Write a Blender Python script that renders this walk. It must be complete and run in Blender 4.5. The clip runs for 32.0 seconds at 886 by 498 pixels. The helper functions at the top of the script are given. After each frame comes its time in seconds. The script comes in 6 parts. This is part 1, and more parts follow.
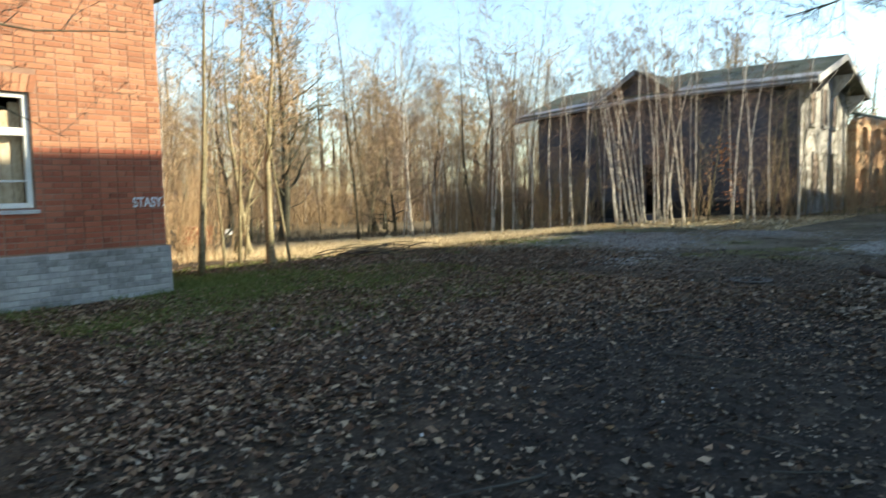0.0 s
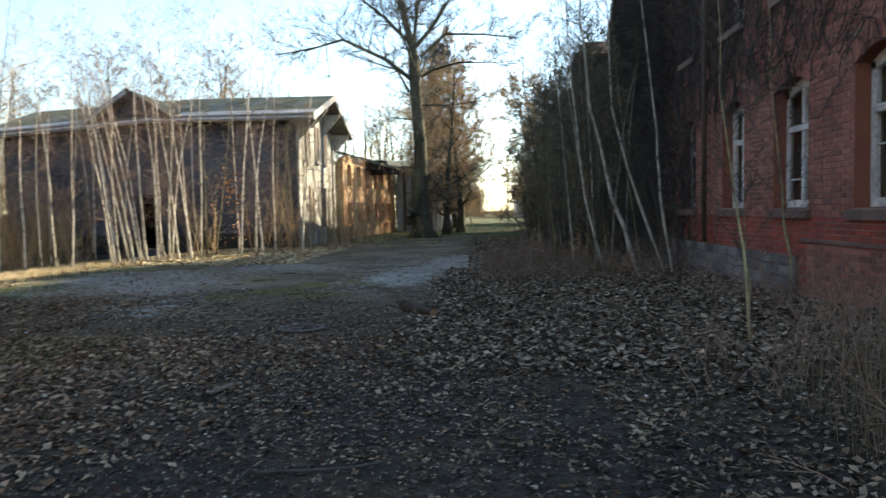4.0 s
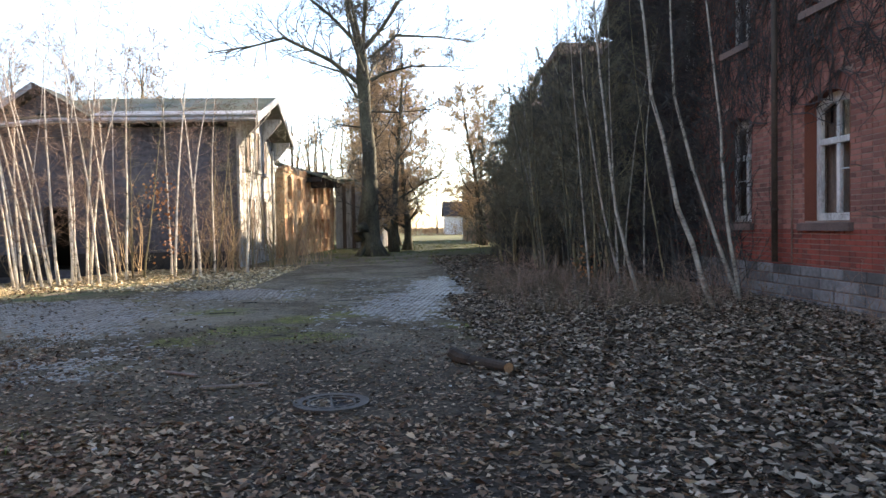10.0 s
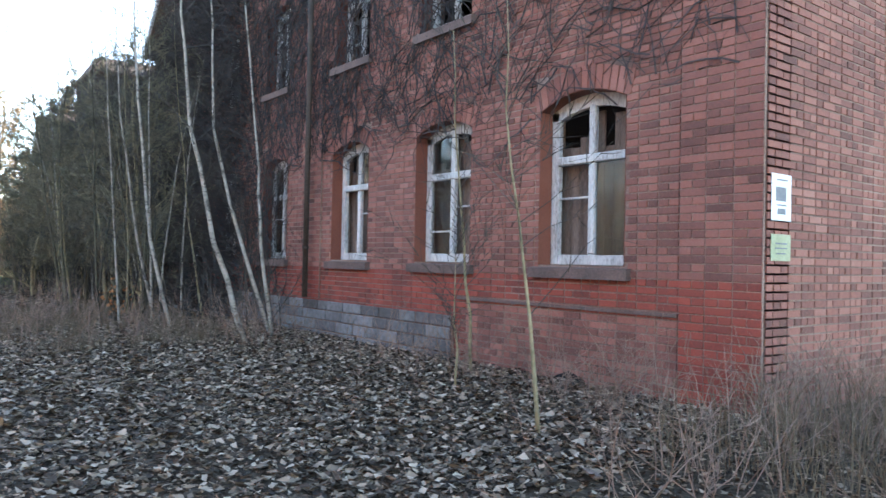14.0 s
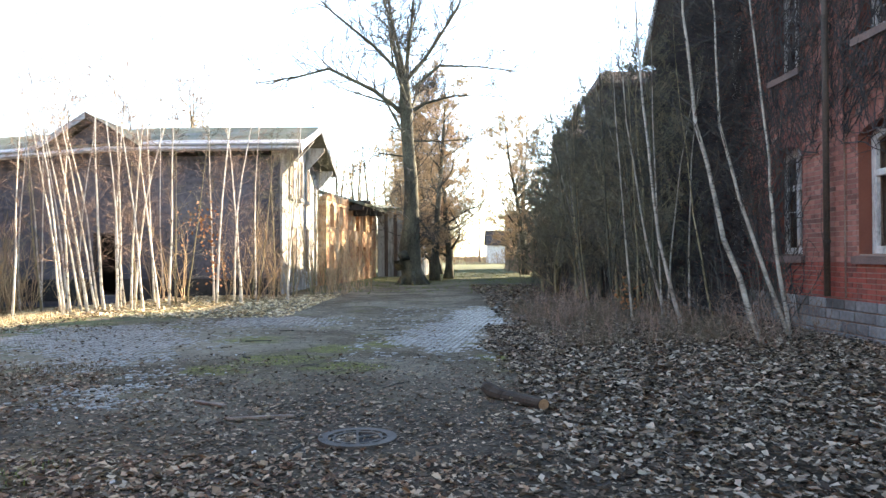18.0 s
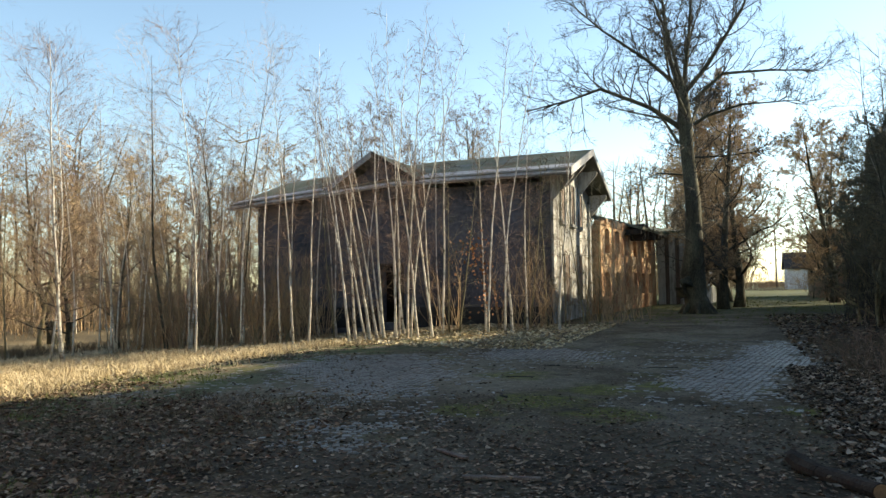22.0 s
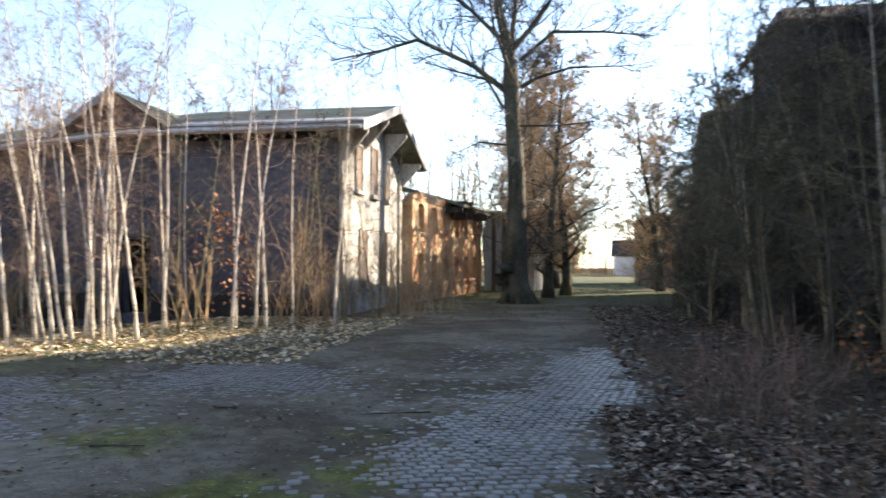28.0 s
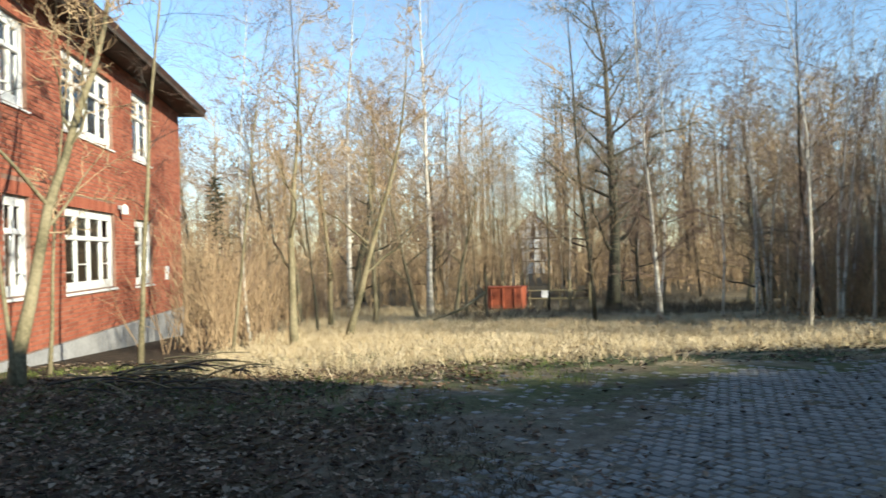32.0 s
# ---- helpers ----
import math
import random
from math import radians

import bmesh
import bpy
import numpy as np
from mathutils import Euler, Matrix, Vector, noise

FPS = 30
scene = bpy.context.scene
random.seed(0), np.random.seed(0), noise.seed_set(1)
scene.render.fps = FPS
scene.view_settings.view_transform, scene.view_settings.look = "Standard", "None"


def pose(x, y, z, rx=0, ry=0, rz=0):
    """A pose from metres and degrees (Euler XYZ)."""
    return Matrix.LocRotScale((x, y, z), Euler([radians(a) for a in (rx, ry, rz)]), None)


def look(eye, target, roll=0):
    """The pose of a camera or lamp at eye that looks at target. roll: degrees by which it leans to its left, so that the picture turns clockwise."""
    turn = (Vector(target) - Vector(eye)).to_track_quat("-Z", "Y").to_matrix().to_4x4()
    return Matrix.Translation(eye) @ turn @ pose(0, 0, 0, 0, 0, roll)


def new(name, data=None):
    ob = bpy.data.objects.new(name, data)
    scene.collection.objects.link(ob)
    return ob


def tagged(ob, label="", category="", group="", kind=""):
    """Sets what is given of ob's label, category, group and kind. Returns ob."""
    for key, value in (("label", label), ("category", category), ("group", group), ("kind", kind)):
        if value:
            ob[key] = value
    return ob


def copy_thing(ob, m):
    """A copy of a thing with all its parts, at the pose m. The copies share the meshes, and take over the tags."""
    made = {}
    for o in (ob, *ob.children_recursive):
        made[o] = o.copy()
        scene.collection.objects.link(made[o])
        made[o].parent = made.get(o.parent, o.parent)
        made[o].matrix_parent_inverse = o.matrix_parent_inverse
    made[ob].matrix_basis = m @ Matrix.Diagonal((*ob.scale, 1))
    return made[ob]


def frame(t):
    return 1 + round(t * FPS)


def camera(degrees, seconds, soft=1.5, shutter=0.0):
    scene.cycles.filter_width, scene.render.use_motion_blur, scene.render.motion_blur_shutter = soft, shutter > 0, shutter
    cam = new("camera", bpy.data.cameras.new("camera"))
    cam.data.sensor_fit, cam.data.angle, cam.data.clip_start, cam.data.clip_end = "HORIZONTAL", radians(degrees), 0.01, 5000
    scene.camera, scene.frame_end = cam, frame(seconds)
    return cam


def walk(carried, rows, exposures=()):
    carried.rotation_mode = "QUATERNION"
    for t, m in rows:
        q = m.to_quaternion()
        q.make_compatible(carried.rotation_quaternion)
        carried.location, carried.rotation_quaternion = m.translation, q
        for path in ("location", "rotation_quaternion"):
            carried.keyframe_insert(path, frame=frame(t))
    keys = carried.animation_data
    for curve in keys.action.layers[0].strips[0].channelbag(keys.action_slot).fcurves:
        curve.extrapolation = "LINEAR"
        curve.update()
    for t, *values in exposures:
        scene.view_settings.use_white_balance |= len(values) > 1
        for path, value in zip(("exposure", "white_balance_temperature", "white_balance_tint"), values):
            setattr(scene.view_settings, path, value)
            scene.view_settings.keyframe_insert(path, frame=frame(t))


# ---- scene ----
cam = camera(61.92, 32.0, soft=1.45, shutter=0.35)
PATH = [
    (0, (3.655, -11.097, 1.457), (-2.878, -3.564, 0.640), -1.30),
    (0.5, (3.597, -10.887, 1.453), (-2.214, -2.753, 1.157), -0.31),
    (1, (3.466, -10.747, 1.450), (-2.211, -2.524, 1.075), 2.01),
    (1.5, (3.281, -10.665, 1.458), (-3.358, -3.215, 0.803), -2.29),
    (2, (3.106, -10.429, 1.463), (-4.091, -3.515, 0.824), -0.83),
    (2.5, (2.931, -10.090, 1.458), (-2.791, -1.929, 0.659), -0.44),
    (3, (2.737, -9.811, 1.473), (0.082, -0.204, 0.664), -0.69),
    (3.5, (2.517, -9.528, 1.484), (0.876, 0.321, 0.925), 0.46),
    (4, (2.272, -9.242, 1.480), (1.792, 0.732, 0.953), -1.00),
    (4.5, (2.061, -8.918, 1.471), (2.353, 1.073, 1.156), -1.83),
    (6.5, (1.229, -7.397, 1.455), (2.453, 2.524, 1.191), -0.91),
    (7, (1.035, -7.076, 1.435), (2.678, 2.786, 1.277), -1.23),
    (7.5, (0.905, -6.710, 1.423), (2.324, 3.189, 1.480), 1.70),
    (8, (0.720, -6.432, 1.409), (2.253, 3.446, 1.739), -0.13),
    (8.5, (0.660, -6.217, 1.412), (2.042, 3.686, 1.601), -0.31),
    (9, (0.621, -6.079, 1.409), (1.579, 3.867, 1.834), 0.93),
    (9.5, (0.564, -6.019, 1.409), (1.405, 3.945, 1.301), -0.36),
    (10, (0.567, -6.024, 1.432), (1.169, 3.952, 1.121), -0.91),
    (10.5, (0.567, -6.067, 1.459), (0.867, 3.929, 1.433), -0.78),
    (11, (0.567, -6.075, 1.469), (0.743, 3.923, 1.565), -0.06),
    (11.5, (0.580, -6.120, 1.477), (0.590, 3.879, 1.685), -0.14),
    (12, (0.619, -6.054, 1.471), (1.666, 3.890, 1.677), 0.92),
    (12.5, (0.684, -5.930, 1.443), (3.846, 3.556, 1.606), 0.58),
    (13, (0.787, -5.930, 1.440), (5.612, 2.828, 1.589), 0.90),
    (13.5, (0.825, -5.908, 1.439), (7.135, 1.848, 1.612), 1.44),
    (15.5, (0.660, -6.021, 1.432), (4.109, 3.365, 1.501), -0.05),
    (16, (0.675, -6.038, 1.429), (3.082, 3.668, 1.447), 0.37),
    (16.5, (0.705, -6.073, 1.431), (2.535, 3.758, 1.398), 1.28),
    (17, (0.713, -6.087, 1.435), (1.530, 3.878, 1.282), 0.74),
    (17.5, (0.704, -5.990, 1.431), (0.897, 4.004, 1.140), 0.34),
    (18, (0.667, -5.842, 1.445), (0.695, 4.157, 1.528), -0.37),
    (18.5, (0.657, -5.683, 1.436), (0.321, 4.311, 1.448), 0.63),
    (19, (0.717, -5.490, 1.438), (-0.728, 4.405, 1.484), 0.63),
    (19.5, (0.695, -5.345, 1.430), (-1.263, 4.462, 1.470), 0.00),
    (20, (0.650, -5.171, 1.443), (-1.900, 4.497, 1.590), -0.39),
    (20.5, (0.676, -5.049, 1.449), (-2.496, 4.434, 1.505), 0.42),
    (21, (0.747, -4.936, 1.465), (-2.747, 4.429, 1.768), -0.16),
    (21.5, (0.710, -4.893, 1.475), (-2.909, 4.415, 1.991), 0.92),
    (22, (0.720, -4.697, 1.483), (-2.901, 4.612, 1.966), -0.88),
    (22.5, (0.804, -4.369, 1.478), (-2.805, 4.951, 1.812), 2.03),
    (23, (0.781, -3.874, 1.463), (-1.757, 5.795, 1.728), -0.89),
    (23.5, (0.814, -3.340, 1.449), (-1.094, 6.474, 1.651), -0.70),
    (24, (0.822, -2.760, 1.455), (-0.221, 7.185, 1.547), 0.52),
    (24.5, (0.792, -2.285, 1.458), (0.428, 7.709, 1.459), -0.83),
    (25, (0.808, -1.844, 1.457), (0.302, 8.144, 1.486), 0.60),
    (25.5, (0.783, -1.337, 1.445), (0.755, 8.663, 1.515), -0.29),
    (27.5, (1.284, 0.792, 1.498), (0.700, 10.775, 1.688), 0.40),
    (28, (1.196, 1.193, 1.491), (-0.459, 11.054, 1.717), 0.18),
    (28.5, (1.062, 1.533, 1.464), (-2.237, 10.973, 1.595), -1.46),
    (29, (0.930, 1.871, 1.440), (-4.741, 10.107, 1.462), 0.08),
    (29.5, (0.736, 2.082, 1.441), (-6.162, 9.321, 1.306), 0.43),
    (30, (0.530, 2.212, 1.436), (-7.295, 8.438, 1.366), -1.12),
    (30.5, (0.413, 2.397, 1.426), (-8.284, 7.333, 1.346), -1.17),
    (31, (0.339, 2.524, 1.416), (-8.864, 6.436, 1.291), -0.26),
    (31.5, (0.209, 2.620, 1.407), (-9.344, 5.575, 1.324), -0.47),
    (32, (0.040, 2.732, 1.392), (-9.803, 4.499, 1.421), -1.49),
]
EXPOSURES = [(0, 1.75, 7400, 0), (2, 1.75, 7200, 4), (4, 1.95, 7700, 4), (6.5, 2.88, 7900, 10), (9, 2.76, 7800, 12), (10, 2.5, 7750, 14), (11, 2.1, 7700, 16), (12, 1.92, 7700, 8), (12.5, 2.1, 7600, 10), (13, 2.5, 7500, 8), (13.5, 3.1, 7300, 8), (15.5, 4.0, 7700, 10), (17, 3.74, 7700, 10), (19, 2.55, 7800, 10), (20, 1.95, 8000, 6), (21, 1.6, 7900, 2), (23, 1.4, 7700, 2), (25, 1.6, 7900, 14), (28, 2.2, 7300, 14), (29, 2.1, 7400, 2), (30, 1.95, 7100, -2), (31, 1.6, 6700, 2), (32, 1.15, 6400, 0)]
walk(cam, [(t, look(e, p, r)) for t, e, p, r in PATH], EXPOSURES)

# ==== light ====
SUN_AZ, SUN_EL = 50.0, 21.3
world = bpy.data.worlds.new("sky")
scene.world = world
world.use_nodes = True
wn = world.node_tree.nodes
sky = wn.new("ShaderNodeTexSky")
sky.sky_type, sky.sun_disc = "NISHITA", False
sky.sun_elevation, sky.sun_rotation = radians(SUN_EL), radians(SUN_AZ)
sky.air_density, sky.dust_density, sky.ozone_density = 0.85, 0.2, 1.8
world.node_tree.links.new(sky.outputs[0], wn["Background"].inputs[0])
wn["Background"].inputs[1].default_value = 0.125
sun = new("sun", bpy.data.lights.new("sun", "SUN"))
sun.data.energy, sun.data.angle, sun.data.color = 4.6, radians(0.6), (1.0, 0.89, 0.74)
a_, e_ = radians(SUN_AZ), radians(SUN_EL)
sun.matrix_world = look((60 * math.sin(a_) * math.cos(e_), 60 * math.cos(a_) * math.cos(e_), 60 * math.sin(e_)), (0, 0, 0))

# ==== materials ====


def material(name, colours, scale=3.0, fine=40.0, rough=0.8, bump=0.3, depth=0.02, metal=0.0, stretch=(1, 1, 1), per_piece=0.0, spec=0.3):
    """Two scales of noise over the world's place; colours run from the darkest to the lightest patch."""
    m = bpy.data.materials.new(name)
    m.use_nodes = True
    n, l = m.node_tree.nodes, m.node_tree.links
    b = n["Principled BSDF"]
    geo = n.new("ShaderNodeNewGeometry")
    mp = n.new("ShaderNodeMapping")
    mp.inputs["Scale"].default_value = stretch
    l.new(geo.outputs["Position"], mp.inputs[0])
    big, small = n.new("ShaderNodeTexNoise"), n.new("ShaderNodeTexNoise")
    for t, s, d in ((big, scale, 4), (small, fine, 3)):
        t.inputs["Scale"].default_value, t.inputs["Detail"].default_value = s, d
        l.new(mp.outputs[0], t.inputs["Vector"])
    mix = n.new("ShaderNodeMath")
    mix.operation = "MULTIPLY_ADD"
    mix.inputs[1].default_value = 0.45
    l.new(small.outputs[0], mix.inputs[0])
    half = n.new("ShaderNodeMath")
    half.operation = "MULTIPLY"
    half.inputs[1].default_value = 0.55
    l.new(big.outputs[0], half.inputs[0])
    l.new(half.outputs[0], mix.inputs[2])
    last = mix.outputs[0]
    if per_piece:
        info = n.new("ShaderNodeObjectInfo")
        add = n.new("ShaderNodeMath")
        l.new(geo.outputs["Random Per Island"], add.inputs[0])
        l.new(info.outputs["Random"], add.inputs[1])
        fr = n.new("ShaderNodeMath")
        fr.operation = "FRACT"
        l.new(add.outputs[0], fr.inputs[0])
        mm = n.new("ShaderNodeMixRGB")
        mm.inputs[0].default_value = per_piece
        l.new(last, mm.inputs[1])
        l.new(fr.outputs[0], mm.inputs[2])
        last = mm.outputs[0]
    ramp = n.new("ShaderNodeValToRGB")
    e = ramp.color_ramp.elements
    lo, hi = (0.36, 0.64) if not per_piece else (0.36 - 0.3 * per_piece, 0.64 + 0.3 * per_piece)
    while len(e) < len(colours):
        e.new(0.5)
    for i, c in enumerate(colours):
        e[i].position = lo + (hi - lo) * i / max(1, len(colours) - 1)
        e[i].color = (*c, 1)
    l.new(last, ramp.inputs[0])
    l.new(ramp.outputs[0], b.inputs["Base Color"])
    b.inputs["Roughness"].default_value, b.inputs["Metallic"].default_value = rough, metal
    b.inputs["Specular IOR Level"].default_value = spec
    if bump:
        bp = n.new("ShaderNodeBump")
        bp.inputs["Strength"].default_value, bp.inputs["Distance"].default_value = bump, depth
        l.new(mix.outputs[0], bp.inputs["Height"])
        l.new(bp.outputs[0], b.inputs["Normal"])
    return m


MORTAR = material("mortar", [(0.1, 0.06, 0.05), (0.19, 0.125, 0.1), (0.3, 0.22, 0.18)], 0.7, 40, 0.95)
BRICK = material("red_brick", [(0.09, 0.042, 0.036), (0.185, 0.076, 0.061), (0.26, 0.106, 0.081), (0.31, 0.15, 0.12)], 0.8, 50, 0.85, 0.25, 0.01, per_piece=0.3)
# far darker than the brick of the lane building
BRICK_OLD = material("near_black_old_brick", [(0.022, 0.016, 0.016), (0.045, 0.03, 0.028), (0.075, 0.045, 0.04)], 1.2, 30, 0.9)
MORTAR_RED = material("reddish_mortar", [(0.15, 0.085, 0.06), (0.31, 0.2, 0.15)], 2, 60, 0.95)
BRICK_RED = material("painted_brick_red", [(0.09, 0.032, 0.027), (0.22, 0.05, 0.036), (0.3, 0.067, 0.046)], 1.0, 40, 0.8, 0.25, 0.01, per_piece=0.2)
BRICK_SUN = material("orange_brick", [(0.17, 0.07, 0.04), (0.28, 0.12, 0.066), (0.36, 0.18, 0.108)], 0.9, 45, 0.85, 0.25, 0.01, per_piece=0.3)
BRICK_DEEP = material("deep_red_brick", [(0.17, 0.05, 0.03), (0.31, 0.092, 0.053), (0.39, 0.14, 0.083)], 0.9, 45, 0.85, 0.25, 0.01, per_piece=0.3)
BRICK_ROUND = material("arch_brick", [(0.08, 0.028, 0.02), (0.15, 0.05, 0.034), (0.22, 0.08, 0.052)], 2, 60, 0.85, per_piece=0.3)
RUIN = material("weathered_ruin_brick", [(0.2, 0.08, 0.045), (0.38, 0.19, 0.1), (0.5, 0.32, 0.18), (0.56, 0.46, 0.34)], 0.9, 5, 0.9, 0.5, 0.03, stretch=(1, 1, 0.6))
BROWNBRICK = material("brown_shed_brick", [(0.1, 0.07, 0.04), (0.2, 0.15, 0.09), (0.28, 0.22, 0.14)], 0.6, 6, 0.9)
PLINTH = material("whitewashed_stone", [(0.13, 0.125, 0.12), (0.27, 0.268, 0.268), (0.4, 0.397, 0.395)], 1.1, 12, 0.9, 0.4, 0.02, per_piece=0.22)
PLINTH_GREY = material("grey_plinth_stone", [(0.05, 0.048, 0.046), (0.11, 0.108, 0.108), (0.23, 0.23, 0.235)], 1.3, 12, 0.9, 0.5, 0.02, per_piece=0.25)
SILL = material("sill_stone", [(0.07, 0.05, 0.045), (0.15, 0.1, 0.085)], 3, 50, 0.8)
BRIGHT = material("white_window_paint", [(0.55, 0.55, 0.54), (0.78, 0.78, 0.76)], 3, 60, 0.5)
PAINT = material("old_white_paint", [(0.2, 0.195, 0.185), (0.42, 0.42, 0.41), (0.58, 0.58, 0.56)], 3, 50, 0.65, stretch=(1, 1, 0.3))
BOARD = material("weathered_boards", [(0.05, 0.035, 0.03), (0.13, 0.095, 0.075), (0.2, 0.15, 0.12)], 3, 40, 0.85, stretch=(3, 3, 0.3))
PALEBOARD = material("pale_board", [(0.2, 0.15, 0.1), (0.36, 0.29, 0.2), (0.46, 0.39, 0.29)], 2, 30, 0.85, stretch=(1, 1, 0.4))
# near-black colour standing for the darkness inside openings
DARK = material("painted_interior_dark", [(0.01, 0.01, 0.011), (0.02, 0.018, 0.018)], 2, 20, 0.9)
# barn plaster tinted dark and bluish for its shaded front; the lit gable is pale
SHADE_PLASTER = material("shade_grey_barn_plaster", [(0.042, 0.042, 0.052), (0.08, 0.081, 0.098), (0.125, 0.126, 0.146)], 0.45, 7, 0.9, 0.4, 0.02)
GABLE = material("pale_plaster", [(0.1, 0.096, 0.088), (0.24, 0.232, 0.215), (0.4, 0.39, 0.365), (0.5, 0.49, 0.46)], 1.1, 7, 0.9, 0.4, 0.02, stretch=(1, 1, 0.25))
TAR = material("tarred_plinth", [(0.012, 0.012, 0.013), (0.04, 0.038, 0.036)], 1, 12, 0.8)
ROOF = material("mossy_roofing_felt", [(0.05, 0.06, 0.03), (0.1, 0.105, 0.07), (0.17, 0.165, 0.15)], 0.6, 10, 0.85)
FASCIA = material("pale_fascia", [(0.16, 0.165, 0.17), (0.32, 0.325, 0.335), (0.46, 0.465, 0.475)], 1, 20, 0.7, stretch=(0.2, 1, 1))
TIMBER = material("dark_timber", [(0.025, 0.02, 0.016), (0.07, 0.05, 0.04)], 2, 30, 0.8)
TILE = material("old_roof_tile", [(0.05, 0.03, 0.024), (0.12, 0.062, 0.046)], 1, 20, 0.85)
IVY = material("bare_ivy_stems", [(0.02, 0.018, 0.019), (0.056, 0.05, 0.05)], 3, 40, 0.9)
BIRCH = material("birch_bark", [(0.08, 0.068, 0.055), (0.44, 0.4, 0.335), (0.62, 0.575, 0.495), (0.7, 0.66, 0.58)], 2.2, 18, 0.75, 0.2, 0.01, stretch=(1, 1, 2.5))
BARK = material("grey_bark", [(0.02, 0.019, 0.013), (0.055, 0.052, 0.036), (0.11, 0.102, 0.07)], 2, 25, 0.95, 0.6, 0.03, stretch=(1, 1, 0.4))
# birch bark again, darkened for the trees in the wall's shade
SHADE_BIRCH = material("shade_birch_bark", [(0.05, 0.045, 0.04), (0.2, 0.185, 0.16), (0.3, 0.28, 0.245), (0.36, 0.34, 0.3)], 2.2, 18, 0.8, 0.2, 0.01, stretch=(1, 1, 2.5))
YOUNG = material("olive_young_bark", [(0.1, 0.09, 0.05), (0.2, 0.17, 0.1), (0.28, 0.24, 0.15)], 2, 20, 0.9)
TWIG = material("thin_twigs", [(0.13, 0.085, 0.066), (0.27, 0.19, 0.145)], 1, 10, 0.9)
PALETWIG = material("pale_birch_twigs", [(0.25, 0.19, 0.15), (0.46, 0.4, 0.34)], 1, 10, 0.9)
TWIG_OLIVE = material("olive_twigs", [(0.075, 0.07, 0.046), (0.16, 0.148, 0.1)], 1, 10, 0.9)
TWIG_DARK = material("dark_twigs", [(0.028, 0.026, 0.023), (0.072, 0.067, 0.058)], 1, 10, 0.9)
TWIG_TAN = material("tan_twigs", [(0.25, 0.17, 0.1), (0.46, 0.335, 0.2)], 0.5, 8, 0.9)
LEAF = material("dry_leaves", [(0.026, 0.017, 0.01), (0.085, 0.057, 0.036), (0.175, 0.123, 0.08), (0.32, 0.25, 0.18)], 2, 30, 0.75, 0, per_piece=0.75)
DRYLEAF = material("dry_oak_leaves", [(0.018, 0.013, 0.009), (0.07, 0.05, 0.034), (0.17, 0.13, 0.092), (0.38, 0.31, 0.235)], 2, 30, 0.75, 0, per_piece=0.85)
# leaf colours darkened to stand for litter lying in shade
SHADE_LEAF = material("shade_dark_leaf_bits", [(0.008, 0.006, 0.005), (0.026, 0.019, 0.014), (0.06, 0.044, 0.032), (0.17, 0.135, 0.1)], 2, 30, 0.7, 0, per_piece=0.85)
REDLEAF = material("reddish_dry_leaves", [(0.03, 0.015, 0.009), (0.1, 0.056, 0.033), (0.2, 0.122, 0.074), (0.38, 0.28, 0.19)], 2, 30, 0.75, 0, per_piece=0.8)
ORANGE_LEAF = material("orange_dead_leaves", [(0.24, 0.1, 0.04), (0.42, 0.2, 0.09)], 2, 30, 0.8, 0, per_piece=0.6)
STRAW = material("dry_straw_grass", [(0.32, 0.235, 0.12), (0.54, 0.43, 0.26), (0.67, 0.57, 0.39)], 1, 20, 0.85, 0, per_piece=0.5)
GRASS = material("short_green_grass", [(0.05, 0.075, 0.014), (0.11, 0.145, 0.032), (0.19, 0.2, 0.06)], 1, 20, 0.85, 0, per_piece=0.5)
DEADGRASS = material("grey_dead_grass", [(0.07, 0.054, 0.035), (0.16, 0.126, 0.084)], 1, 20, 0.9, 0, per_piece=0.5)
SETT = material("granite_setts", [(0.075, 0.068, 0.058), (0.135, 0.125, 0.107), (0.215, 0.203, 0.18)], 1.5, 60, 0.42, 0.3, 0.01, per_piece=0.3, spec=0.4)
IRON = material("rusty_cast_iron", [(0.03, 0.026, 0.023), (0.08, 0.068, 0.058)], 5, 60, 0.7, metal=0.3)
RUST = material("rusty_red_paint", [(0.13, 0.035, 0.02), (0.34, 0.09, 0.045)], 2, 20, 0.7)
WHITE = material("white_sheet", [(0.6, 0.62, 0.64), (0.78, 0.79, 0.8)], 4, 40, 0.6)
GREENSIGN = material("pale_green_sheet", [(0.25, 0.28, 0.17), (0.36, 0.38, 0.25)], 4, 40, 0.6)
INK = material("grey_print", [(0.12, 0.13, 0.15), (0.2, 0.21, 0.23)], 4, 40, 0.7)
LOGWOOD = material("log_bark", [(0.018, 0.013, 0.01), (0.05, 0.038, 0.028)], 6, 50, 0.95, 0.8, 0.02)
CUTWOOD = material("cut_wood_end", [(0.2, 0.1, 0.05), (0.36, 0.2, 0.1)], 8, 50, 0.85)
HEDGE = material("dark_conifer", [(0.01, 0.016, 0.008), (0.03, 0.04, 0.02)], 2, 20, 0.9)
SNOWWHITE = material("white_house_wall", [(0.55, 0.55, 0.55), (0.72, 0.72, 0.71)], 1, 10, 0.9)


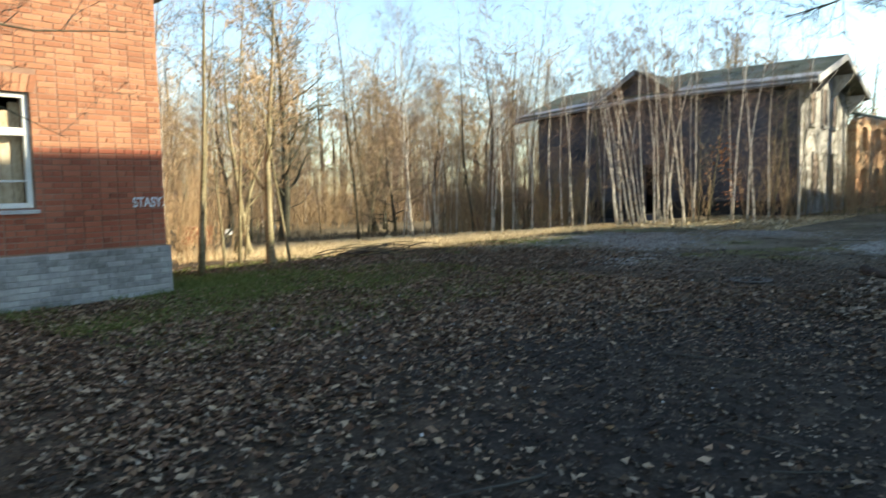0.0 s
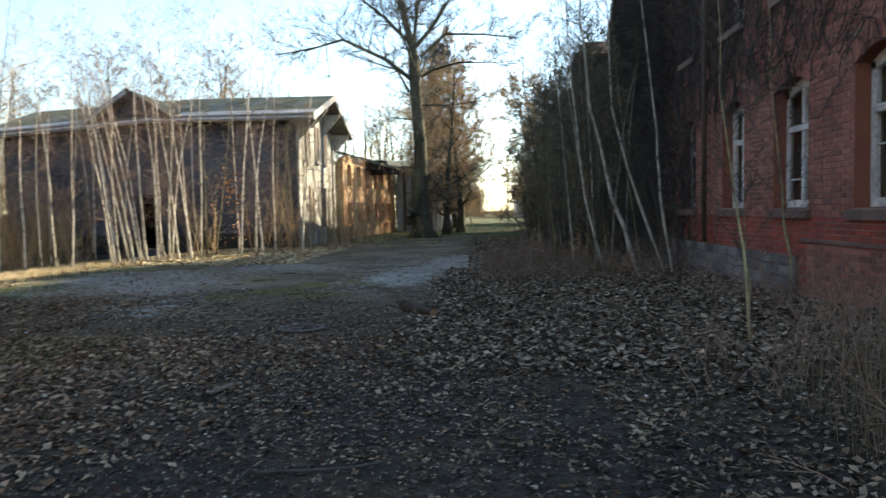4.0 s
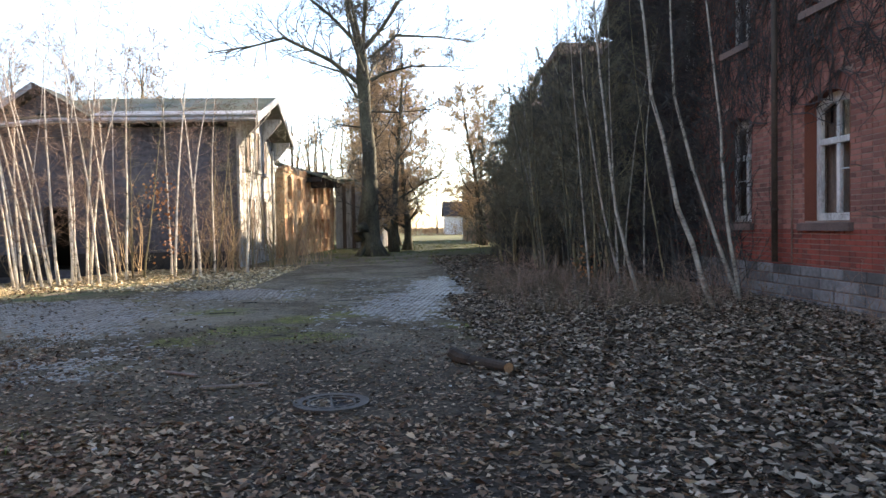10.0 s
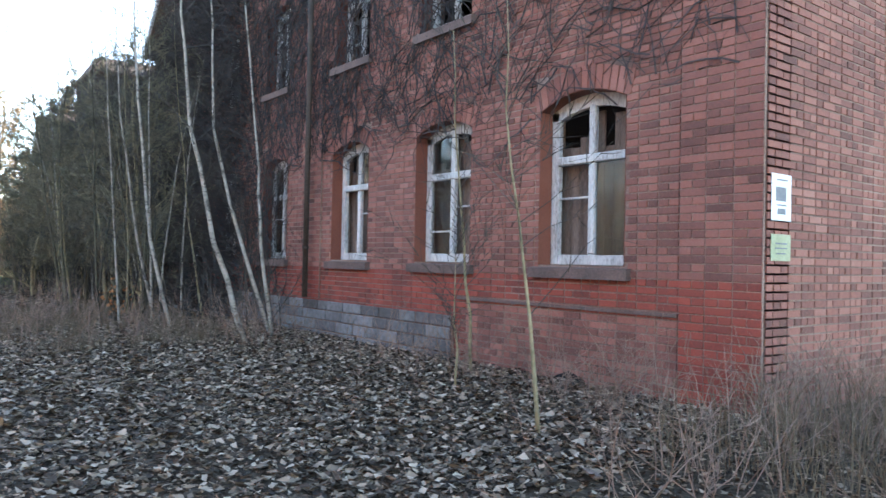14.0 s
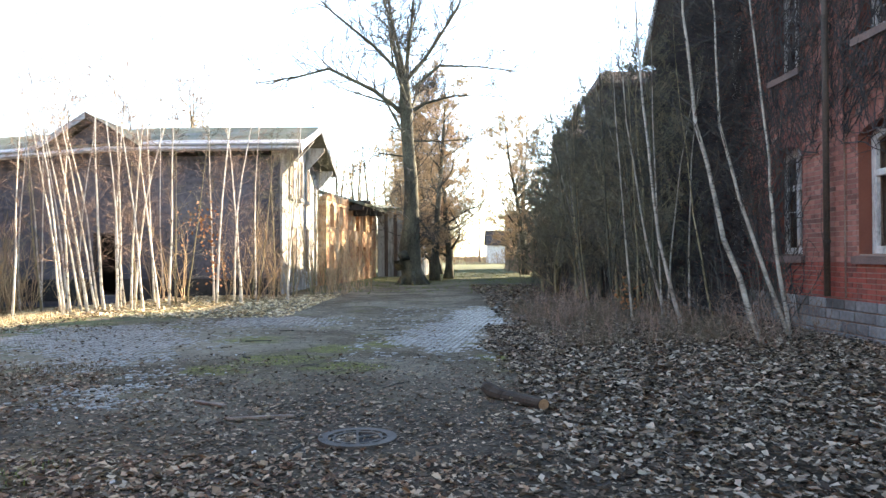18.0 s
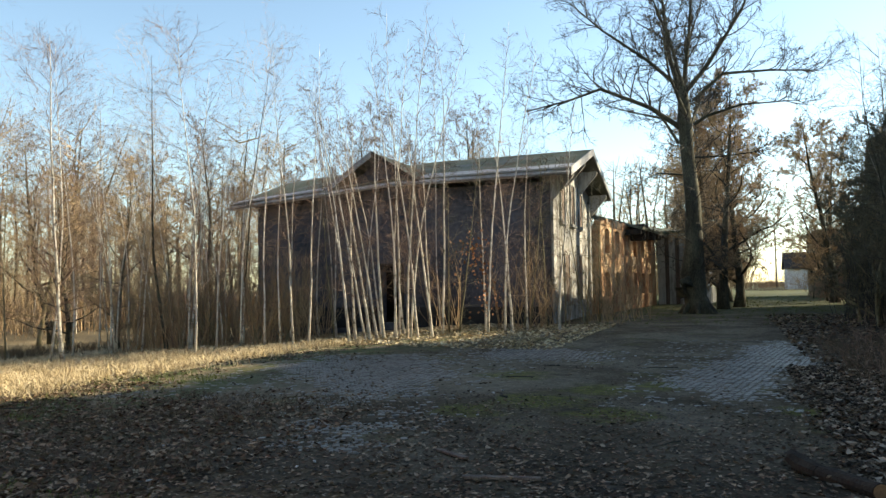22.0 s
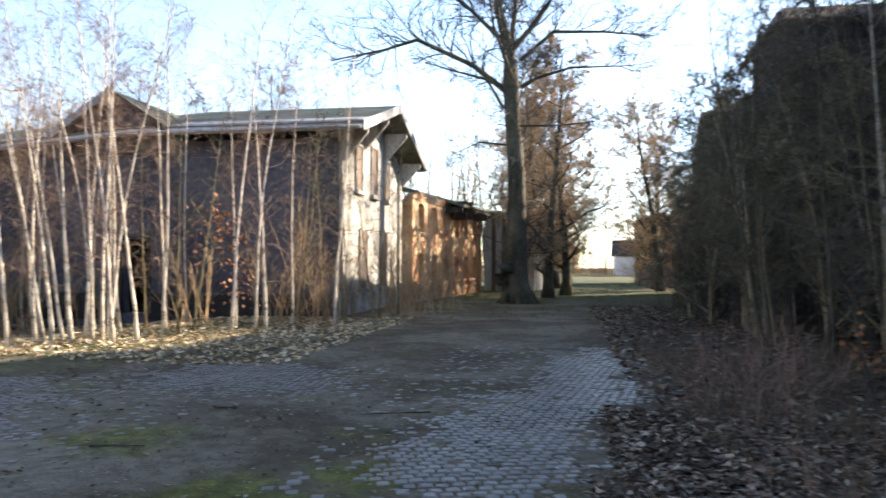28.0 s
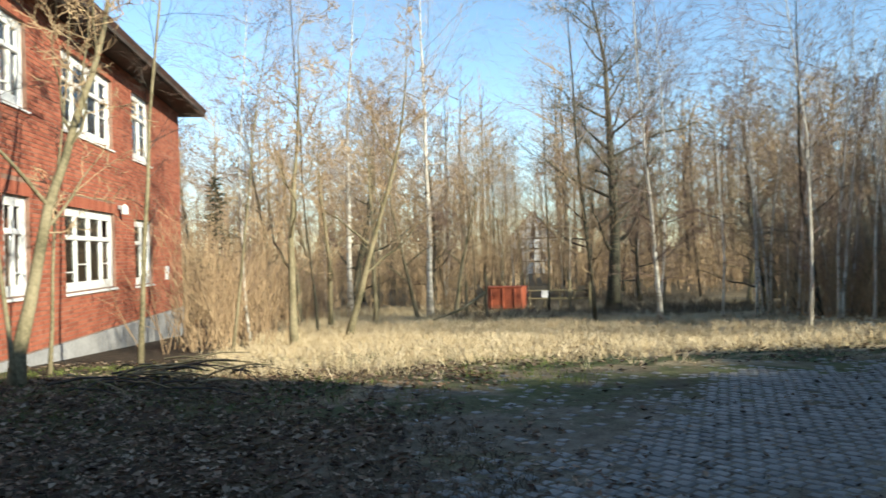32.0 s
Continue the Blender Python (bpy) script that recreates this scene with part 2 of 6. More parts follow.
def ground_material():
    """Leaf litter beside the walls, worn gravel along the lane, moss, straw meadow to the west."""
    m = bpy.data.materials.new("ground")
    m.use_nodes = True
    n, l = m.node_tree.nodes, m.node_tree.links
    b = n["Principled BSDF"]
    geo = n.new("ShaderNodeNewGeometry")
    sep = n.new("ShaderNodeSeparateXYZ")
    l.new(geo.outputs["Position"], sep.inputs[0])

    def noise_at(s, d=4):
        t = n.new("ShaderNodeTexNoise")
        t.inputs["Scale"].default_value, t.inputs["Detail"].default_value = s, d
        l.new(geo.outputs["Position"], t.inputs["Vector"])
        return t.outputs[0]

    def op(kind, a, c, d=None):
        q = n.new("ShaderNodeMath")
        q.operation = kind
        for i, v in enumerate((a, c, d)):
            if v is None:
                continue
            if isinstance(v, (int, float)):
                q.inputs[i].default_value = v
            else:
                l.new(v, q.inputs[i])
        return q.outputs[0]

    def step(v, lo, hi):
        q = n.new("ShaderNodeMapRange")
        q.interpolation_type = "SMOOTHSTEP"
        q.inputs["From Min"].default_value, q.inputs["From Max"].default_value = lo, hi
        l.new(v, q.inputs[0])
        return q.outputs[0]

    def ramp(v, cs, lo=0.35, hi=0.65):
        r = n.new("ShaderNodeValToRGB")
        e = r.color_ramp.elements
        while len(e) < len(cs):
            e.new(0.5)
        for i, c in enumerate(cs):
            e[i].position, e[i].color = lo + (hi - lo) * i / (len(cs) - 1), (*c, 1)
        l.new(v, r.inputs[0])
        return r.outputs[0]

    def blend(f, x, y):
        q = n.new("ShaderNodeMixRGB")
        l.new(f, q.inputs[0]), l.new(x, q.inputs[1]), l.new(y, q.inputs[2])
        return q.outputs[0]

    def spot(x, y, r, s=1.0):
        """One round patch with a ragged rim."""
        d = n.new("ShaderNodeVectorMath")
        d.operation = "DISTANCE"
        l.new(geo.outputs["Position"], d.inputs[0])
        d.inputs[1].default_value = (x, y, 0)
        return step(op("ADD", d.outputs["Value"], op("MULTIPLY_ADD", noise_at(2.2, 5), 1.8 * r, -0.9 * r)), r, 0.25 * r)

    wob = op("MULTIPLY_ADD", noise_at(0.55), 5.0, -2.5)
    grain = noise_at(30, 3)
    mid = noise_at(6, 4)
    gm = op("ADD", op("MULTIPLY", grain, 0.5), op("MULTIPLY", mid, 0.5))
    speck = noise_at(75, 2)
    crumb = op("ADD", op("MULTIPLY", speck, 0.55), op("MULTIPLY", mid, 0.45))
    leaf = ramp(gm, [(0.016, 0.012, 0.008), (0.045, 0.034, 0.022), (0.1, 0.076, 0.052)])
    dirt = ramp(op("ADD", op("MULTIPLY", crumb, 0.6), op("MULTIPLY", noise_at(1.1, 5), 0.4)), [(0.034, 0.026, 0.015), (0.088, 0.069, 0.042), (0.165, 0.134, 0.088)], 0.36, 0.64)
    dust = ramp(crumb, [(0.115, 0.093, 0.064), (0.19, 0.158, 0.113), (0.28, 0.243, 0.183)], 0.36, 0.64)
    moss = ramp(crumb, [(0.045, 0.045, 0.012), (0.1, 0.1, 0.022), (0.21, 0.21, 0.03)])
    straw = ramp(gm, [(0.2, 0.145, 0.075), (0.39, 0.305, 0.175), (0.53, 0.44, 0.285)])
    green = ramp(gm, [(0.03, 0.04, 0.012), (0.07, 0.085, 0.03), (0.12, 0.12, 0.05)])
    xw = op("ADD", sep.outputs[0], wob)
    yw = op("ADD", sep.outputs[1], op("MULTIPLY", wob, 0.8))
    # the lane bends from the yard into the avenue
    lane = op("MULTIPLY", step(yw, -0.5, 4.2), op("SUBTRACT", 1.0, step(op("ADD", sep.outputs[0], op("MULTIPLY", wob, 0.35)), 1.2, 3.0)))
    west = op("MULTIPLY", op("SUBTRACT", 1.0, step(xw, -9.5, -6.5)), step(op("ADD", sep.outputs[1], op("MULTIPLY", wob, 0.4)), 0.6, 3.0))
    brown = ramp(gm, [(0.045, 0.03, 0.014), (0.115, 0.08, 0.041), (0.2, 0.147, 0.082)])
    edge_w = op("MULTIPLY", op("SUBTRACT", 1.0, step(op("ADD", sep.outputs[0], op("MULTIPLY", wob, 0.3)), -5.2, -3.6)), op("SUBTRACT", 1.0, step(op("ADD", sep.outputs[1], op("MULTIPLY", wob, 0.3)), 3.0, 4.6)))
    c = blend(lane, leaf, blend(edge_w, dirt, brown))
    pale = op("MULTIPLY", lane, op("MULTIPLY", step(noise_at(0.42, 5), 0.47, 0.58), 0.65))
    for sx, sy, sr, amount in ((-4.6, 5.6, 2.2, 0.9), (-3.0, 6.6, 1.7, 0.9), (-5.6, 8.6, 1.8, 0.8), (-2.6, 10.4, 1.8, 0.5), (0.9, 7.2, 1.5, 0.5), (1.3, 12.5, 1.5, 0.45)):
        pale = op("MAXIMUM", pale, op("MULTIPLY", spot(sx, sy, sr), amount))
    c = blend(pale, c, dust)
    mossy = op("MULTIPLY", op("MULTIPLY", lane, step(noise_at(0.9, 5), 0.55, 0.68)), 0.35)
    for sx, sy, sr in ((-1.0, 5.7, 0.75), (-2.6, 7.0, 0.8), (-0.3, 6.3, 0.6), (-2.2, 3.7, 0.6), (-1.6, 4.6, 0.9), (-0.6, 3.9, 0.7), (1.5, 4.6, 0.5)):
        mossy = op("MAXIMUM", mossy, op("MULTIPLY", spot(sx, sy, sr), 0.85))
    c = blend(mossy, c, moss)
    # dark soil, painted darker still for the shade near the tall wing
    shaded_soil = ramp(gm, [(0.009, 0.008, 0.007), (0.024, 0.02, 0.016), (0.06, 0.048, 0.037)])
    c = blend(op("MAXIMUM", op("MAXIMUM", spot(1.4, -3.6, 2.4), op("MAXIMUM", spot(0.2, -5.6, 1.8), spot(2.0, -7.2, 2.2))), op("MULTIPLY", spot(3.4, -5.4, 2.4), 0.8)), c, shaded_soil)
    c = blend(op("MULTIPLY", op("MAXIMUM", spot(-2.6, -1.6, 2.6), spot(-4.4, -4.6, 2.4)), 0.8), c, brown)
    c = blend(op("MULTIPLY", op("MAXIMUM", spot(-5.7, -4.4, 1.7), spot(-7.6, -3.6, 2.0)), 0.75), c, green)
    c = blend(west, c, straw)
    edge = op("MULTIPLY", op("MULTIPLY", step(xw, -12.5, -8.5), op("SUBTRACT", 1.0, step(xw, -8.0, -4.5))), step(noise_at(1.3), 0.42, 0.55))
    c = blend(edge, c, green)
    wood = op("MAXIMUM", op("SUBTRACT", 1.0, step(op("ADD", sep.outputs[0], wob), -43, -36)), step(op("ADD", sep.outputs[1], op("MULTIPLY", sep.outputs[0], 0.5)), 9.5, 12.5))
    wood = op("MULTIPLY", wood, west)
    c = blend(op("MULTIPLY", wood, 0.75), c, leaf)
    far = step(sep.outputs[1], 26, 40)
    c = blend(op("MULTIPLY", op("MULTIPLY", far, op("SUBTRACT", 1.0, west)), 0.85), c, green)
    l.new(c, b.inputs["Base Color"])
    b.inputs["Roughness"].default_value = 0.95
    b.inputs["Specular IOR Level"].default_value = 0.2
    bp = n.new("ShaderNodeBump")
    bp.inputs["Strength"].default_value, bp.inputs["Distance"].default_value = 0.6, 0.02
    l.new(op("ADD", gm, op("MULTIPLY", speck, 0.3)), bp.inputs["Height"])
    l.new(bp.outputs[0], b.inputs["Normal"])
    return m


GROUND = ground_material()


def glass_material():
    m = bpy.data.materials.new("dusty_glass")
    m.use_nodes = True
    b = m.node_tree.nodes["Principled BSDF"]
    b.inputs["Base Color"].default_value = (0.6, 0.65, 0.66, 1)
    b.inputs["Roughness"].default_value = 0.06
    b.inputs["Transmission Weight"].default_value = 1.0
    b.inputs["IOR"].default_value = 1.45
    return m


GLASS = glass_material()

# ==== mesh helpers ====


class Build:
    """Collects vertices and faces, then makes one mesh."""

    def __init__(self):
        self.v, self.f = [], []

    def box(self, x0, y0, z0, x1, y1, z1, m=None):
        k = len(self.v)
        c = [(x, y, z) for z in (z0, z1) for y in (y0, y1) for x in (x0, x1)]
        self.v += [tuple(m @ Vector(p)) for p in c] if m else c
        self.f += [tuple(k + i for i in q) for q in ((0, 2, 3, 1), (4, 5, 7, 6), (0, 1, 5, 4), (2, 6, 7, 3), (0, 4, 6, 2), (1, 3, 7, 5))]
        return self

    def cbox(self, x0, y0, z0, x1, y1, z1, c=0.008, m=None):
        """A box with its edges taken off."""
        k, top = len(self.v), []
        pts = []
        for z, zi in ((z0, 1), (z1, -1)):
            for y, yi in ((y0, 1), (y1, -1)):
                for x, xi in ((x0, 1), (x1, -1)):
                    pts += [(x, y + c * yi, z + c * zi), (x + c * xi, y, z + c * zi), (x + c * xi, y + c * yi, z)]
        self.v += [tuple(m @ Vector(p)) for p in pts] if m else pts
        q = lambda i, a: k + 3 * i + a
        f = []
        for a, loops in ((0, ((0, 4, 6, 2), (1, 3, 7, 5))), (1, ((0, 1, 5, 4), (2, 6, 7, 3))), (2, ((0, 2, 3, 1), (4, 5, 7, 6)))):
            f += [tuple(q(i, a) for i in lp) for lp in loops]
        for i, j, a, b in ((0, 1, 1, 2), (2, 3, 1, 2), (4, 5, 1, 2), (6, 7, 1, 2), (0, 2, 0, 2), (1, 3, 0, 2), (4, 6, 0, 2), (5, 7, 0, 2), (0, 4, 0, 1), (1, 5, 0, 1), (2, 6, 0, 1), (3, 7, 0, 1)):
            f.append((q(i, a), q(j, a), q(j, b), q(i, b)))
        for i in range(8):
            f.append((q(i, 0), q(i, 1), q(i, 2)))
        self.f += f
        return self

    def prism(self, poly, d):
        """A flat polygon pushed along the vector d."""
        k, n = len(self.v), len(poly)
        self.v += [tuple(p) for p in poly] + [tuple(Vector(p) + Vector(d)) for p in poly]
        self.f += [tuple(range(k, k + n))[::-1], tuple(range(k + n, k + 2 * n))]
        self.f += [(k + i, k + (i + 1) % n, k + n + (i + 1) % n, k + n + i) for i in range(n)]
        return self

    def tube(self, pts, radii, n=6, cap=True):
        k = len(self.v)
        pts = [Vector(p) for p in pts]
        for i, p in enumerate(pts):
            d = (pts[min(i + 1, len(pts) - 1)] - pts[max(i - 1, 0)])
            d = d.normalized() if d.length > 1e-9 else Vector((0, 0, 1))
            a = d.cross(Vector((0, 0, 1)) if abs(d.z) < 0.9 else Vector((1, 0, 0))).normalized()
            b = d.cross(a)
            for j in range(n):
                t = 2 * math.pi * j / n
                self.v.append(tuple(p + (a * math.cos(t) + b * math.sin(t)) * radii[i]))
        for i in range(len(pts) - 1):
            for j in range(n):
                j2 = (j + 1) % n
                self.f.append((k + i * n + j, k + i * n + j2, k + (i + 1) * n + j2, k + (i + 1) * n + j))
        if cap:
            self.f.append(tuple(k + j for j in range(n))[::-1])
            self.f.append(tuple(k + (len(pts) - 1) * n + j for j in range(n)))
        return self

    def make(self, name, mat, parent=None, label="", smooth=False):
        me = bpy.data.meshes.new(name)
        me.from_pydata(self.v, [], self.f)
        me.materials.append(mat)
        if smooth:
            me.shade_smooth()
        me.update()
        ob = new(name, me)
        if parent:
            ob.parent = parent
        if label:
            ob["label"] = label
        return ob


def root(name, m, label, category, group="", kind=""):
    ob = new(name)
    ob.empty_display_size = 0.2
    ob.matrix_world = m
    return tagged(ob, label, category, group, kind)


def gz(x, y):
    """The lie of the land: level by the lane, falling gently to the west."""
    d = max(0.0, -7.0 - x)
    return -0.062 * min(d, 27.0) * min(1.0, d / 4.0)


def gh(x, y):
    """The ground's height with its small rises and dips."""
    near = max(0.0, 1 - max(abs(x) - 10, abs(y - 4) - 16, 0) / 8)
    z = gz(x, y) + near * (0.012 * noise.noise(Vector((x * 0.8, y * 0.8, 0))) + 0.006 * noise.noise(Vector((x * 3, y * 3, 5))))
    return z + (near * min(0.1, (x - 3.2) * 0.04) if x > 3.2 else 0.0) - 0.01


I4 = Matrix.Identity(4)

# ==== ground ====


def ground_sheet():
    xs = np.unique(np.r_[np.linspace(-420, -50, 12), np.linspace(-50, -9, 42), np.linspace(-9, 9, 91), np.linspace(9, 60, 20), np.linspace(60, 420, 10)])
    ys = np.unique(np.r_[np.linspace(-320, -30, 10), np.linspace(-30, -12, 13), np.linspace(-12, 22, 171), np.linspace(22, 80, 30), np.linspace(80, 520, 12)])
    b = Build()
    for y in ys:
        for x in xs:
            z = gh(float(x), float(y))
            b.v.append((float(x), float(y), z))
    w = len(xs)
    b.f = [(j * w + i, j * w + i + 1, (j + 1) * w + i + 1, (j + 1) * w + i) for j in range(len(ys) - 1) for i in range(w - 1)]
    return tagged(b.make("ground", GROUND, smooth=True), "leaf-strewn yard and dry meadow ground", "ground", kind="structure")


ground_sheet()

# ==== brick walls ====


def arch_z(u, u0, u1, zs, rise):
    t = (2 * u - u0 - u1) / (u1 - u0)
    return zs + rise * (1 - t * t)


def wall_body(name, parent, mat, L, H, openings, thick, z0=-0.4, profile=None, label=""):
    """Wall along local x from 0 to L, front face at y = 0, with openings (u0, u1, z0, z1, rise) through it."""
    b = Build()
    cuts = sorted({0.0, L, *[o[0] for o in openings], *[o[1] for o in openings]})
    for a, c in zip(cuts, cuts[1:]):
        if c - a < 1e-4:
            continue
        here = sorted([o for o in openings if o[0] <= a + 1e-5 and o[1] >= c - 1e-5], key=lambda o: o[2])
        z = z0
        for o in here:
            b.box(a, 0, z, c, thick, o[2])
            z = o[3] + o[4]
            if o[4]:
                top = o[3] + o[4] + 0.02
                n = 10
                poly = [(a + (c - a) * i / n, 0, arch_z(a + (c - a) * i / n, o[0], o[1], o[3], o[4])) for i in range(n + 1)] + [(c, 0, top), (a, 0, top)]
                b.prism(poly, (0, thick, 0))
                z = top
        b.box(a, 0, z, c, thick, H)
    if profile:
        b.prism([(u, 0, zz) for u, zz in profile], (0, thick, 0))
    ob = b.make(name, mat, parent, label)
    bm = bmesh.new()
    bm.from_mesh(ob.data)
    bmesh.ops.remove_doubles(bm, verts=bm.verts, dist=0.0005)
    bm.to_mesh(ob.data)
    bm.free()
    return ob


def brick_field(parent, mat, u0, u1, z0, z1, openings, course=0.1, length=0.26, proud=0.009, near=None, mats=None, top=None, seed=1):
    """Courses of bricks before the mortar; those within near (u0, u1, z0, z1) are parts of their own."""
    rng = random.Random(seed)
    rest, pieces = {}, []
    k = 0
    z = z0
    shared = {}
    while z < z1 - 0.02:
        u = u0 - (0.0 if k % 2 else length / 2)
        header = k % 2
        while u < u1:
            ln = length / 2 if header and rng.random() < 0.8 else length
            a, c, g = max(u, u0), min(u + ln, u1), 0.0075
            u += ln
            segs = [(a + g, c - g)]
            zb, zt = z + g, min(z + course, z1) - g
            if top and zt > top((a + c) / 2):
                continue
            for o in openings:
                if zt > o[2] - 0.001 and zb < o[3] + o[4] + 0.24:
                    nxt = []
                    for s, e in segs:
                        m0, m1 = o[0] - 0.0, o[1] + 0.0
                        if zb > o[3]:
                            m0, m1 = o[0] - 0.06, o[1] + 0.06
                        if e <= m0 or s >= m1:
                            nxt.append((s, e))
                            continue
                        if s < m0 - 0.03:
                            nxt.append((s, m0 - 0.004))
                        if e > m1 + 0.03:
                            nxt.append((m1 + 0.004, e))
                    segs = nxt
            for s, e in segs:
                if e - s < 0.03:
                    continue
                p = proud + rng.uniform(-0.004, 0.004)
                mt = mats(s, z) if mats else mat
                if near and near[0] < s < near[1] and near[2] < z < near[3] and len(pieces) < 300:
                    key = (round(e - s, 3), mt.name)
                    if key not in shared:
                        w, h = (e - s) / 2, (zt - zb) / 2
                        q = Build().cbox(-w, -0.012, -h, w, 0.006, h, 0.003)
                        me = bpy.data.meshes.new("brick")
                        me.from_pydata(q.v, [], q.f)
                        me.materials.append(mt)
                        shared[key] = me
                    ob = new("brick", shared[key])
                    ob.parent = parent
                    ob.location = ((s + e) / 2, -p + 0.006, (zb + zt) / 2)
                    pieces.append(ob)
                else:
                    q = rest.setdefault(mt.name, (Build(), mt))[0]
                    n = len(q.v)
                    q.v += [(s, 0.001, zb), (e, 0.001, zb), (e, 0.001, zt), (s, 0.001, zt), (s + 0.003, -p, zb + 0.003), (e - 0.003, -p, zb + 0.003), (e - 0.003, -p, zt - 0.003), (s + 0.003, -p, zt - 0.003)]
                    q.f += [(n + 4, n + 5, n + 6, n + 7), (n, n + 1, n + 5, n + 4), (n + 1, n + 2, n + 6, n + 5), (n + 2, n + 3, n + 7, n + 6), (n + 3, n, n + 4, n + 7)]
        z += course
        k += 1
    for q, mt in rest.values():
        tagged(q.make("brickwork", mt, parent), kind="stuff")


def arch_ring(parent, o, depth=0.3, height=0.26, mat=None):
    """Upright bricks over an opening and its red-painted reveal."""
    u0, u1, _, zs, rise = o
    n = int((u1 - u0) / 0.085)
    b = Build()
    for i in range(n):
        a, c = u0 - 0.06 + (u1 - u0 + 0.12) * (i + 0.06) / n, u0 - 0.06 + (u1 - u0 + 0.12) * (i + 0.94) / n
        za, zc = arch_z(max(min(a, u1), u0), u0, u1, zs, rise), arch_z(max(min(c, u1), u0), u0, u1, zs, rise)
        lean = ((a + c) / 2 - (u0 + u1) / 2) * 0.1
        b.prism([(a, -0.014, za), (c, -0.014, zc), (c + lean, -0.014, zc + height), (a + lean, -0.014, za + height)], (0, 0.013, 0))
    tagged(b.make("arch_bricks", mat or BRICK_ROUND, parent), kind="stuff")


def window(parent, o, rng, boarded=True, inset=0.14, lights=2, transom=0.62, broken=0.5, sill=True, fw=0.07, sillmat=None, bars=True, wood=None, plank=None):
    """Casement window in a wall's local frame: frame, mullion, transom, panes, boards or dark behind."""
    u0, u1, z0, z1, rise = o
    w = new("window")
    w.parent = parent
    g = 0.004
    b = Build()
    y0, y1 = inset, inset + 0.07
    b.cbox(u0 + g, y0, z0 + g, u0 + fw, y1, z1, 0.006)
    b.cbox(u1 - fw, y0, z0 + g, u1 - g, y1, z1, 0.006)
    b.cbox(u0 + fw, y0, z0 + g, u1 - fw, y1, z0 + fw, 0.006)
    n = 8
    if rise:
        low = [(u0 + (u1 - u0) * i / n, y0, arch_z(u0 + (u1 - u0) * i / n, u0, u1, z1, rise) - fw * 1.3) for i in range(n + 1)]
        up = [(u0 + g + (u1 - u0 - 2 * g) * i / n, y0, arch_z(u0 + (u1 - u0) * i / n, u0, u1, z1, rise) - 0.006) for i in range(n, -1, -1)]
        low = [(u, y, max(zz, z1 - 0.1)) for u, y, zz in low]
        b.prism(low + up, (0, 0.07, 0))
    else:
        b.cbox(u0 + fw, y0, z1 - fw, u1 - fw, y1, z1 - g, 0.006)
    b.make("window_frame", wood or PAINT, w)
    zt = z0 + (z1 + rise - z0) * transom
    Build().cbox(u0 + fw, y0 - 0.025, zt - 0.05, u1 - fw, y1 - 0.01, zt + 0.05, 0.012).make("transom", wood or PAINT, w)
    for i in range(1, lights):
        um = u0 + (u1 - u0) * i / lights
        ztop = (arch_z(um, u0, u1, z1, rise) if rise else z1) - fw
        for nm, lo, hi in (("mullion", z0 + fw, zt - 0.05), ("mullion", zt + 0.05, ztop)):
            Build().cbox(um - 0.045, y0 - 0.012, lo, um + 0.045, y1 - 0.012, hi, 0.01).make(nm, wood or PAINT, w)
    for i in range(lights):
        a = u0 + (u1 - u0) * i / lights + (fw if i == 0 else 0.045)
        c = u0 + (u1 - u0) * (i + 1) / lights - (fw if i == lights - 1 else 0.045)
        if bars and rng.random() < 0.6:
            zb = z0 + (zt - z0) * rng.choice((0.36, 0.5, 0.64))
            Build().cbox(a, y0 + 0.012, zb - 0.012, c, y1 - 0.015, zb + 0.012, 0.004).make("glazing_bar", wood or PAINT, w)
        for lo, hi in ((z0 + fw, zt - 0.05), (zt + 0.05, z1 - 0.02)):
            if rng.random() > broken:
                p = Build().box(a, y0 + 0.03, lo, c, y0 + 0.034, hi).make("pane", GLASS, w)
                p.visible_shadow = False
    yb = inset + 0.16
    if boarded:
        x = u0 + 0.02
        while x < u1 - 0.05:
            e = min(x + rng.uniform(0.13, 0.2), u1 - 0.01)
            top = z1 - rng.uniform(0.05, 0.45) * (1 if rng.random() < 0.6 else 0.2)
            Build().cbox(x + 0.003, yb, z0 + 0.01, e - 0.003, yb + 0.022, top, 0.003).make("board", plank or BOARD, w)
            x = e
    if not sillmat:
        for a, c in ((u0 + 0.001, u0 + 0.006), (u1 - 0.006, u1 - 0.001)):
            Build().box(a, -0.008, z0, c, inset - 0.002, z1).make("reveal", BRICK_ROUND, w)
        if rise:
            up_ = [(u0 + (u1 - u0) * i / n, -0.008, arch_z(u0 + (u1 - u0) * i / n, u0, u1, z1, rise) - 0.001) for i in range(n + 1)]
            Build().prism(up_ + [(u, y, zz - 0.008) for u, y, zz in up_[::-1]], (0, inset + 0.006, 0)).make("reveal", BRICK_ROUND, w)
    if sill:
        s = Build()
        k, t = (0.09, 0.15) if not sillmat else (0.03, 0.07)
        s.prism([(u0 - k, -0.09 if not sillmat else -0.05, z0 - t), (u0 - k, inset, z0 - t), (u0 - k, inset, z0), (u0 - k, -0.09 if not sillmat else -0.05, z0 - 0.035)], (u1 - u0 + 2 * k, 0, 0))
        s.make("window_sill", sillmat or SILL, w)
    return w


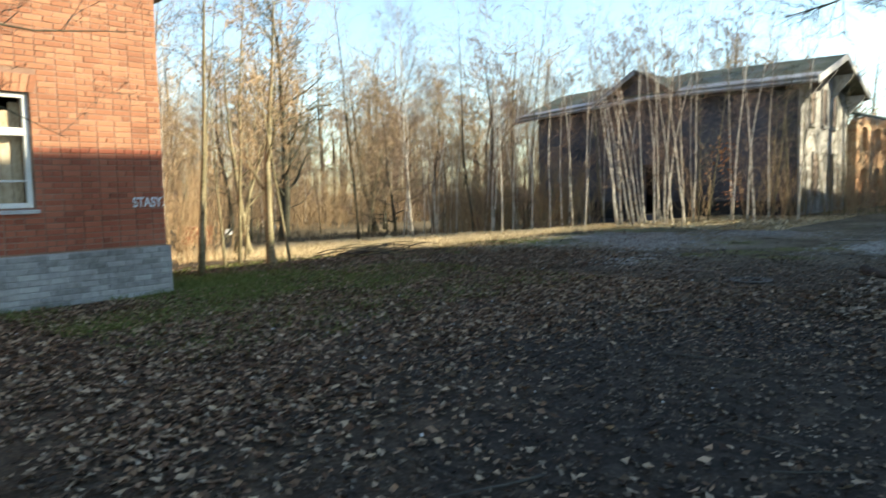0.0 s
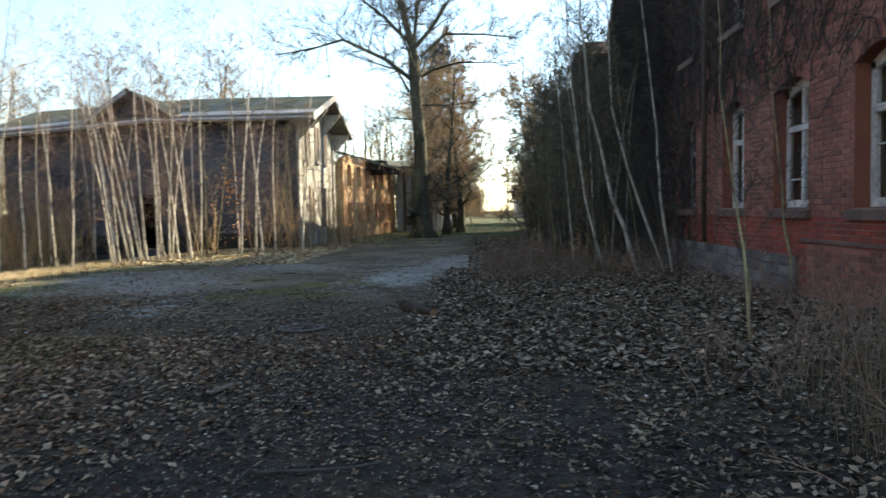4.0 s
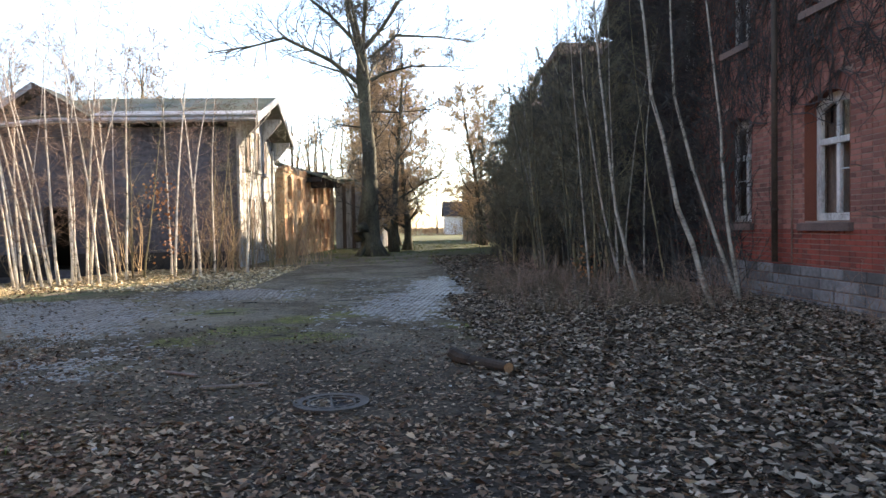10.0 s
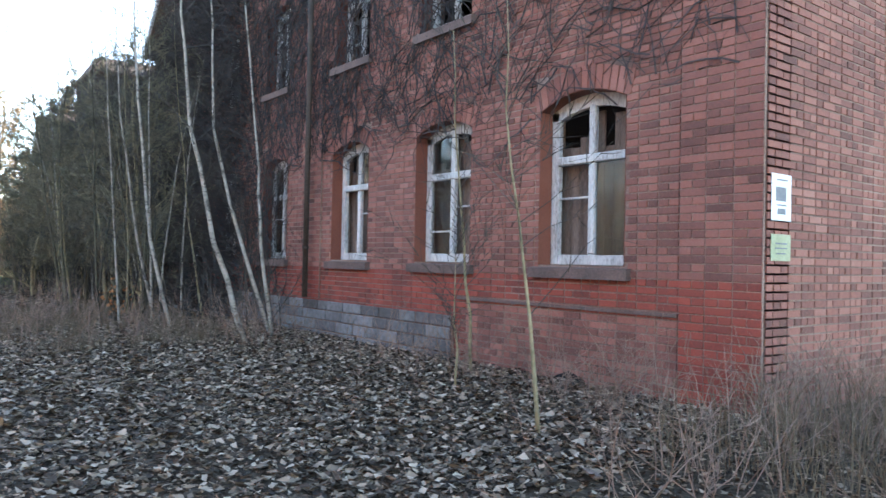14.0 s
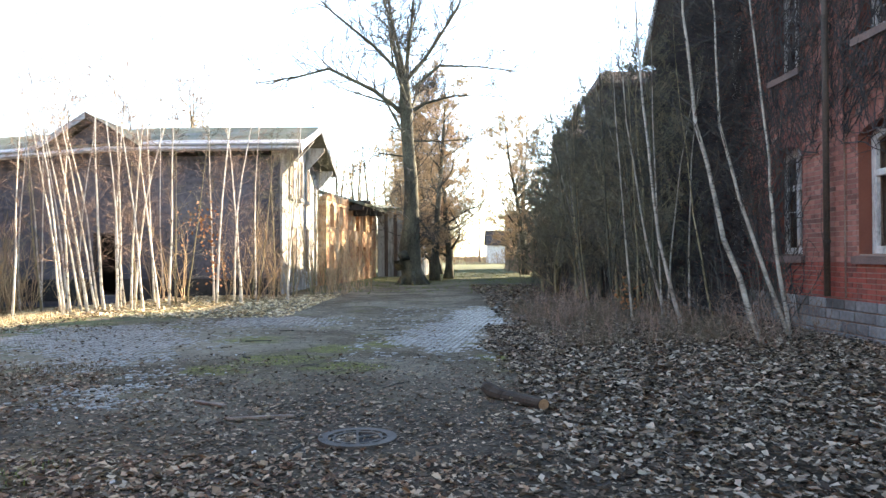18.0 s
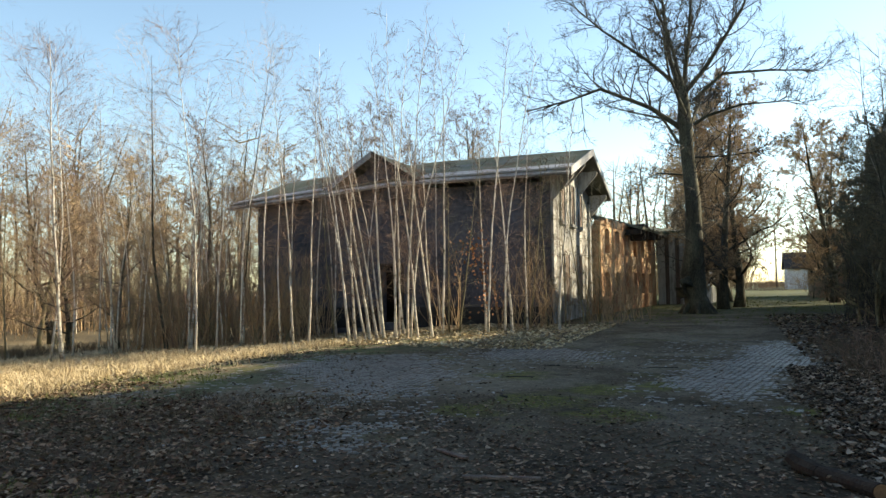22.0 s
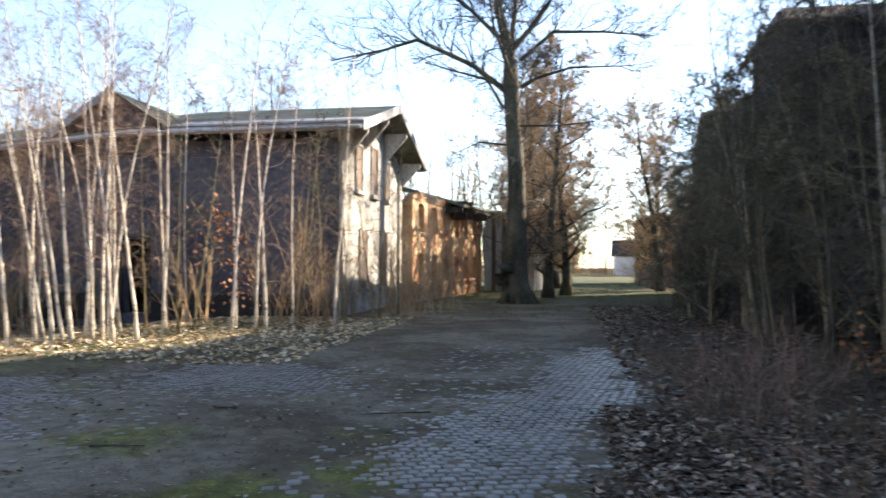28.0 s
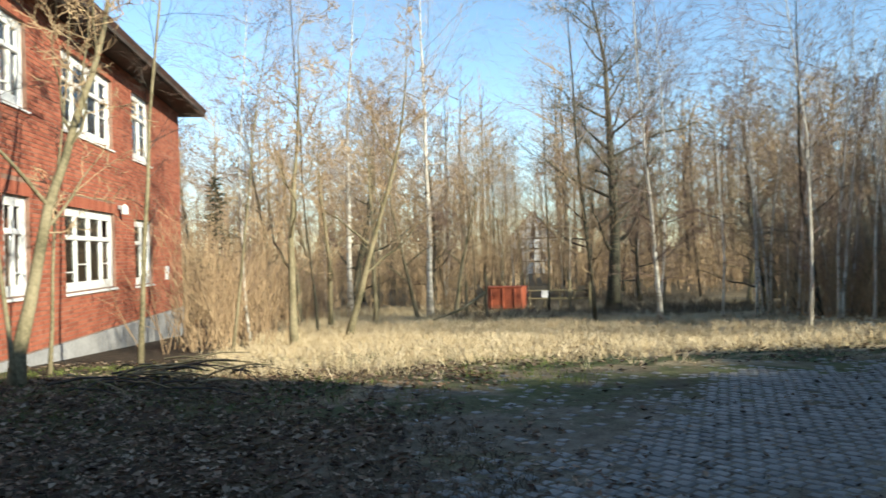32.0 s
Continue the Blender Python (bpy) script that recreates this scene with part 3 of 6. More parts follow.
# near-black lining behind openings, so that rooms look unlit
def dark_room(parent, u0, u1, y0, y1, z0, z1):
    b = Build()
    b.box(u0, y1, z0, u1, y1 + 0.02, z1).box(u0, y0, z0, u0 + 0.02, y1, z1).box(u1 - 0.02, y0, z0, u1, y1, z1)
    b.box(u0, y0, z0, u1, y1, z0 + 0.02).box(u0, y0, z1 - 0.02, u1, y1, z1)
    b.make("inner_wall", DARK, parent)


def roof_slab(parent, pts, thick, mat, name="roof"):
    n = (Vector(pts[1]) - Vector(pts[0])).cross(Vector(pts[2]) - Vector(pts[0])).normalized()
    if n.z < 0:
        n = -n
    return Build().prism(pts, n * thick).make(name, mat, parent)


def pitched(parent, x0, x1, yc, half, eave, ridge, over_x, over_y, mat, fascia=None, thick=0.12):
    """A roof with its ridge along local x."""
    s = (ridge - eave) / half
    for sg in (-1, 1):
        ye = yc + sg * (half + over_y)
        ze = eave - s * over_y
        pts = [(x0 - over_x, ye, ze), (x1 + over_x, ye, ze), (x1 + over_x, yc, ridge), (x0 - over_x, yc, ridge)]
        roof_slab(parent, pts if sg < 0 else pts[::-1], thick, mat)
        if fascia:
            Build().box(x0 - over_x, min(ye, ye - sg * 0.03), ze - 0.1, x1 + over_x, max(ye, ye - sg * 0.03), ze + 0.14).make("eave_board", fascia, parent)


# ---- the long brick building beside the lane: gable wing, then the lower range
REAST = root("brick_building", pose(7.0, 15.5, 0, 0, 0, -90), "abandoned two-storey red brick building overgrown with bare ivy, in shade", "building")
RL, REAVE, RPEAK = 18.0, 7.2, 8.75
low, up = [], []
for yc, w in ((-0.33, 1.26), (2.2, 1.26), (4.72, 1.18), (7.6, 1.1), (10.1, 1.1), (12.4, 1.1)):
    u = 15.5 - yc
    low.append((u - w / 2, u + w / 2, 1.42, 3.22, 0.16))
    up.append((u - w * 0.46, u + w * 0.46, 4.72, 6.25, 0.14))
OPEN = low + up
rise = 1.0
gable = [(0, REAVE), (RL, REAVE), (RL - 1.55, RPEAK), (1.55, RPEAK)]
wall_body("wall", REAST, MORTAR, RL, REAVE, OPEN, 0.42, profile=gable)
for i, o in enumerate(OPEN):
    window(REAST, o, random.Random(40 + i), boarded=i < 5, broken=0.6, lights=2, sill=True, inset=0.19, fw=0.12)
    arch_ring(REAST, o, mat=BRICK)
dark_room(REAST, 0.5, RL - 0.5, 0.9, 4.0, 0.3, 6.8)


def wall_mats(u, z):
    if z < 1.25 and (z > 0.85 or u < 15.5 - 1.85):
        return BRICK_RED
    return BRICK


top_of = lambda u: min(RPEAK, REAVE + rise * min(u, RL - u)) - 0.05
brick_field(REAST, BRICK, 0.0, RL, 0.02, RPEAK, OPEN, course=0.08, length=0.25, near=(12.6, 14.9, 1.25, 3.2), mats=wall_mats, top=top_of, seed=3)
# south end wall, ranges and roofs
ENDW = wall_body("end_wall", REAST, MORTAR, 12.9, REAVE, [], 0.4)
ENDW.matrix_local = pose(RL, 0.001, 0, 0, 0, 90)
brick_field(ENDW, BRICK, 0.0, 5.0, 0.02, REAVE, [], course=0.08, length=0.25, seed=5)
Build().box(0.012, 0.42, -0.4, 0.42, 13, REAVE).make("end_wall", MORTAR, REAST)
Build().box(0, 12.6, -0.4, RL, 13, REAVE).make("back_wall", MORTAR, REAST)
roof_slab(REAST, [(1.5, -0.35, RPEAK), (RL - 1.5, -0.35, RPEAK), (RL - 5, 6.5, 10.3), (5, 6.5, 10.3)], 0.14, TILE)
for a, e in ((-0.25, 1.5), (RL + 0.25, RL - 1.5)):
    roof_slab(REAST, [(a, -0.35, REAVE - 0.25), (e, -0.35, RPEAK), (5 if e < 5 else RL - 5, 6.5, 10.3)], 0.14, TILE)
    roof_slab(REAST, [(a, -0.35, REAVE - 0.25), (5 if e < 5 else RL - 5, 6.5, 10.3), (a, 13.3, REAVE - 0.25)], 0.14, TILE)
    Build().prism([(a, -0.4, REAVE - 0.38), (e, -0.4, RPEAK - 0.1), (e, -0.4, RPEAK + 0.16), (a, -0.4, REAVE - 0.1)], (0, 0.045, 0)).make("barge_board", FASCIA, REAST)
Build().cbox(1.5, -0.4, RPEAK - 0.1, RL - 1.5, -0.355, RPEAK + 0.16).make("eave_board", FASCIA, REAST)

RANGE = root("brick_range", pose(6.3, 20.0, 0), "dark brick cross wing covered in ivy beside the lane", "building")
rw = [(u - 0.5, u + 0.5, z, z + 1.7, 0.12) for u in (1.6, 4.4) for z in (1.4, 4.4)]
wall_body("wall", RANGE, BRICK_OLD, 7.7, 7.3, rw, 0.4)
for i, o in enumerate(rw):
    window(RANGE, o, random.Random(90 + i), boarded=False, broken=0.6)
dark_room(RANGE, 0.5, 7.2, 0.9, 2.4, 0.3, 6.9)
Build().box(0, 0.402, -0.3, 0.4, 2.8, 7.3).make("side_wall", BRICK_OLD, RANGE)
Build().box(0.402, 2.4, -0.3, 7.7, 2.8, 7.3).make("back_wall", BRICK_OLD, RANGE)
# link height chosen to close a sun gap onto the lane
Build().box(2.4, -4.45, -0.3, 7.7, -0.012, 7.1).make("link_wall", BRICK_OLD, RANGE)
# two added masses, hidden from view, that keep sun off lane and setts
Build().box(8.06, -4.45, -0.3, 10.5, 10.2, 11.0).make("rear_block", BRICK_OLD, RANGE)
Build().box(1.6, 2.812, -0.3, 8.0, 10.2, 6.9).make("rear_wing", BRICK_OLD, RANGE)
for q in ([(-0.06, -0.2, 7.3), (8.0, -0.2, 7.3), (8.0, 1.4, 8.1), (0.4, 1.4, 8.1)], [(8.0, 3.0, 7.3), (-0.06, 3.0, 7.3), (0.4, 1.4, 8.1), (8.0, 1.4, 8.1)], [(-0.06, 3.0, 7.3), (-0.06, -0.2, 7.3), (0.4, 1.4, 8.1)]):
    roof_slab(RANGE, q, 0.1, TILE)
HIP = root("hipped_house", pose(6.75, 30.4, 0, 0, 0, -8), "tall hip-roofed dark brick house behind the thicket", "house")
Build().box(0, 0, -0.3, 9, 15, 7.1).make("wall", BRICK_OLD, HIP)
for x in (1.2, 3.6, 6.0):
    for z in (1.3, 4.4):
        Build().cbox(x, -0.06, z, x + 1.0, -0.012, z + 1.6).make("window", BOARD, HIP)
for q in ([(-0.5, -0.5, 7.1), (9.5, -0.5, 7.1), (4.5, 5.0, 9.4)], [(9.5, 15.5, 7.1), (-0.5, 15.5, 7.1), (4.5, 10, 9.4)], [(-0.5, 15.5, 7.1), (-0.5, -0.5, 7.1), (4.5, 5, 9.4), (4.5, 10, 9.4)], [(9.5, -0.5, 7.1), (9.5, 15.5, 7.1), (4.5, 10, 9.4), (4.5, 5, 9.4)]):
    roof_slab(HIP, q, 0.15, TILE)

# ---- yard house, south-west of the lane (sunlit brick, white plinth)
YARD = root("brick_house", pose(-6.8, -19.0, 0, 0, 0, 90), "sunlit red brick house with a whitewashed plinth and a boarded window", "house")
AL = 19.0 - 5.42
awin = [(u - 1.15, u, 1.32, 2.83, 0) for u in (11.78, 8.2, 4.6)] + [(u - 1.15, u, 4.3, 5.8, 0) for u in (11.78, 8.2, 4.6)]
wall_body("wall", YARD, MORTAR_RED, AL, 6.8, awin, 0.4)
for i, o in enumerate(awin):
    window(YARD, o, random.Random(140 + i), boarded=True, broken=0.8, plank=PALEBOARD, wood=BRIGHT, inset=0.06, lights=2, transom=0.66, sillmat=PAINT)
for o in awin:
    arch_ring(YARD, o, height=0.23, mat=BRICK_SUN)
brick_field(YARD, BRICK_SUN, 6.5, AL, 0.72, 6.8, awin, course=0.078, length=0.25, near=(12.1, 13.9, 0.9, 2.1), mats=lambda u, z: BRICK_DEEP if z < 2.05 else BRICK_SUN, seed=7)
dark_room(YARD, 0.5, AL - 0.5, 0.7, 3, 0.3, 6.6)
for q in ((AL - 0.4, 0.4, -0.4, AL, 9, 6.8), (0, 0.4, -0.4, 0.4, 9, 6.8), (0.402, 8.6, -0.4, AL - 0.402, 9, 6.8)):
    Build().box(*q).make("end_wall", BRICK_SUN, YARD)
Build().box(0, -0.05, -0.3, AL + 0.05, -0.012, 0.7).box(AL + 0.012, -0.05, -0.3, AL + 0.05, 9, 0.7).make("plinth", PLINTH, YARD)
pitched(YARD, 0, AL, 4.5, 4.5, 6.8, 9.8, 0.5, 0.6, TILE)

# ---- far house in the meadow's corner
MEAD = root("brick_house", pose(-12.9, -2.25, 0, 0, 0, 176.66), "two-storey sunlit brick house with white windows behind saplings", "house")
BL = 12.85
bwin = [(7.6, 9.3, 0.7, 2.45, 0), (7.6, 9.3, 4.05, 5.85, 0), (2.9, 6.0, 0.75, 2.5, 0), (2.9, 6.0, 4.05, 5.7, 0), (0.3, 1.3, 0.8, 2.55, 0), (0.3, 1.3, 4.1, 5.65, 0)]
wall_body("wall", MEAD, MORTAR_RED, BL, 6.3, bwin, 0.4, z0=-1.6)
for i, o in enumerate(bwin):
    window(MEAD, o, random.Random(170 + i), boarded=False, broken=0.15, inset=0.07, lights=4 if i in (2, 3) else 2, transom=0.64, sillmat=BRIGHT, fw=0.19, wood=BRIGHT)
for o in bwin:
    arch_ring(MEAD, o, height=0.23, mat=BRICK_DEEP)
brick_field(MEAD, BRICK_DEEP, 0, BL, -0.2, 6.3, bwin, course=0.085, length=0.26, near=(9.3, 12.8, 0.6, 2.6), seed=9)
dark_room(MEAD, 0.5, BL - 0.5, 0.7, 3, -0.3, 6.1)
for q in ((BL - 0.4, 0.4, -1.6, BL, 9, 6.3), (0, 0.4, -1.6, 0.4, 9, 6.3), (0.402, 8.6, -1.6, BL - 0.402, 9, 6.3)):
    Build().box(*q).make("end_wall", BRICK_DEEP, MEAD)
Build().box(-0.05, -0.06, -1.6, BL + 0.06, -0.012, -0.22).box(BL + 0.012, -0.06, -1.6, BL + 0.06, 9, -0.22).make("plinth", PLINTH, MEAD)
Build().cbox(10.6, -0.04, 0.75, 11.0, -0.014, 1.15).make("wall_sign", WHITE, MEAD)
pitched(MEAD, 0, BL, 4.5, 4.5, 6.85, 10.0, 0.7, 0.75, TILE, TIMBER)
for y0, y1 in ((-0.7, -0.012), (9.012, 9.7)):
    Build().cbox(-0.65, y0, 6.2, BL + 0.65, y1, 6.26, 0.01).make("soffit", TIMBER, MEAD)
for x0, x1 in ((-0.65, -0.012), (BL + 0.012, BL + 0.65)):
    Build().cbox(x0, 0.0, 6.2, x1, 9.0, 6.26, 0.01).make("soffit", TIMBER, MEAD)
for x in (0.0, BL - 0.2):
    Build().prism([(x, 0.05, 6.3), (x, 8.95, 6.3), (x, 8.95, 6.8), (x, 4.5, 9.9), (x, 0.05, 6.8)], (0.2, 0, 0)).make("gable_wall", BRICK_DEEP, MEAD)
Build().box(0.0, 0.012, 6.3, BL, 0.2, 6.8).make("wall_head", BRICK_DEEP, MEAD)

# ---- the shed (barn) with its cross gable
BARN = root("barn", pose(-18.2, 22.0, 0), "long plastered barn behind birches, front tinted shade-grey, gable end pale", "barn")
BW = 12.8
door = [(5.9, 6.75, 0.0, 2.25, 0)]
wall_body("front_wall", BARN, SHADE_PLASTER, BW, 5.25, door, 0.4)
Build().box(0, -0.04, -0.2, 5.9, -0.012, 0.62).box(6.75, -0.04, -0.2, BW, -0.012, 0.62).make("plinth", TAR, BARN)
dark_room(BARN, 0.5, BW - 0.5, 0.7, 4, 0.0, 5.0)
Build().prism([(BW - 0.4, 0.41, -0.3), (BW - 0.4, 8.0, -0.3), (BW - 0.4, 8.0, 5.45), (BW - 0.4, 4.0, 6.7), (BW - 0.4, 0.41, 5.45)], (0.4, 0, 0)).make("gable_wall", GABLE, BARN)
Build().prism([(0, 0.41, -0.3), (0, 8.0, -0.3), (0, 8.0, 5.25), (0, 4.0, 6.3), (0, 0.41, 5.25)], (0.4, 0, 0)).make("gable_wall", SHADE_PLASTER, BARN)
Build().box(0, 7.6, -0.3, BW, 8.0, 5.25).make("back_wall", SHADE_PLASTER, BARN)
eave_at = lambda x: 4.86 + 0.56 * min(1.0, (x + 0.9) / 7.5)
ridge_at = lambda x: 6.45 + 0.42 * min(1.0, (x + 0.9) / 7.5)
for x0, x1 in ((-0.9, 2.8), (2.8, 6.6), (6.6, BW + 0.9)):
    roof_slab(BARN, [(x0, -0.75, eave_at(x0)), (x1, -0.75, eave_at(x1)), (x1, 4.0, ridge_at(x1)), (x0, 4.0, ridge_at(x0))], 0.14, ROOF)
    roof_slab(BARN, [(x1, 8.75, eave_at(x1)), (x0, 8.75, eave_at(x0)), (x0, 4.0, ridge_at(x0)), (x1, 4.0, ridge_at(x1))], 0.14, ROOF)
    for y in (-0.78, 8.75):
        Build().prism([(x0, y, eave_at(x0) - 0.1), (x1, y, eave_at(x1) - 0.1), (x1, y, eave_at(x1) + 0.14), (x0, y, eave_at(x0) + 0.14)], (0, 0.03, 0)).make("eave_board", FASCIA, BARN)
Build().prism([(4.2, -0.15, 4.9), (7.6, -0.15, 4.9), (7.6, -0.15, 5.35), (5.9, -0.15, 6.5), (4.2, -0.15, 5.35)], (0, 0.3, 0)).make("cross_gable", SHADE_PLASTER, BARN)
# flat near-black plate for the hatch, its darkness all in the colour
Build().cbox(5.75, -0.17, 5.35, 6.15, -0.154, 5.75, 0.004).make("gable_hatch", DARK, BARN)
Build().cbox(5.78, -0.03, 0.0, 5.9, 0.05, 2.35, 0.01).cbox(6.75, -0.03, 0.0, 6.87, 0.05, 2.35, 0.01).cbox(5.78, -0.03, 2.25, 6.87, 0.05, 2.37, 0.01).make("door_frame", TIMBER, BARN)
for sg in (-1, 1):
    x = 5.9 + sg * 2.05
    roof_slab(BARN, [(x, -0.85, 5.3), (5.9, -0.85, 6.62), (5.9, 3.6, 6.62), (x, 3.6, 5.3)], 0.12, ROOF)
    Build().prism([(x, -0.88, 5.22), (5.9, -0.88, 6.54), (5.9, -0.88, 6.78), (x, -0.88, 5.46)], (0, 0.04, 0)).make("barge_board", FASCIA if sg < 0 else TIMBER, BARN)
for sg in (-1, 1):
    y = 4.0 + sg * 4.75
    Build().prism([(BW + 0.92, y, 5.3), (BW + 0.92, 4.0, 6.75), (BW + 0.92, 4.0, 7.04), (BW + 0.92, y, 5.6)], (0.04, 0, 0)).make("barge_board", FASCIA, BARN)

# ---- ruin behind the barn
RUINB = root("ruined_wing", pose(-4.95, 30.4, 0, 0, 0, 84.8), "roofless sunlit brick wing with empty window openings", "ruin")
ro = [(u, u + 0.9, z, z + 1.1, 0.1) for u in (0.8, 2.9, 5.0, 7.1, 9.2, 11.3) for z in (0.8, 2.9)]
wall_body("wall", RUINB, RUIN, 13.6, 4.2, ro, 0.4)
Build().box(0, 6, -0.3, 13.6, 6.4, 4.3).box(0, 0.41, -0.3, 0.4, 6, 4.2).make("back_wall", RUIN, RUINB)
GREYW = root("timber_shed", pose(-3.7, 45.2, 0, 0, 0, -4), "grey boarded shed with a low dark roof at the lane", "shed")
Build().box(0, 0, -0.3, 3.0, 14, 4.6).make("wall", GABLE, GREYW)
roof_slab(GREYW, [(-4.5, -0.6, 4.5), (3.5, -0.6, 4.5), (3.5, 15, 4.9), (-4.5, 15, 6.2)], 0.2, ROOF)

# ---- the end of the lane
FARH = root("white_house", pose(8.9, 122, 0), "small white house with a dark roof at the lane's end", "house")
Build().box(0, 0, -0.5, 9, 7, 3.4).make("wall", SNOWWHITE, FARH)
pitched(FARH, 0, 9, 3.5, 3.5, 3.4, 5.7, 0.4, 0.5, TIMBER)

# ==== trees ====


def bend(rng, d, amount, up):
    v = Vector((rng.gauss(0, 1), rng.gauss(0, 1), rng.gauss(0, 1))) * amount
    return (d + v + Vector((0, 0, up))).normalized()


def line(rng, p, d, length, k, wobble, up):
    pts = [Vector(p)]
    for i in range(k):
        d = bend(rng, d, wobble, up)
        pts.append(pts[-1] + d * (length / k))
    return pts, d


def side_way(rng, d, angle):
    a = d.cross(Vector((rng.gauss(0, 1), rng.gauss(0, 1), rng.gauss(0, 1)))).normalized()
    return (d * math.cos(angle) + a * math.sin(angle)).normalized()


def birch_parts(seed, H, r, lean=0.05, start=0.35, nb=26, twigs=6, spread=0.75, sub=3, bow=0.0):
    """A slim stem that may bow as it rises, side branches along it and two orders of twigs."""
    rng = random.Random(seed)
    t, c = Build(), Build()
    pts, _ = line(rng, (0, 0, -0.15), Vector((rng.gauss(0, lean), rng.gauss(0, lean), 1)).normalized(), H, 9, 0.035, 0.02)
    ba = rng.uniform(0, 6.28)
    pts = [p + Vector((math.cos(ba), math.sin(ba), 0)) * bow * H * (i / 9) ** 2 for i, p in enumerate(pts)]
    rad = [r * (1 - 0.93 * (i / 9) ** 0.9) for i in range(10)]
    rad[0] *= 1.25
    t.tube(pts, rad, 7)
    for i in range(nb):
        f = start + (0.97 - start) * ((i + rng.random()) / nb)
        j = min(int(f * 9), 8)
        p = pts[j].lerp(pts[j + 1], f * 9 - j)
        ln = H * 0.23 * (1.15 - f) ** 0.6 * min(1.0, 0.35 + 1.6 * (f - start)) * rng.uniform(0.5, 1.25) * spread / 0.75
        q, dd = line(rng, p, side_way(rng, (pts[j + 1] - pts[j]).normalized(), rng.uniform(0.6, 1.2)), ln, 4, 0.2, 0.06)
        r0 = max(rad[j] * 0.33, 0.007)
        c.tube(q, [r0, r0 * 0.7, r0 * 0.5, r0 * 0.35, r0 * 0.15], 3, False)
        for k in range(twigs):
            g = rng.uniform(0.2, 1.0) * 4
            m = min(int(g), 3)
            s, d2 = line(rng, q[m].lerp(q[m + 1], g - m), side_way(rng, (q[m + 1] - q[m]).normalized(), rng.uniform(0.4, 1.0)), ln * rng.uniform(0.25, 0.55), 2, 0.25, -0.03)
            r1 = max(0.0034, r0 * 0.26)
            c.tube(s, [r1, r1 * 0.7, r1 * 0.3], 3, False)
            for _ in range(sub):
                g2 = s[1].lerp(s[2], rng.random())
                e, _d = line(rng, g2, side_way(rng, d2, rng.uniform(0.3, 1.0)), ln * rng.uniform(0.12, 0.28), 1, 0.1, -0.12)
                c.tube(e, [r1 * 0.6, r1 * 0.3], 3, False)
    return t, c


def oak_parts(seed, H, r, start=0.28, limbs=13, reach=0.42, fork=0.0, counts=(9, 7, 5), thin=0.008):
    """A broad tree: crooked trunk, wandering limbs and three orders of branches that make a rounded crown."""
    rng = random.Random(seed)
    t, c = Build(), Build()
    pts, _ = line(rng, (0, 0, -0.3), Vector((0, 0, 1)), H, 12, 0.07, 0.06)
    rad = [r * (1 - 0.95 * (i / 12) ** 0.9) for i in range(13)]
    rad[0] *= 1.5
    rad[1] *= 1.06
    t.tube(pts, rad, 12)

    def grow(p, d, ln, r0, lv):
        k = (7, 5, 3, 2)[lv]
        q, dd = line(rng, p, d, ln, k, (0.2, 0.26, 0.28, 0.25)[lv], (0.07, 0.05, 0.03, 0.0)[lv])
        r0 = max(r0, thin)
        (t if lv == 0 else c).tube(q, [r0 * (1 - 0.8 * i / k) for i in range(k + 1)], (6, 4, 3, 3)[lv], False)
        if lv == 3:
            return
        for _ in range(counts[lv]):
            g = rng.uniform(0.2, 1.0) * k
            m = min(int(g), k - 1)
            grow(q[m].lerp(q[m + 1], g - m), side_way(rng, (q[m + 1] - q[m]).normalized(), rng.uniform(0.5, 1.05)), ln * rng.uniform(0.28, 0.5), r0 * 0.4 * (1 - 0.5 * g / k), lv + 1)

    for i in range(limbs):
        f = start + (0.97 - start) * ((i + rng.random() * 0.8) / limbs)
        j = min(int(f * 12), 11)
        ang = i * 2.4 + rng.uniform(-0.4, 0.4)
        up = 0.05 + 0.95 * f + fork
        d = Vector((math.cos(ang), math.sin(ang), up)).normalized()
        low = min(1.0, 0.75 + 1.2 * (f - start))
        grow(pts[j].lerp(pts[j + 1], f * 12 - j), d, H * reach * low * (1.12 - f) ** 0.6 * rng.uniform(0.75, 1.15), rad[j] * 0.42, 0)
    return t, c


def tree(name, parts, bark, twig, m, label, group="", category="tree"):
    ob = root(name, m, label, category, group)
    parts[0].make("trunk", bark, ob, smooth=True)
    parts[1].make("crown", twig, ob)
    return ob


def place(protos, spots, rng, tilt=2.0):
    """The first copies stand where the prototypes do; the rest follow with their own turn. A third number leans a tree west or east."""
    used = set()
    for spot in spots:
        x, y = spot[:2]
        lean = spot[2] if len(spot) > 2 else 0.0
        p = rng.randrange(len(protos))
        m = Matrix.Translation((x, y, gz(x, y))) @ pose(0, 0, 0, rng.gauss(0, tilt), lean + rng.gauss(0, tilt), 0) @ pose(0, 0, 0, 0, 0, rng.uniform(0, 360))
        if p not in used:
            used.add(p)
            protos[p].matrix_world = m
        else:
            copy_thing(protos[p], m)
    for i, p in enumerate(protos):
        if i not in used:
            for c in list(p.children):
                bpy.data.objects.remove(c)
            bpy.data.objects.remove(p)


rng = random.Random(11)
BIRCHES = [tree("birch_tree", birch_parts(100 + i, rng.uniform(7.0, 11.5), rng.uniform(0.026, 0.048), 0.02, 0.16, 40, 7, 0.5, 3, rng.uniform(0.0, 0.06)), BIRCH, TWIG, I4, "slender white-barked birch with bare twigs", "birches before the barn") for i in range(8)]
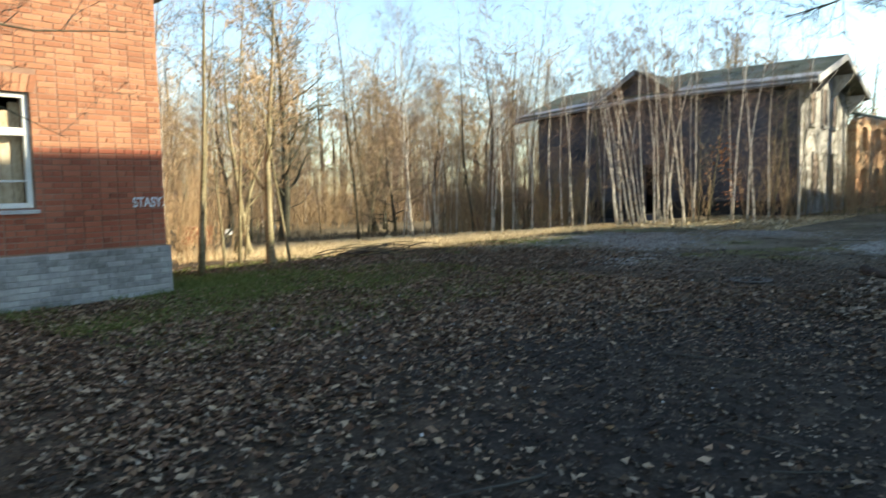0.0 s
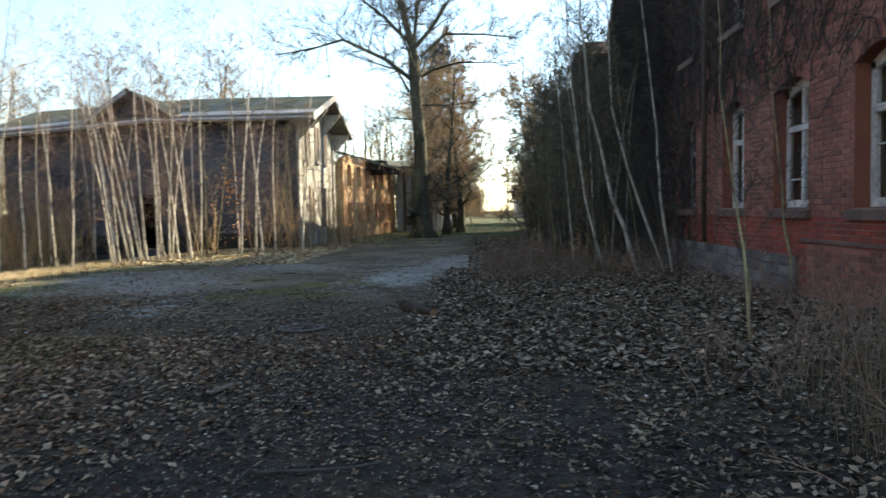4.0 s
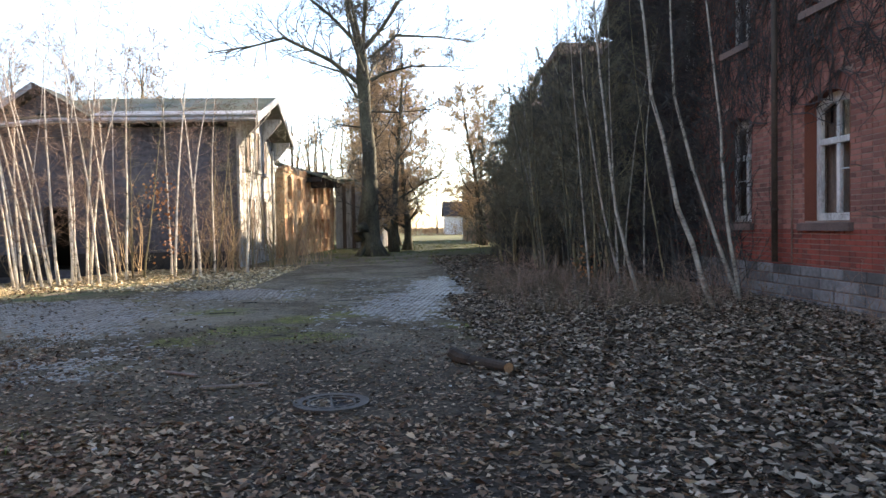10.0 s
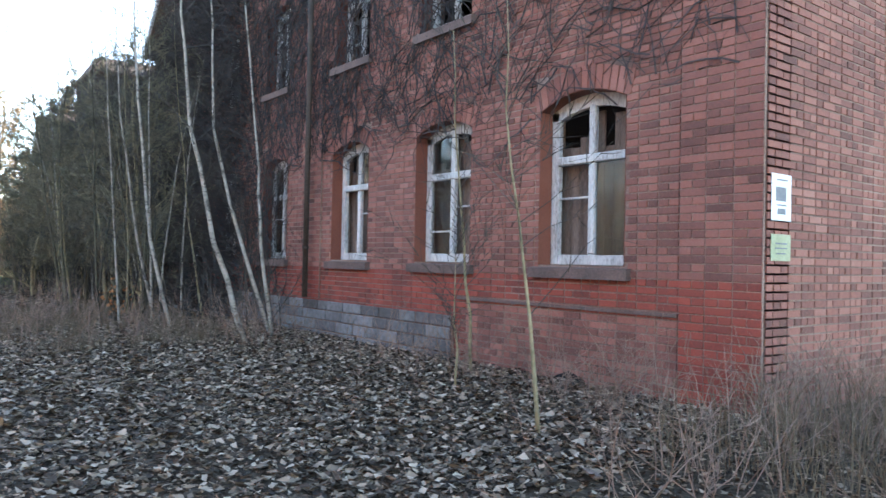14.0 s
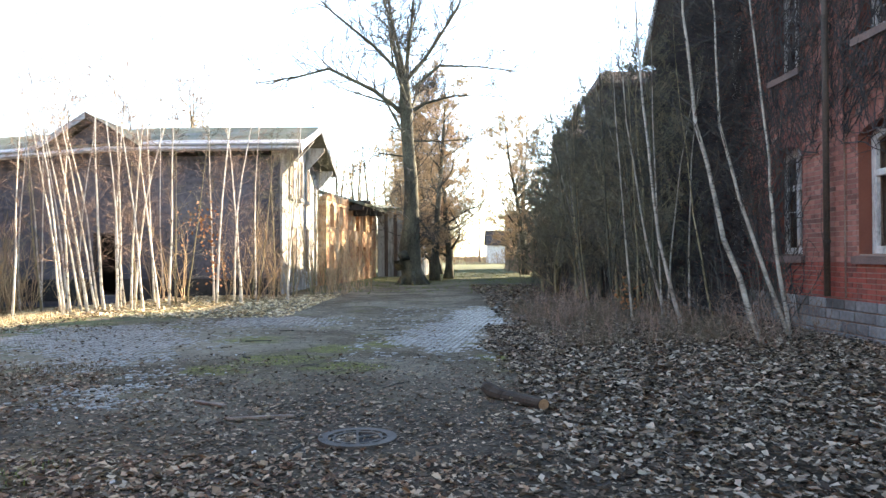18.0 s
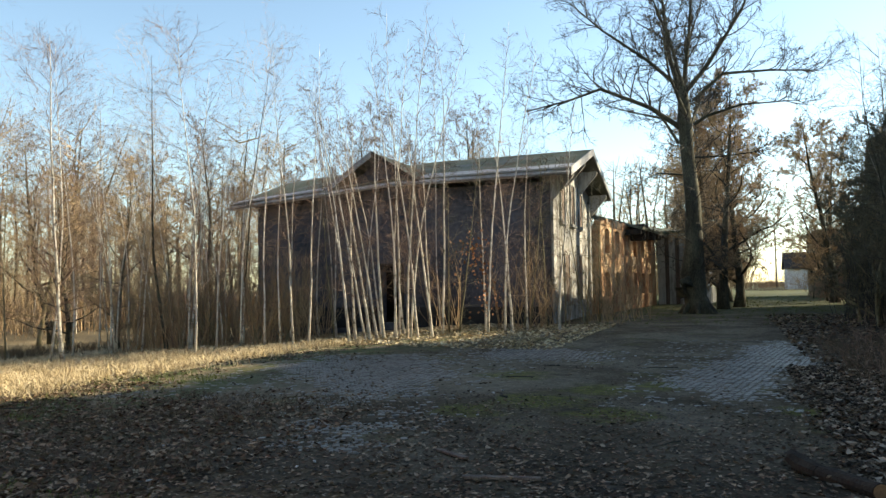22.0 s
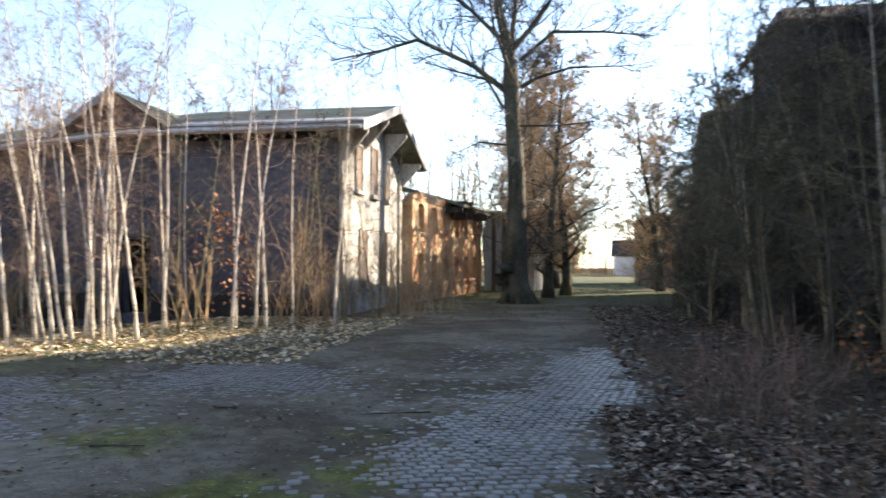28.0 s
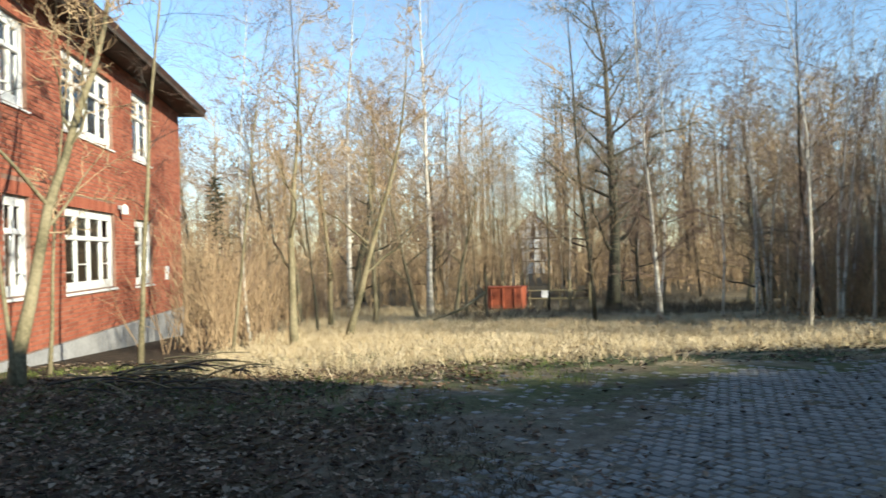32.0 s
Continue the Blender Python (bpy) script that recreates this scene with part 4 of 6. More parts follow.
spots = [(-14.3, 15.5, -3), (-13.5, 15.7, -5), (-13.0, 15.9, -4), (-12.2, 15.4, 1), (-11.6, 15.3, -3), (-9.3, 13.7, -8), (-10.6, 16.1, -6), (-9.35, 14.8, -6), (-9.25, 14.9, -3), (-9.0, 14.9, -5), (-8.75, 14.8, -4), (-8.3, 14.6, -1), (-7.85, 14.5, 4), (-7.4, 14.2, 2), (-7.1, 14.5, 0), (-7.25, 15.7, 5), (-6.2, 16.7, -1), (-5.7, 16.9, 2), (-5.5, 17.0, 1), (-5.4, 18.4, 2), (-8.5, 15.1, -2), (-7.95, 14.9, 3), (-9.9, 15.2, -7), (-8.9, 16.2, -4), (-6.6, 17.8, 3), (-4.4, 18.6, 2)]
spots += [(rng.uniform(-23, -13.5), rng.uniform(15.6, 20.5), rng.uniform(-7, -1)) for _ in range(24)]
spots += [(rng.uniform(-13, -8.5), rng.uniform(16.2, 20.5), rng.uniform(-5, 2)) for _ in range(7)]
place(BIRCHES, spots, rng, 1.0)

OLIVE = [tree("young_tree", birch_parts(150 + i, rng.uniform(4.8, 6.5), rng.uniform(0.024, 0.036), 0.04, 0.06, 46, 7, 0.42, 3), YOUNG, TWIG_OLIVE, I4, "thin olive-barked young tree with fine bare twigs", "young trees before the barn") for i in range(3)]
place(OLIVE, [(-7.35, 16.5), (-7.1, 16.7), (-5.0, 19.6), (-4.7, 20.2), (-5.5, 19.2), (-4.4, 19.4), (-6.0, 20.2), (-9.4, 18.6), (-12.2, 18.0), (-4.0, 20.8), (-4.1, 21.8), (-3.9, 23.4)], rng, 2.0)

WOODS = [tree("woodland_tree", birch_parts(200 + i, rng.uniform(9, 14), rng.uniform(0.035, 0.07), 0.05, 0.12, 62, 9, 1.05, 4, rng.uniform(0, 0.05)), (BIRCH, YOUNG, BARK)[i % 3], (TWIG, TWIG_TAN, TWIG_TAN)[i % 3], I4, ("tall white birch in thin winter twigs", "tall olive-barked bare woodland tree", "tall dark-barked bare woodland tree")[i % 3], "woodland trees") for i in range(6)]
BUSHY = [tree("woodland_tree", oak_parts(230 + i, (9.5, 11.0, 8.0)[i], 0.13, 0.12, 15, 0.44, 0.15, (9, 7, 5), 0.009), (YOUNG, BARK, BARK)[i], (TWIG_TAN, TWIG, TWIG_TAN)[i], I4, "round-crowned bare tree with a haze of tan twigs", "round woodland trees") for i in range(3)]
place(BUSHY, [(-29, 22), (-34, 24.5), (-39, 21), (-46, 11), (-41, 9.5), (-47, 6), (-45, 3), (-26, 25), (-31, 29), (-38, 30), (-22, 33), (-17, 36), (-11, 35), (-26, 37), (-48, 24), (-54, 12), (-50, -2), (-43, -4), (-37, 0.5), (-24, 20), (-13, 41), (-30, -3)], rng, 2.0)


def open_ground(x, y):
    if x < -33 and abs(y - 2.3 - 0.31 * (0.4 - x)) < 0.7:
        return True
    if x > -13.2 or (-27 < x < -11.5 and -13 < y < -0.3):
        return True
    if -20 < x and 20.5 < y < 31.5:
        return True
    edge = 9.5 + 0.16 * (-13 - x)
    return x > -35 + max(0, y - 6) * 0.5 and 0.0 < y < edge if y < 14 else False


spots = []
while len(spots) < 84:
    x, y = -13 - 62 * rng.random() ** 1.3, rng.uniform(-9, 62)
    if open_ground(x, y):
        continue
    spots.append((x, y))
spots += [(rng.uniform(-49, -38), rng.uniform(8, 19)) for _ in range(9)]
spots += [(-22.6, 2.9), (-19, 1.2)]
place(WOODS, spots, rng)


def brush_parts(seed):
    r = random.Random(seed)
    c = Build()
    for _ in range(14):
        x, y = r.gauss(0, 0.5), r.gauss(0, 0.5)
        h = r.uniform(1.0, 3.4)
        q, d = line(r, (x, y, -0.1), Vector((r.gauss(0, 0.2), r.gauss(0, 0.2), 1)).normalized(), h, 4, 0.1, 0.03)
        c.tube(q, [0.014, 0.012, 0.009, 0.006, 0.002], 3, False)
        for _k in range(9):
            g = r.uniform(0.2, 1) * 4
            m = min(int(g), 3)
            s, _d = line(r, q[m].lerp(q[m + 1], g - m), side_way(r, d, r.uniform(0.4, 0.9)), h * r.uniform(0.15, 0.35), 2, 0.15, 0.04)
            c.tube(s, [0.006, 0.004, 0.002], 3, False)
    return c


def shrub(seed, mat, m, label, group):
    ob = root("shrub", m, label, "shrub", group)
    brush_parts(seed).make("brushwood", mat, ob)
    return ob


SHRUBS = [shrub(400 + i, (TWIG_TAN, TWIG, YOUNG, TWIG_TAN)[i], I4, "leafless tangle of thin tan stems", "undergrowth") for i in range(4)]
spots = []
while len(spots) < 120:
    x, y = -13 - 45 * rng.random() ** 0.8, rng.uniform(-6, 34)
    if open_ground(x, y) or y > 40 + x or (x > -36 and y < 16.5 + 0.1 * (-13 - x)):
        continue
    spots.append((x, y))
spots += [(rng.uniform(-27, -25.9), rng.uniform(-2.5, 0.5)) for _ in range(5)] + [(rng.uniform(-18, -4.8), rng.uniform(18.5, 21.3)) for _ in range(9)] + [(rng.uniform(-24, -13), rng.uniform(16.5, 21.5)) for _ in range(16)] + [(rng.uniform(-4.6, -2.8), rng.uniform(20.5, 29)) for _ in range(7)]
place(SHRUBS, spots, rng)

WHITEB = tree("birch_tree", birch_parts(290, 16.5, 0.15, 0.02, 0.26, 44, 10, 1.5, 5, 0.03), BIRCH, PALETWIG, pose(-33, 8.0, gz(-33, 8), 0, 4, 0), "tall sunlit birch with white limbs at the meadow")
copy_thing(WHITEB, pose(-36, 4.6, gz(-36, 4), 0, 0, 130))
TANTREE = [tree("young_tree", oak_parts(295 + i, (9.5, 8.0)[i], 0.1, 0.2, 9, 0.42, 0.5, (8, 6, 4), 0.008), YOUNG, TWIG_TAN, I4, "sunlit forked tree with smooth olive bark", "sunlit trees by the meadow") for i in range(2)]
place(TANTREE, [(-16.0, 2.4, 2), (-25.0, 3.3, 5), (-27.0, 5.0, 6), (-31, 7.2, 7), (-32, 9.0, 5), (-10.2, -1.0, 3), (-18.7, 3.6, 2), (-29.5, 2.2, -3)], rng, 2.0)
THICKET = [shrub(420 + i, TWIG_TAN, I4, "pale tan sunlit hazel thicket by the brick house", "hazel thicket") for i in range(3)]
place(THICKET, [(rng.uniform(-26, -16), rng.uniform(-0.2, 1.6)) for _ in range(16)] + [(rng.uniform(-44, -34), rng.uniform(-2, 12)) for _ in range(22)], rng)
# conifers beside the meadow house
def conifer(m, h, label):
    ob = root("conifer", m, label, "tree")
    r = random.Random(int(h * 10))
    Build().tube([(0, 0, -0.2), (0, 0, h)], [0.08, 0.01], 6).make("trunk", BARK, ob)
    c = Build()
    for i in range(240):
        z = h * (0.06 + 0.92 * r.random())
        a, ln = r.uniform(0, 6.28), (h - z) * 0.3 * r.uniform(0.5, 1.1) + 0.06
        p = Vector((0, 0, z))
        e = p + Vector((math.cos(a) * ln, math.sin(a) * ln, -0.12 * ln))
        for k in range(6):
            s = p.lerp(e, r.uniform(0.2, 1))
            w = Vector((r.gauss(0, 0.08), r.gauss(0, 0.08), r.uniform(-0.02, 0.08)))
            n = len(c.v)
            o = Vector((r.gauss(0, 0.02), r.gauss(0, 0.02), 0.02))
            c.v += [tuple(s), tuple(s + w + o), tuple(s + w * 1.6), tuple(s + w - o)]
            c.f.append((n, n + 1, n + 2, n + 3))
    c.make("crown", HEDGE, ob)
    return ob


conifer(pose(-31, -1.0, gz(-31, -1)), 6.2, "small dark conifer among bare trees")

# far woods all round the west and north, too many to count
def far_woods():
    r = random.Random(77)
    t, c = Build(), Build()
    for i in range(560):
        a = radians(r.uniform(-118, 12))
        d = r.uniform(62, 150)
        x, y = d * math.sin(a), d * math.cos(a)
        if -3 < x < 30 and 0 < y < 132 or (-92 < x < -33 and abs(y - 2.3 - 0.31 * (0.4 - x)) < 2.0):
            continue
        h = r.uniform(11, 19)
        z = gz(x, y)
        t.tube([(x, y, z), (x + r.gauss(0, 0.4), y, z + h * 0.6), (x + r.gauss(0, 0.8), y, z + h)], [0.2, 0.11, 0.02], 3, False)
        for _ in range(14):
            bx, by, bh = x + r.gauss(0, 2.2), y + r.gauss(0, 2.2), r.uniform(1, 4)
            c.tube([(bx, by, z), (bx + r.gauss(0, 0.4), by, z + bh)], [0.06, 0.02], 3, False)
        for _ in range(30):
            q = z + h * r.uniform(0.25, 0.95)
            w = Vector((r.gauss(0, 1), r.gauss(0, 1), r.uniform(0.2, 1.2))).normalized() * h * r.uniform(0.1, 0.22)
            p = Vector((x, y, q))
            c.tube([p, p + w * 0.6, p + w + Vector((0, 0, 0.3))], [0.045, 0.03, 0.012], 3, False)
            for _k in range(2):
                p2 = p + w * r.uniform(0.4, 0.9)
                c.tube([p2, p2 + Vector((r.gauss(0, 0.5), r.gauss(0, 0.5), r.uniform(0, 0.9)))], [0.03, 0.012], 3, False)
    tagged(t.make("far_woods", BARK), "distant bare winter woodland trunks", "woods", kind="stuff")
    tagged(c.make("far_woods_twigs", TWIG_TAN), "distant haze of bare winter twigs", "woods", kind="stuff")


far_woods()


def undergrowth():
    """Tall pale brush between the far trunks."""
    r = random.Random(79)
    c = Build()
    for i in range(2600):
        x, y = r.uniform(-80, -42), r.uniform(-14, 52)
        if abs(y - 2.3 - 0.31 * (0.4 - x)) < 1.4:
            continue
        z, h = gz(x, y), r.uniform(1.5, 6.5)
        p = Vector((x, y, z))
        e = p + Vector((r.gauss(0, 0.16), r.gauss(0, 0.16), 1)) * h
        c.tube([p, p.lerp(e, 0.5) + Vector((r.gauss(0, 0.1), r.gauss(0, 0.1), 0)), e], [0.03, 0.022, 0.008], 3, False)
        for _k in range(7):
            s = p.lerp(e, r.uniform(0.15, 1))
            c.tube([s, s + Vector((r.gauss(0, 0.8), r.gauss(0, 0.8), r.uniform(0.2, 1.2))) * h * 0.16], [0.014, 0.006], 3, False)
    tagged(c.make("undergrowth", TWIG_TAN), "pale tan leafless brush filling the wood", "brush", kind="stuff")


undergrowth()


def lane_end():
    """Low trees and shrubs across the far end of the lane."""
    r = random.Random(78)
    c = Build()
    for i in range(170):
        x, y = r.uniform(-14, 60), r.uniform(140, 200)
        h = r.uniform(1.5, 4.0) if 4 < x < 28 else r.uniform(4, 11)
        if 3 < x < 14 and y < 196:
            h = r.uniform(0.8, 1.4)
        for _ in range(16):
            p = Vector((x + r.gauss(0, 0.5), y, 0))
            e = p + Vector((r.gauss(0, 0.3), r.gauss(0, 0.3), 1)) * h * r.uniform(0.5, 1)
            c.tube([p, e], [0.09, 0.03], 3, False)
            for _k in range(5):
                s = p.lerp(e, r.uniform(0.3, 1))
                c.tube([s, s + Vector((r.gauss(0, 0.7), r.gauss(0, 0.7), r.uniform(0.1, 1.0))) * h * 0.22], [0.05, 0.02], 3, False)
    tagged(c.make("far_hedge", TWIG_TAN), "hazy far shrubs and trees closing the lane", "woods", kind="stuff")


lane_end()


# ---- big trees
def limb_tree(seed, trunk, limbs, leaders, thin=0.009, dense=1.8, reach=(0.2, 0.45)):
    """A tree from its trunk line (points, radii), its great limbs and its leaders, with twigs grown along them."""
    r = random.Random(seed)
    t, c = Build(), Build()
    t.tube(trunk[0], trunk[1], 12)

    def grow(p, d, ln, r0, lv):
        k = (5, 4, 2)[lv]
        q, _d = line(r, p, d, ln, k, (0.3, 0.32, 0.3)[lv], (0.08, 0.05, 0.0)[lv])
        c.tube(q, [r0 * (1 - 0.82 * i / k) for i in range(k + 1)], (5, 3, 3)[lv], False)
        if lv < 2:
            for _ in range((7, 6)[lv]):
                g = r.uniform(0.2, 1.0) * k
                m = min(int(g), k - 1)
                grow(q[m].lerp(q[m + 1], g - m), side_way(r, (q[m + 1] - q[m]).normalized(), r.uniform(0.5, 1.0)), ln * r.uniform(0.3, 0.5), max(thin, r0 * 0.4), lv + 1)

    for pts, r0, n in limbs + leaders:
        pts = [Vector(p) for p in pts]
        r0 *= 0.6
        k = len(pts) - 1
        t.tube(pts, [r0 * (1 - 0.8 * i / k) for i in range(k + 1)], 7, False)
        total = sum((b - a).length for a, b in zip(pts, pts[1:]))
        for _ in range(int(n * dense)):
            g = (0.15 + 0.85 * r.random() ** 0.8) * k
            m = min(int(g), k - 1)
            d = (pts[m + 1] - pts[m]).normalized()
            grow(pts[m].lerp(pts[m + 1], g - m), (side_way(r, d, r.uniform(0.5, 1.0)) + Vector((0, 0, 0.25))).normalized(), total * r.uniform(*reach), r0 * 0.34 * (1 - 0.5 * g / k), 0)
    pts = [Vector(p) for p in trunk[0]]
    for _ in range(44 if len(pts) > 5 else 0):
        g = r.uniform(1.6, len(pts) - 1.2)
        m = int(g)
        grow(pts[m].lerp(pts[m + 1], g - m), side_way(r, Vector((0, 0, 1)), r.uniform(0.9, 1.6)), r.uniform(1.2, 3.8), 0.024, 0)
    return t, c


OAK = limb_tree(21, ([(0.2, 0, -0.3), (-0.05, 0, 0.6), (-0.15, 0, 1.8), (-0.05, 0, 3.2), (-0.05, 0, 5.2), (-0.2, 0, 7), (-0.3, 0, 9), (-0.35, 0, 10.5)], [0.78, 0.5, 0.54, 0.4, 0.34, 0.3, 0.32, 0.2]),
    [([(-0.4, 0, 8.5), (-1.8, -0.3, 9.6), (-4.0, -0.8, 10.6), (-5.4, -0.9, 10.2), (-7.5, -1.2, 9.8)], 0.22, 16),
     ([(-0.6, 0.1, 7.9), (-1.3, 0.5, 9.2), (-2.6, 1.0, 9.7), (-4.2, 1.8, 10.4)], 0.14, 9),
     ([(0.1, 0, 8.7), (0.7, -0.2, 9.0), (2.1, -0.5, 9.3), (4.4, -0.8, 9.2)], 0.16, 12),
     ([(0.1, 0, 9.8), (1.4, 0.3, 11.0), (3.4, 0.6, 11.0), (5.4, 0.8, 10.8)], 0.17, 12),
     ([(-0.3, 0.2, 6.4), (-1.6, 0.4, 6.6), (-3.0, 0.4, 6.0)], 0.08, 7), ([(0, 0.2, 7.2), (1.4, 0.5, 7.2), (3.2, 0.8, 7.4)], 0.09, 8),
     ([(-0.2, 0.2, 8.4), (0.2, 2.0, 9.8), (0.6, 4.0, 10.8)], 0.16, 10), ([(-0.2, -0.2, 9.0), (-0.8, -1.8, 10.6), (-0.9, -3.4, 11.8)], 0.16, 10)],
    [([(-0.45, 0, 10.3), (-0.9, 0.1, 12.0), (-1.1, 0.2, 14.2), (-1.4, 0.3, 17.5)], 0.24, 16), ([(-0.2, 0, 10.3), (0.7, 0, 11.3), (2.3, 0.2, 13.8), (3.4, 0.3, 16.5)], 0.22, 15),
     ([(-0.5, 0, 10.5), (-1.9, -0.2, 11.9), (-3.9, -0.5, 13.5), (-5.4, -0.7, 15.0)], 0.18, 14), ([(-0.3, 0, 10.4), (0.0, 0.2, 13), (0.3, 0.3, 17.0)], 0.2, 14), ([(-0.3, 0, 10.3), (-0.2, 1.2, 12.5), (0.6, 2.4, 15.5)], 0.18, 10), ([(-0.3, 0, 10.3), (-0.8, -1.0, 12.5), (-1.9, -2.2, 15.5)], 0.18, 10)])
tree("oak_tree", OAK, BARK, TWIG_DARK, pose(-0.75, 31, 0), "big bare old tree with a dark trunk and spreading limbs")
# a burl and spreading roots at its foot
OAKT = [o for o in bpy.data.objects if o.name.startswith("oak_tree")][0]
Build().tube([(-0.75, -0.3, 0.75), (-0.6, -0.42, 1.0), (-0.42, -0.46, 1.35), (-0.3, -0.4, 1.7)], [0.12, 0.36, 0.38, 0.1], 10).make("burl", BARK, OAKT, smooth=True)
for k in range(7):
    a = k * 0.9 + 0.3
    c_, s_ = math.cos(a), math.sin(a)
    Build().tube([(0.3 * c_, 0.3 * s_, 0.75), (0.5 * c_, 0.5 * s_, 0.3), (0.75 * c_, 0.75 * s_, 0.02), (1.0 * c_, 1.0 * s_, -0.12)], [0.16, 0.16, 0.1, 0.05], 7).make("root", BARK, OAKT, smooth=True)
AVENUE = [tree("avenue_tree", oak_parts(500 + i, (12.5, 11, 12)[i], 0.26, 0.1, 22, 0.34, 0.2, (10, 8, 6), 0.018), BARK, TWIG_TAN, I4, "bare avenue tree with dense tan twigs and mossy bark", "avenue trees") for i in range(3)]
place(AVENUE, [(0.3, 36.5), (1.1, 39.5), (0.2, 43), (-0.9, 46), (0.6, 51), (-0.4, 60), (0.3, 72), (-1, 86), (6.8, 48), (7.6, 53.5), (9.6, 50), (11.5, 57), (13, 70), (16, 86)], rng)
ROUND = [tree("oak_tree", oak_parts(712 + i, (16.5, 12.5)[i], (0.34, 0.24)[i], (0.17, 0.2)[i], (26, 15)[i], (0.33, 0.44)[i], (0.2, 0.1)[i], ((10, 6, 4), (10, 7, 5))[i], 0.011), BARK, (TWIG_OLIVE, TWIG)[i], I4, "broad-crowned bare tree at the wood's edge", "broad trees") for i in range(2)]
place(ROUND[:1], [(-34.0, 17.2)], rng, 0.5)
place(ROUND[1:], [(-21, 35), (-15, 38), (-29, 33), (-37, 28), (-44, 20), (-40, 5)], rng)

# ---- birches and saplings along the brick building
LEAN = [([(5.43, 5.0, -0.05), (4.85, 5.0, 1.65), (4.43, 5.0, 3.34), (4.27, 5.0, 5.0), (4.2, 5.1, 7.2)], 0.06), ([(5.98, 5.26, -0.05), (5.35, 5.26, 1.65), (4.88, 5.26, 3.39), (4.82, 5.26, 5.0), (4.7, 5.3, 6.8)], 0.045),
        ([(6.21, 5.82, -0.05), (5.93, 5.82, 1.66), (5.87, 5.82, 2.92), (5.56, 5.8, 5.6), (5.4, 5.8, 7.2)], 0.045), ([(5.19, 7.95, -0.05), (4.74, 7.95, 1.7), (4.46, 7.95, 4.25), (4.34, 7.95, 6.3), (4.2, 8, 8.5)], 0.05),
        ([(5.42, 9.8, -0.05), (5.01, 9.8, 1.73), (4.64, 9.8, 4.24), (4.4, 9.8, 7.0)], 0.045), ([(5.41, 18.9, -0.05), (5.12, 18.9, 2.75), (4.91, 18.9, 5.24), (4.8, 19, 8)], 0.06),
        ([(5.0, -1.75, -0.05), (4.93, -1.7, 1.0), (4.78, -1.6, 2.2), (4.7, -1.6, 3.6)], 0.026), ([(6.5, 0.9, -0.05), (6.42, 0.9, 1.2), (6.25, 0.95, 2.6), (6.2, 1.0, 4.2)], 0.03), ([(5.7, 0.2, -0.05), (5.6, 0.1, 0.8), (5.55, 0.05, 1.6)], 0.02)]
for i, (pts, r0) in enumerate(LEAN):
    r = random.Random(600 + i)
    base = Vector(pts[0])
    k = len(pts) - 1
    loc = [Vector(p) - Vector((base.x, base.y, 0)) for p in pts]
    t, c = Build(), Build()
    fine = []
    for a, b in zip(loc, loc[1:]):
        fine += [a.lerp(b, f) + Vector((r.gauss(0, 0.012), r.gauss(0, 0.012), 0)) for f in (0, 0.33, 0.67)]
    fine.append(loc[-1])
    t.tube(fine, [r0 * 0.8 * (1 - 0.85 * j / (len(fine) - 1)) for j in range(len(fine))], 7)
    for _ in range(22):
        g = r.uniform(0.3, 0.98) * (len(fine) - 1)
        m = min(int(g), len(fine) - 2)
        s, d = line(r, fine[m].lerp(fine[m + 1], g - m), side_way(r, Vector((0, 0, 1)), r.uniform(0.5, 1.1)), r.uniform(0.35, 1.1), 3, 0.14, 0.06)
        c.tube(s, [r0 * 0.2, r0 * 0.14, r0 * 0.1, 0.002], 3, False)
        for _k in range(5):
            e, _d = line(r, s[1].lerp(s[3], r.random()), side_way(r, d, 0.7), r.uniform(0.12, 0.35), 2, 0.15, 0.0)
            c.tube(e, [0.004, 0.003, 0.001], 3, False)
    tree("birch_tree", (t, c), SHADE_BIRCH if r0 > 0.04 else YOUNG, TWIG_DARK, Matrix.Translation((base.x, base.y, 0)), "leaning slim birch beside the brick wall" if r0 > 0.04 else "thin bare sapling before the brick wall", "saplings beside the brick building")
THICK = [tree("birch_tree", birch_parts(300 + i, rng.uniform(6, 8.5), rng.uniform(0.022, 0.04), 0.04, 0.1, 40, 8, 0.7, 3, 0.05), (YOUNG, BARK, SHADE_BIRCH, YOUNG, BARK)[i], (TWIG_OLIVE, TWIG_DARK)[i % 2], I4, "thin bare tree growing close to the brick wall", "saplings beside the brick building") for i in range(5)]
place(THICK, [(rng.uniform(4.6, 6.6), rng.uniform(9, 20), -3) for _ in range(28)] + [(rng.uniform(4.9, 6.4), rng.uniform(20, 30), -2) for _ in range(12)] + [(rng.uniform(6.4, 8.2), rng.uniform(46, 58)) for _ in range(8)], rng, 2.0)
WALLTREE = [tree("young_tree", oak_parts(330 + i, (7.2, 6.2, 5.2)[i], 0.06, 0.06, 13, 0.3, 0.9, (8, 6, 5), 0.0135), YOUNG, TWIG_OLIVE, I4, "bushy grey-green bare tree beside the ivy-covered wall", "bushy trees by the wall") for i in range(3)]
place(WALLTREE, [(5.8, 18.0), (5.3, 19.6), (5.0, 21.6), (5.5, 23.6), (5.2, 25.8), (5.6, 28.0), (6.1, 16.2), (6.2, 13.4), (5.7, 21.0), (5.6, 14.6), (5.0, 17.0), (4.7, 23.2), (4.8, 20.6)], rng, 2.0)


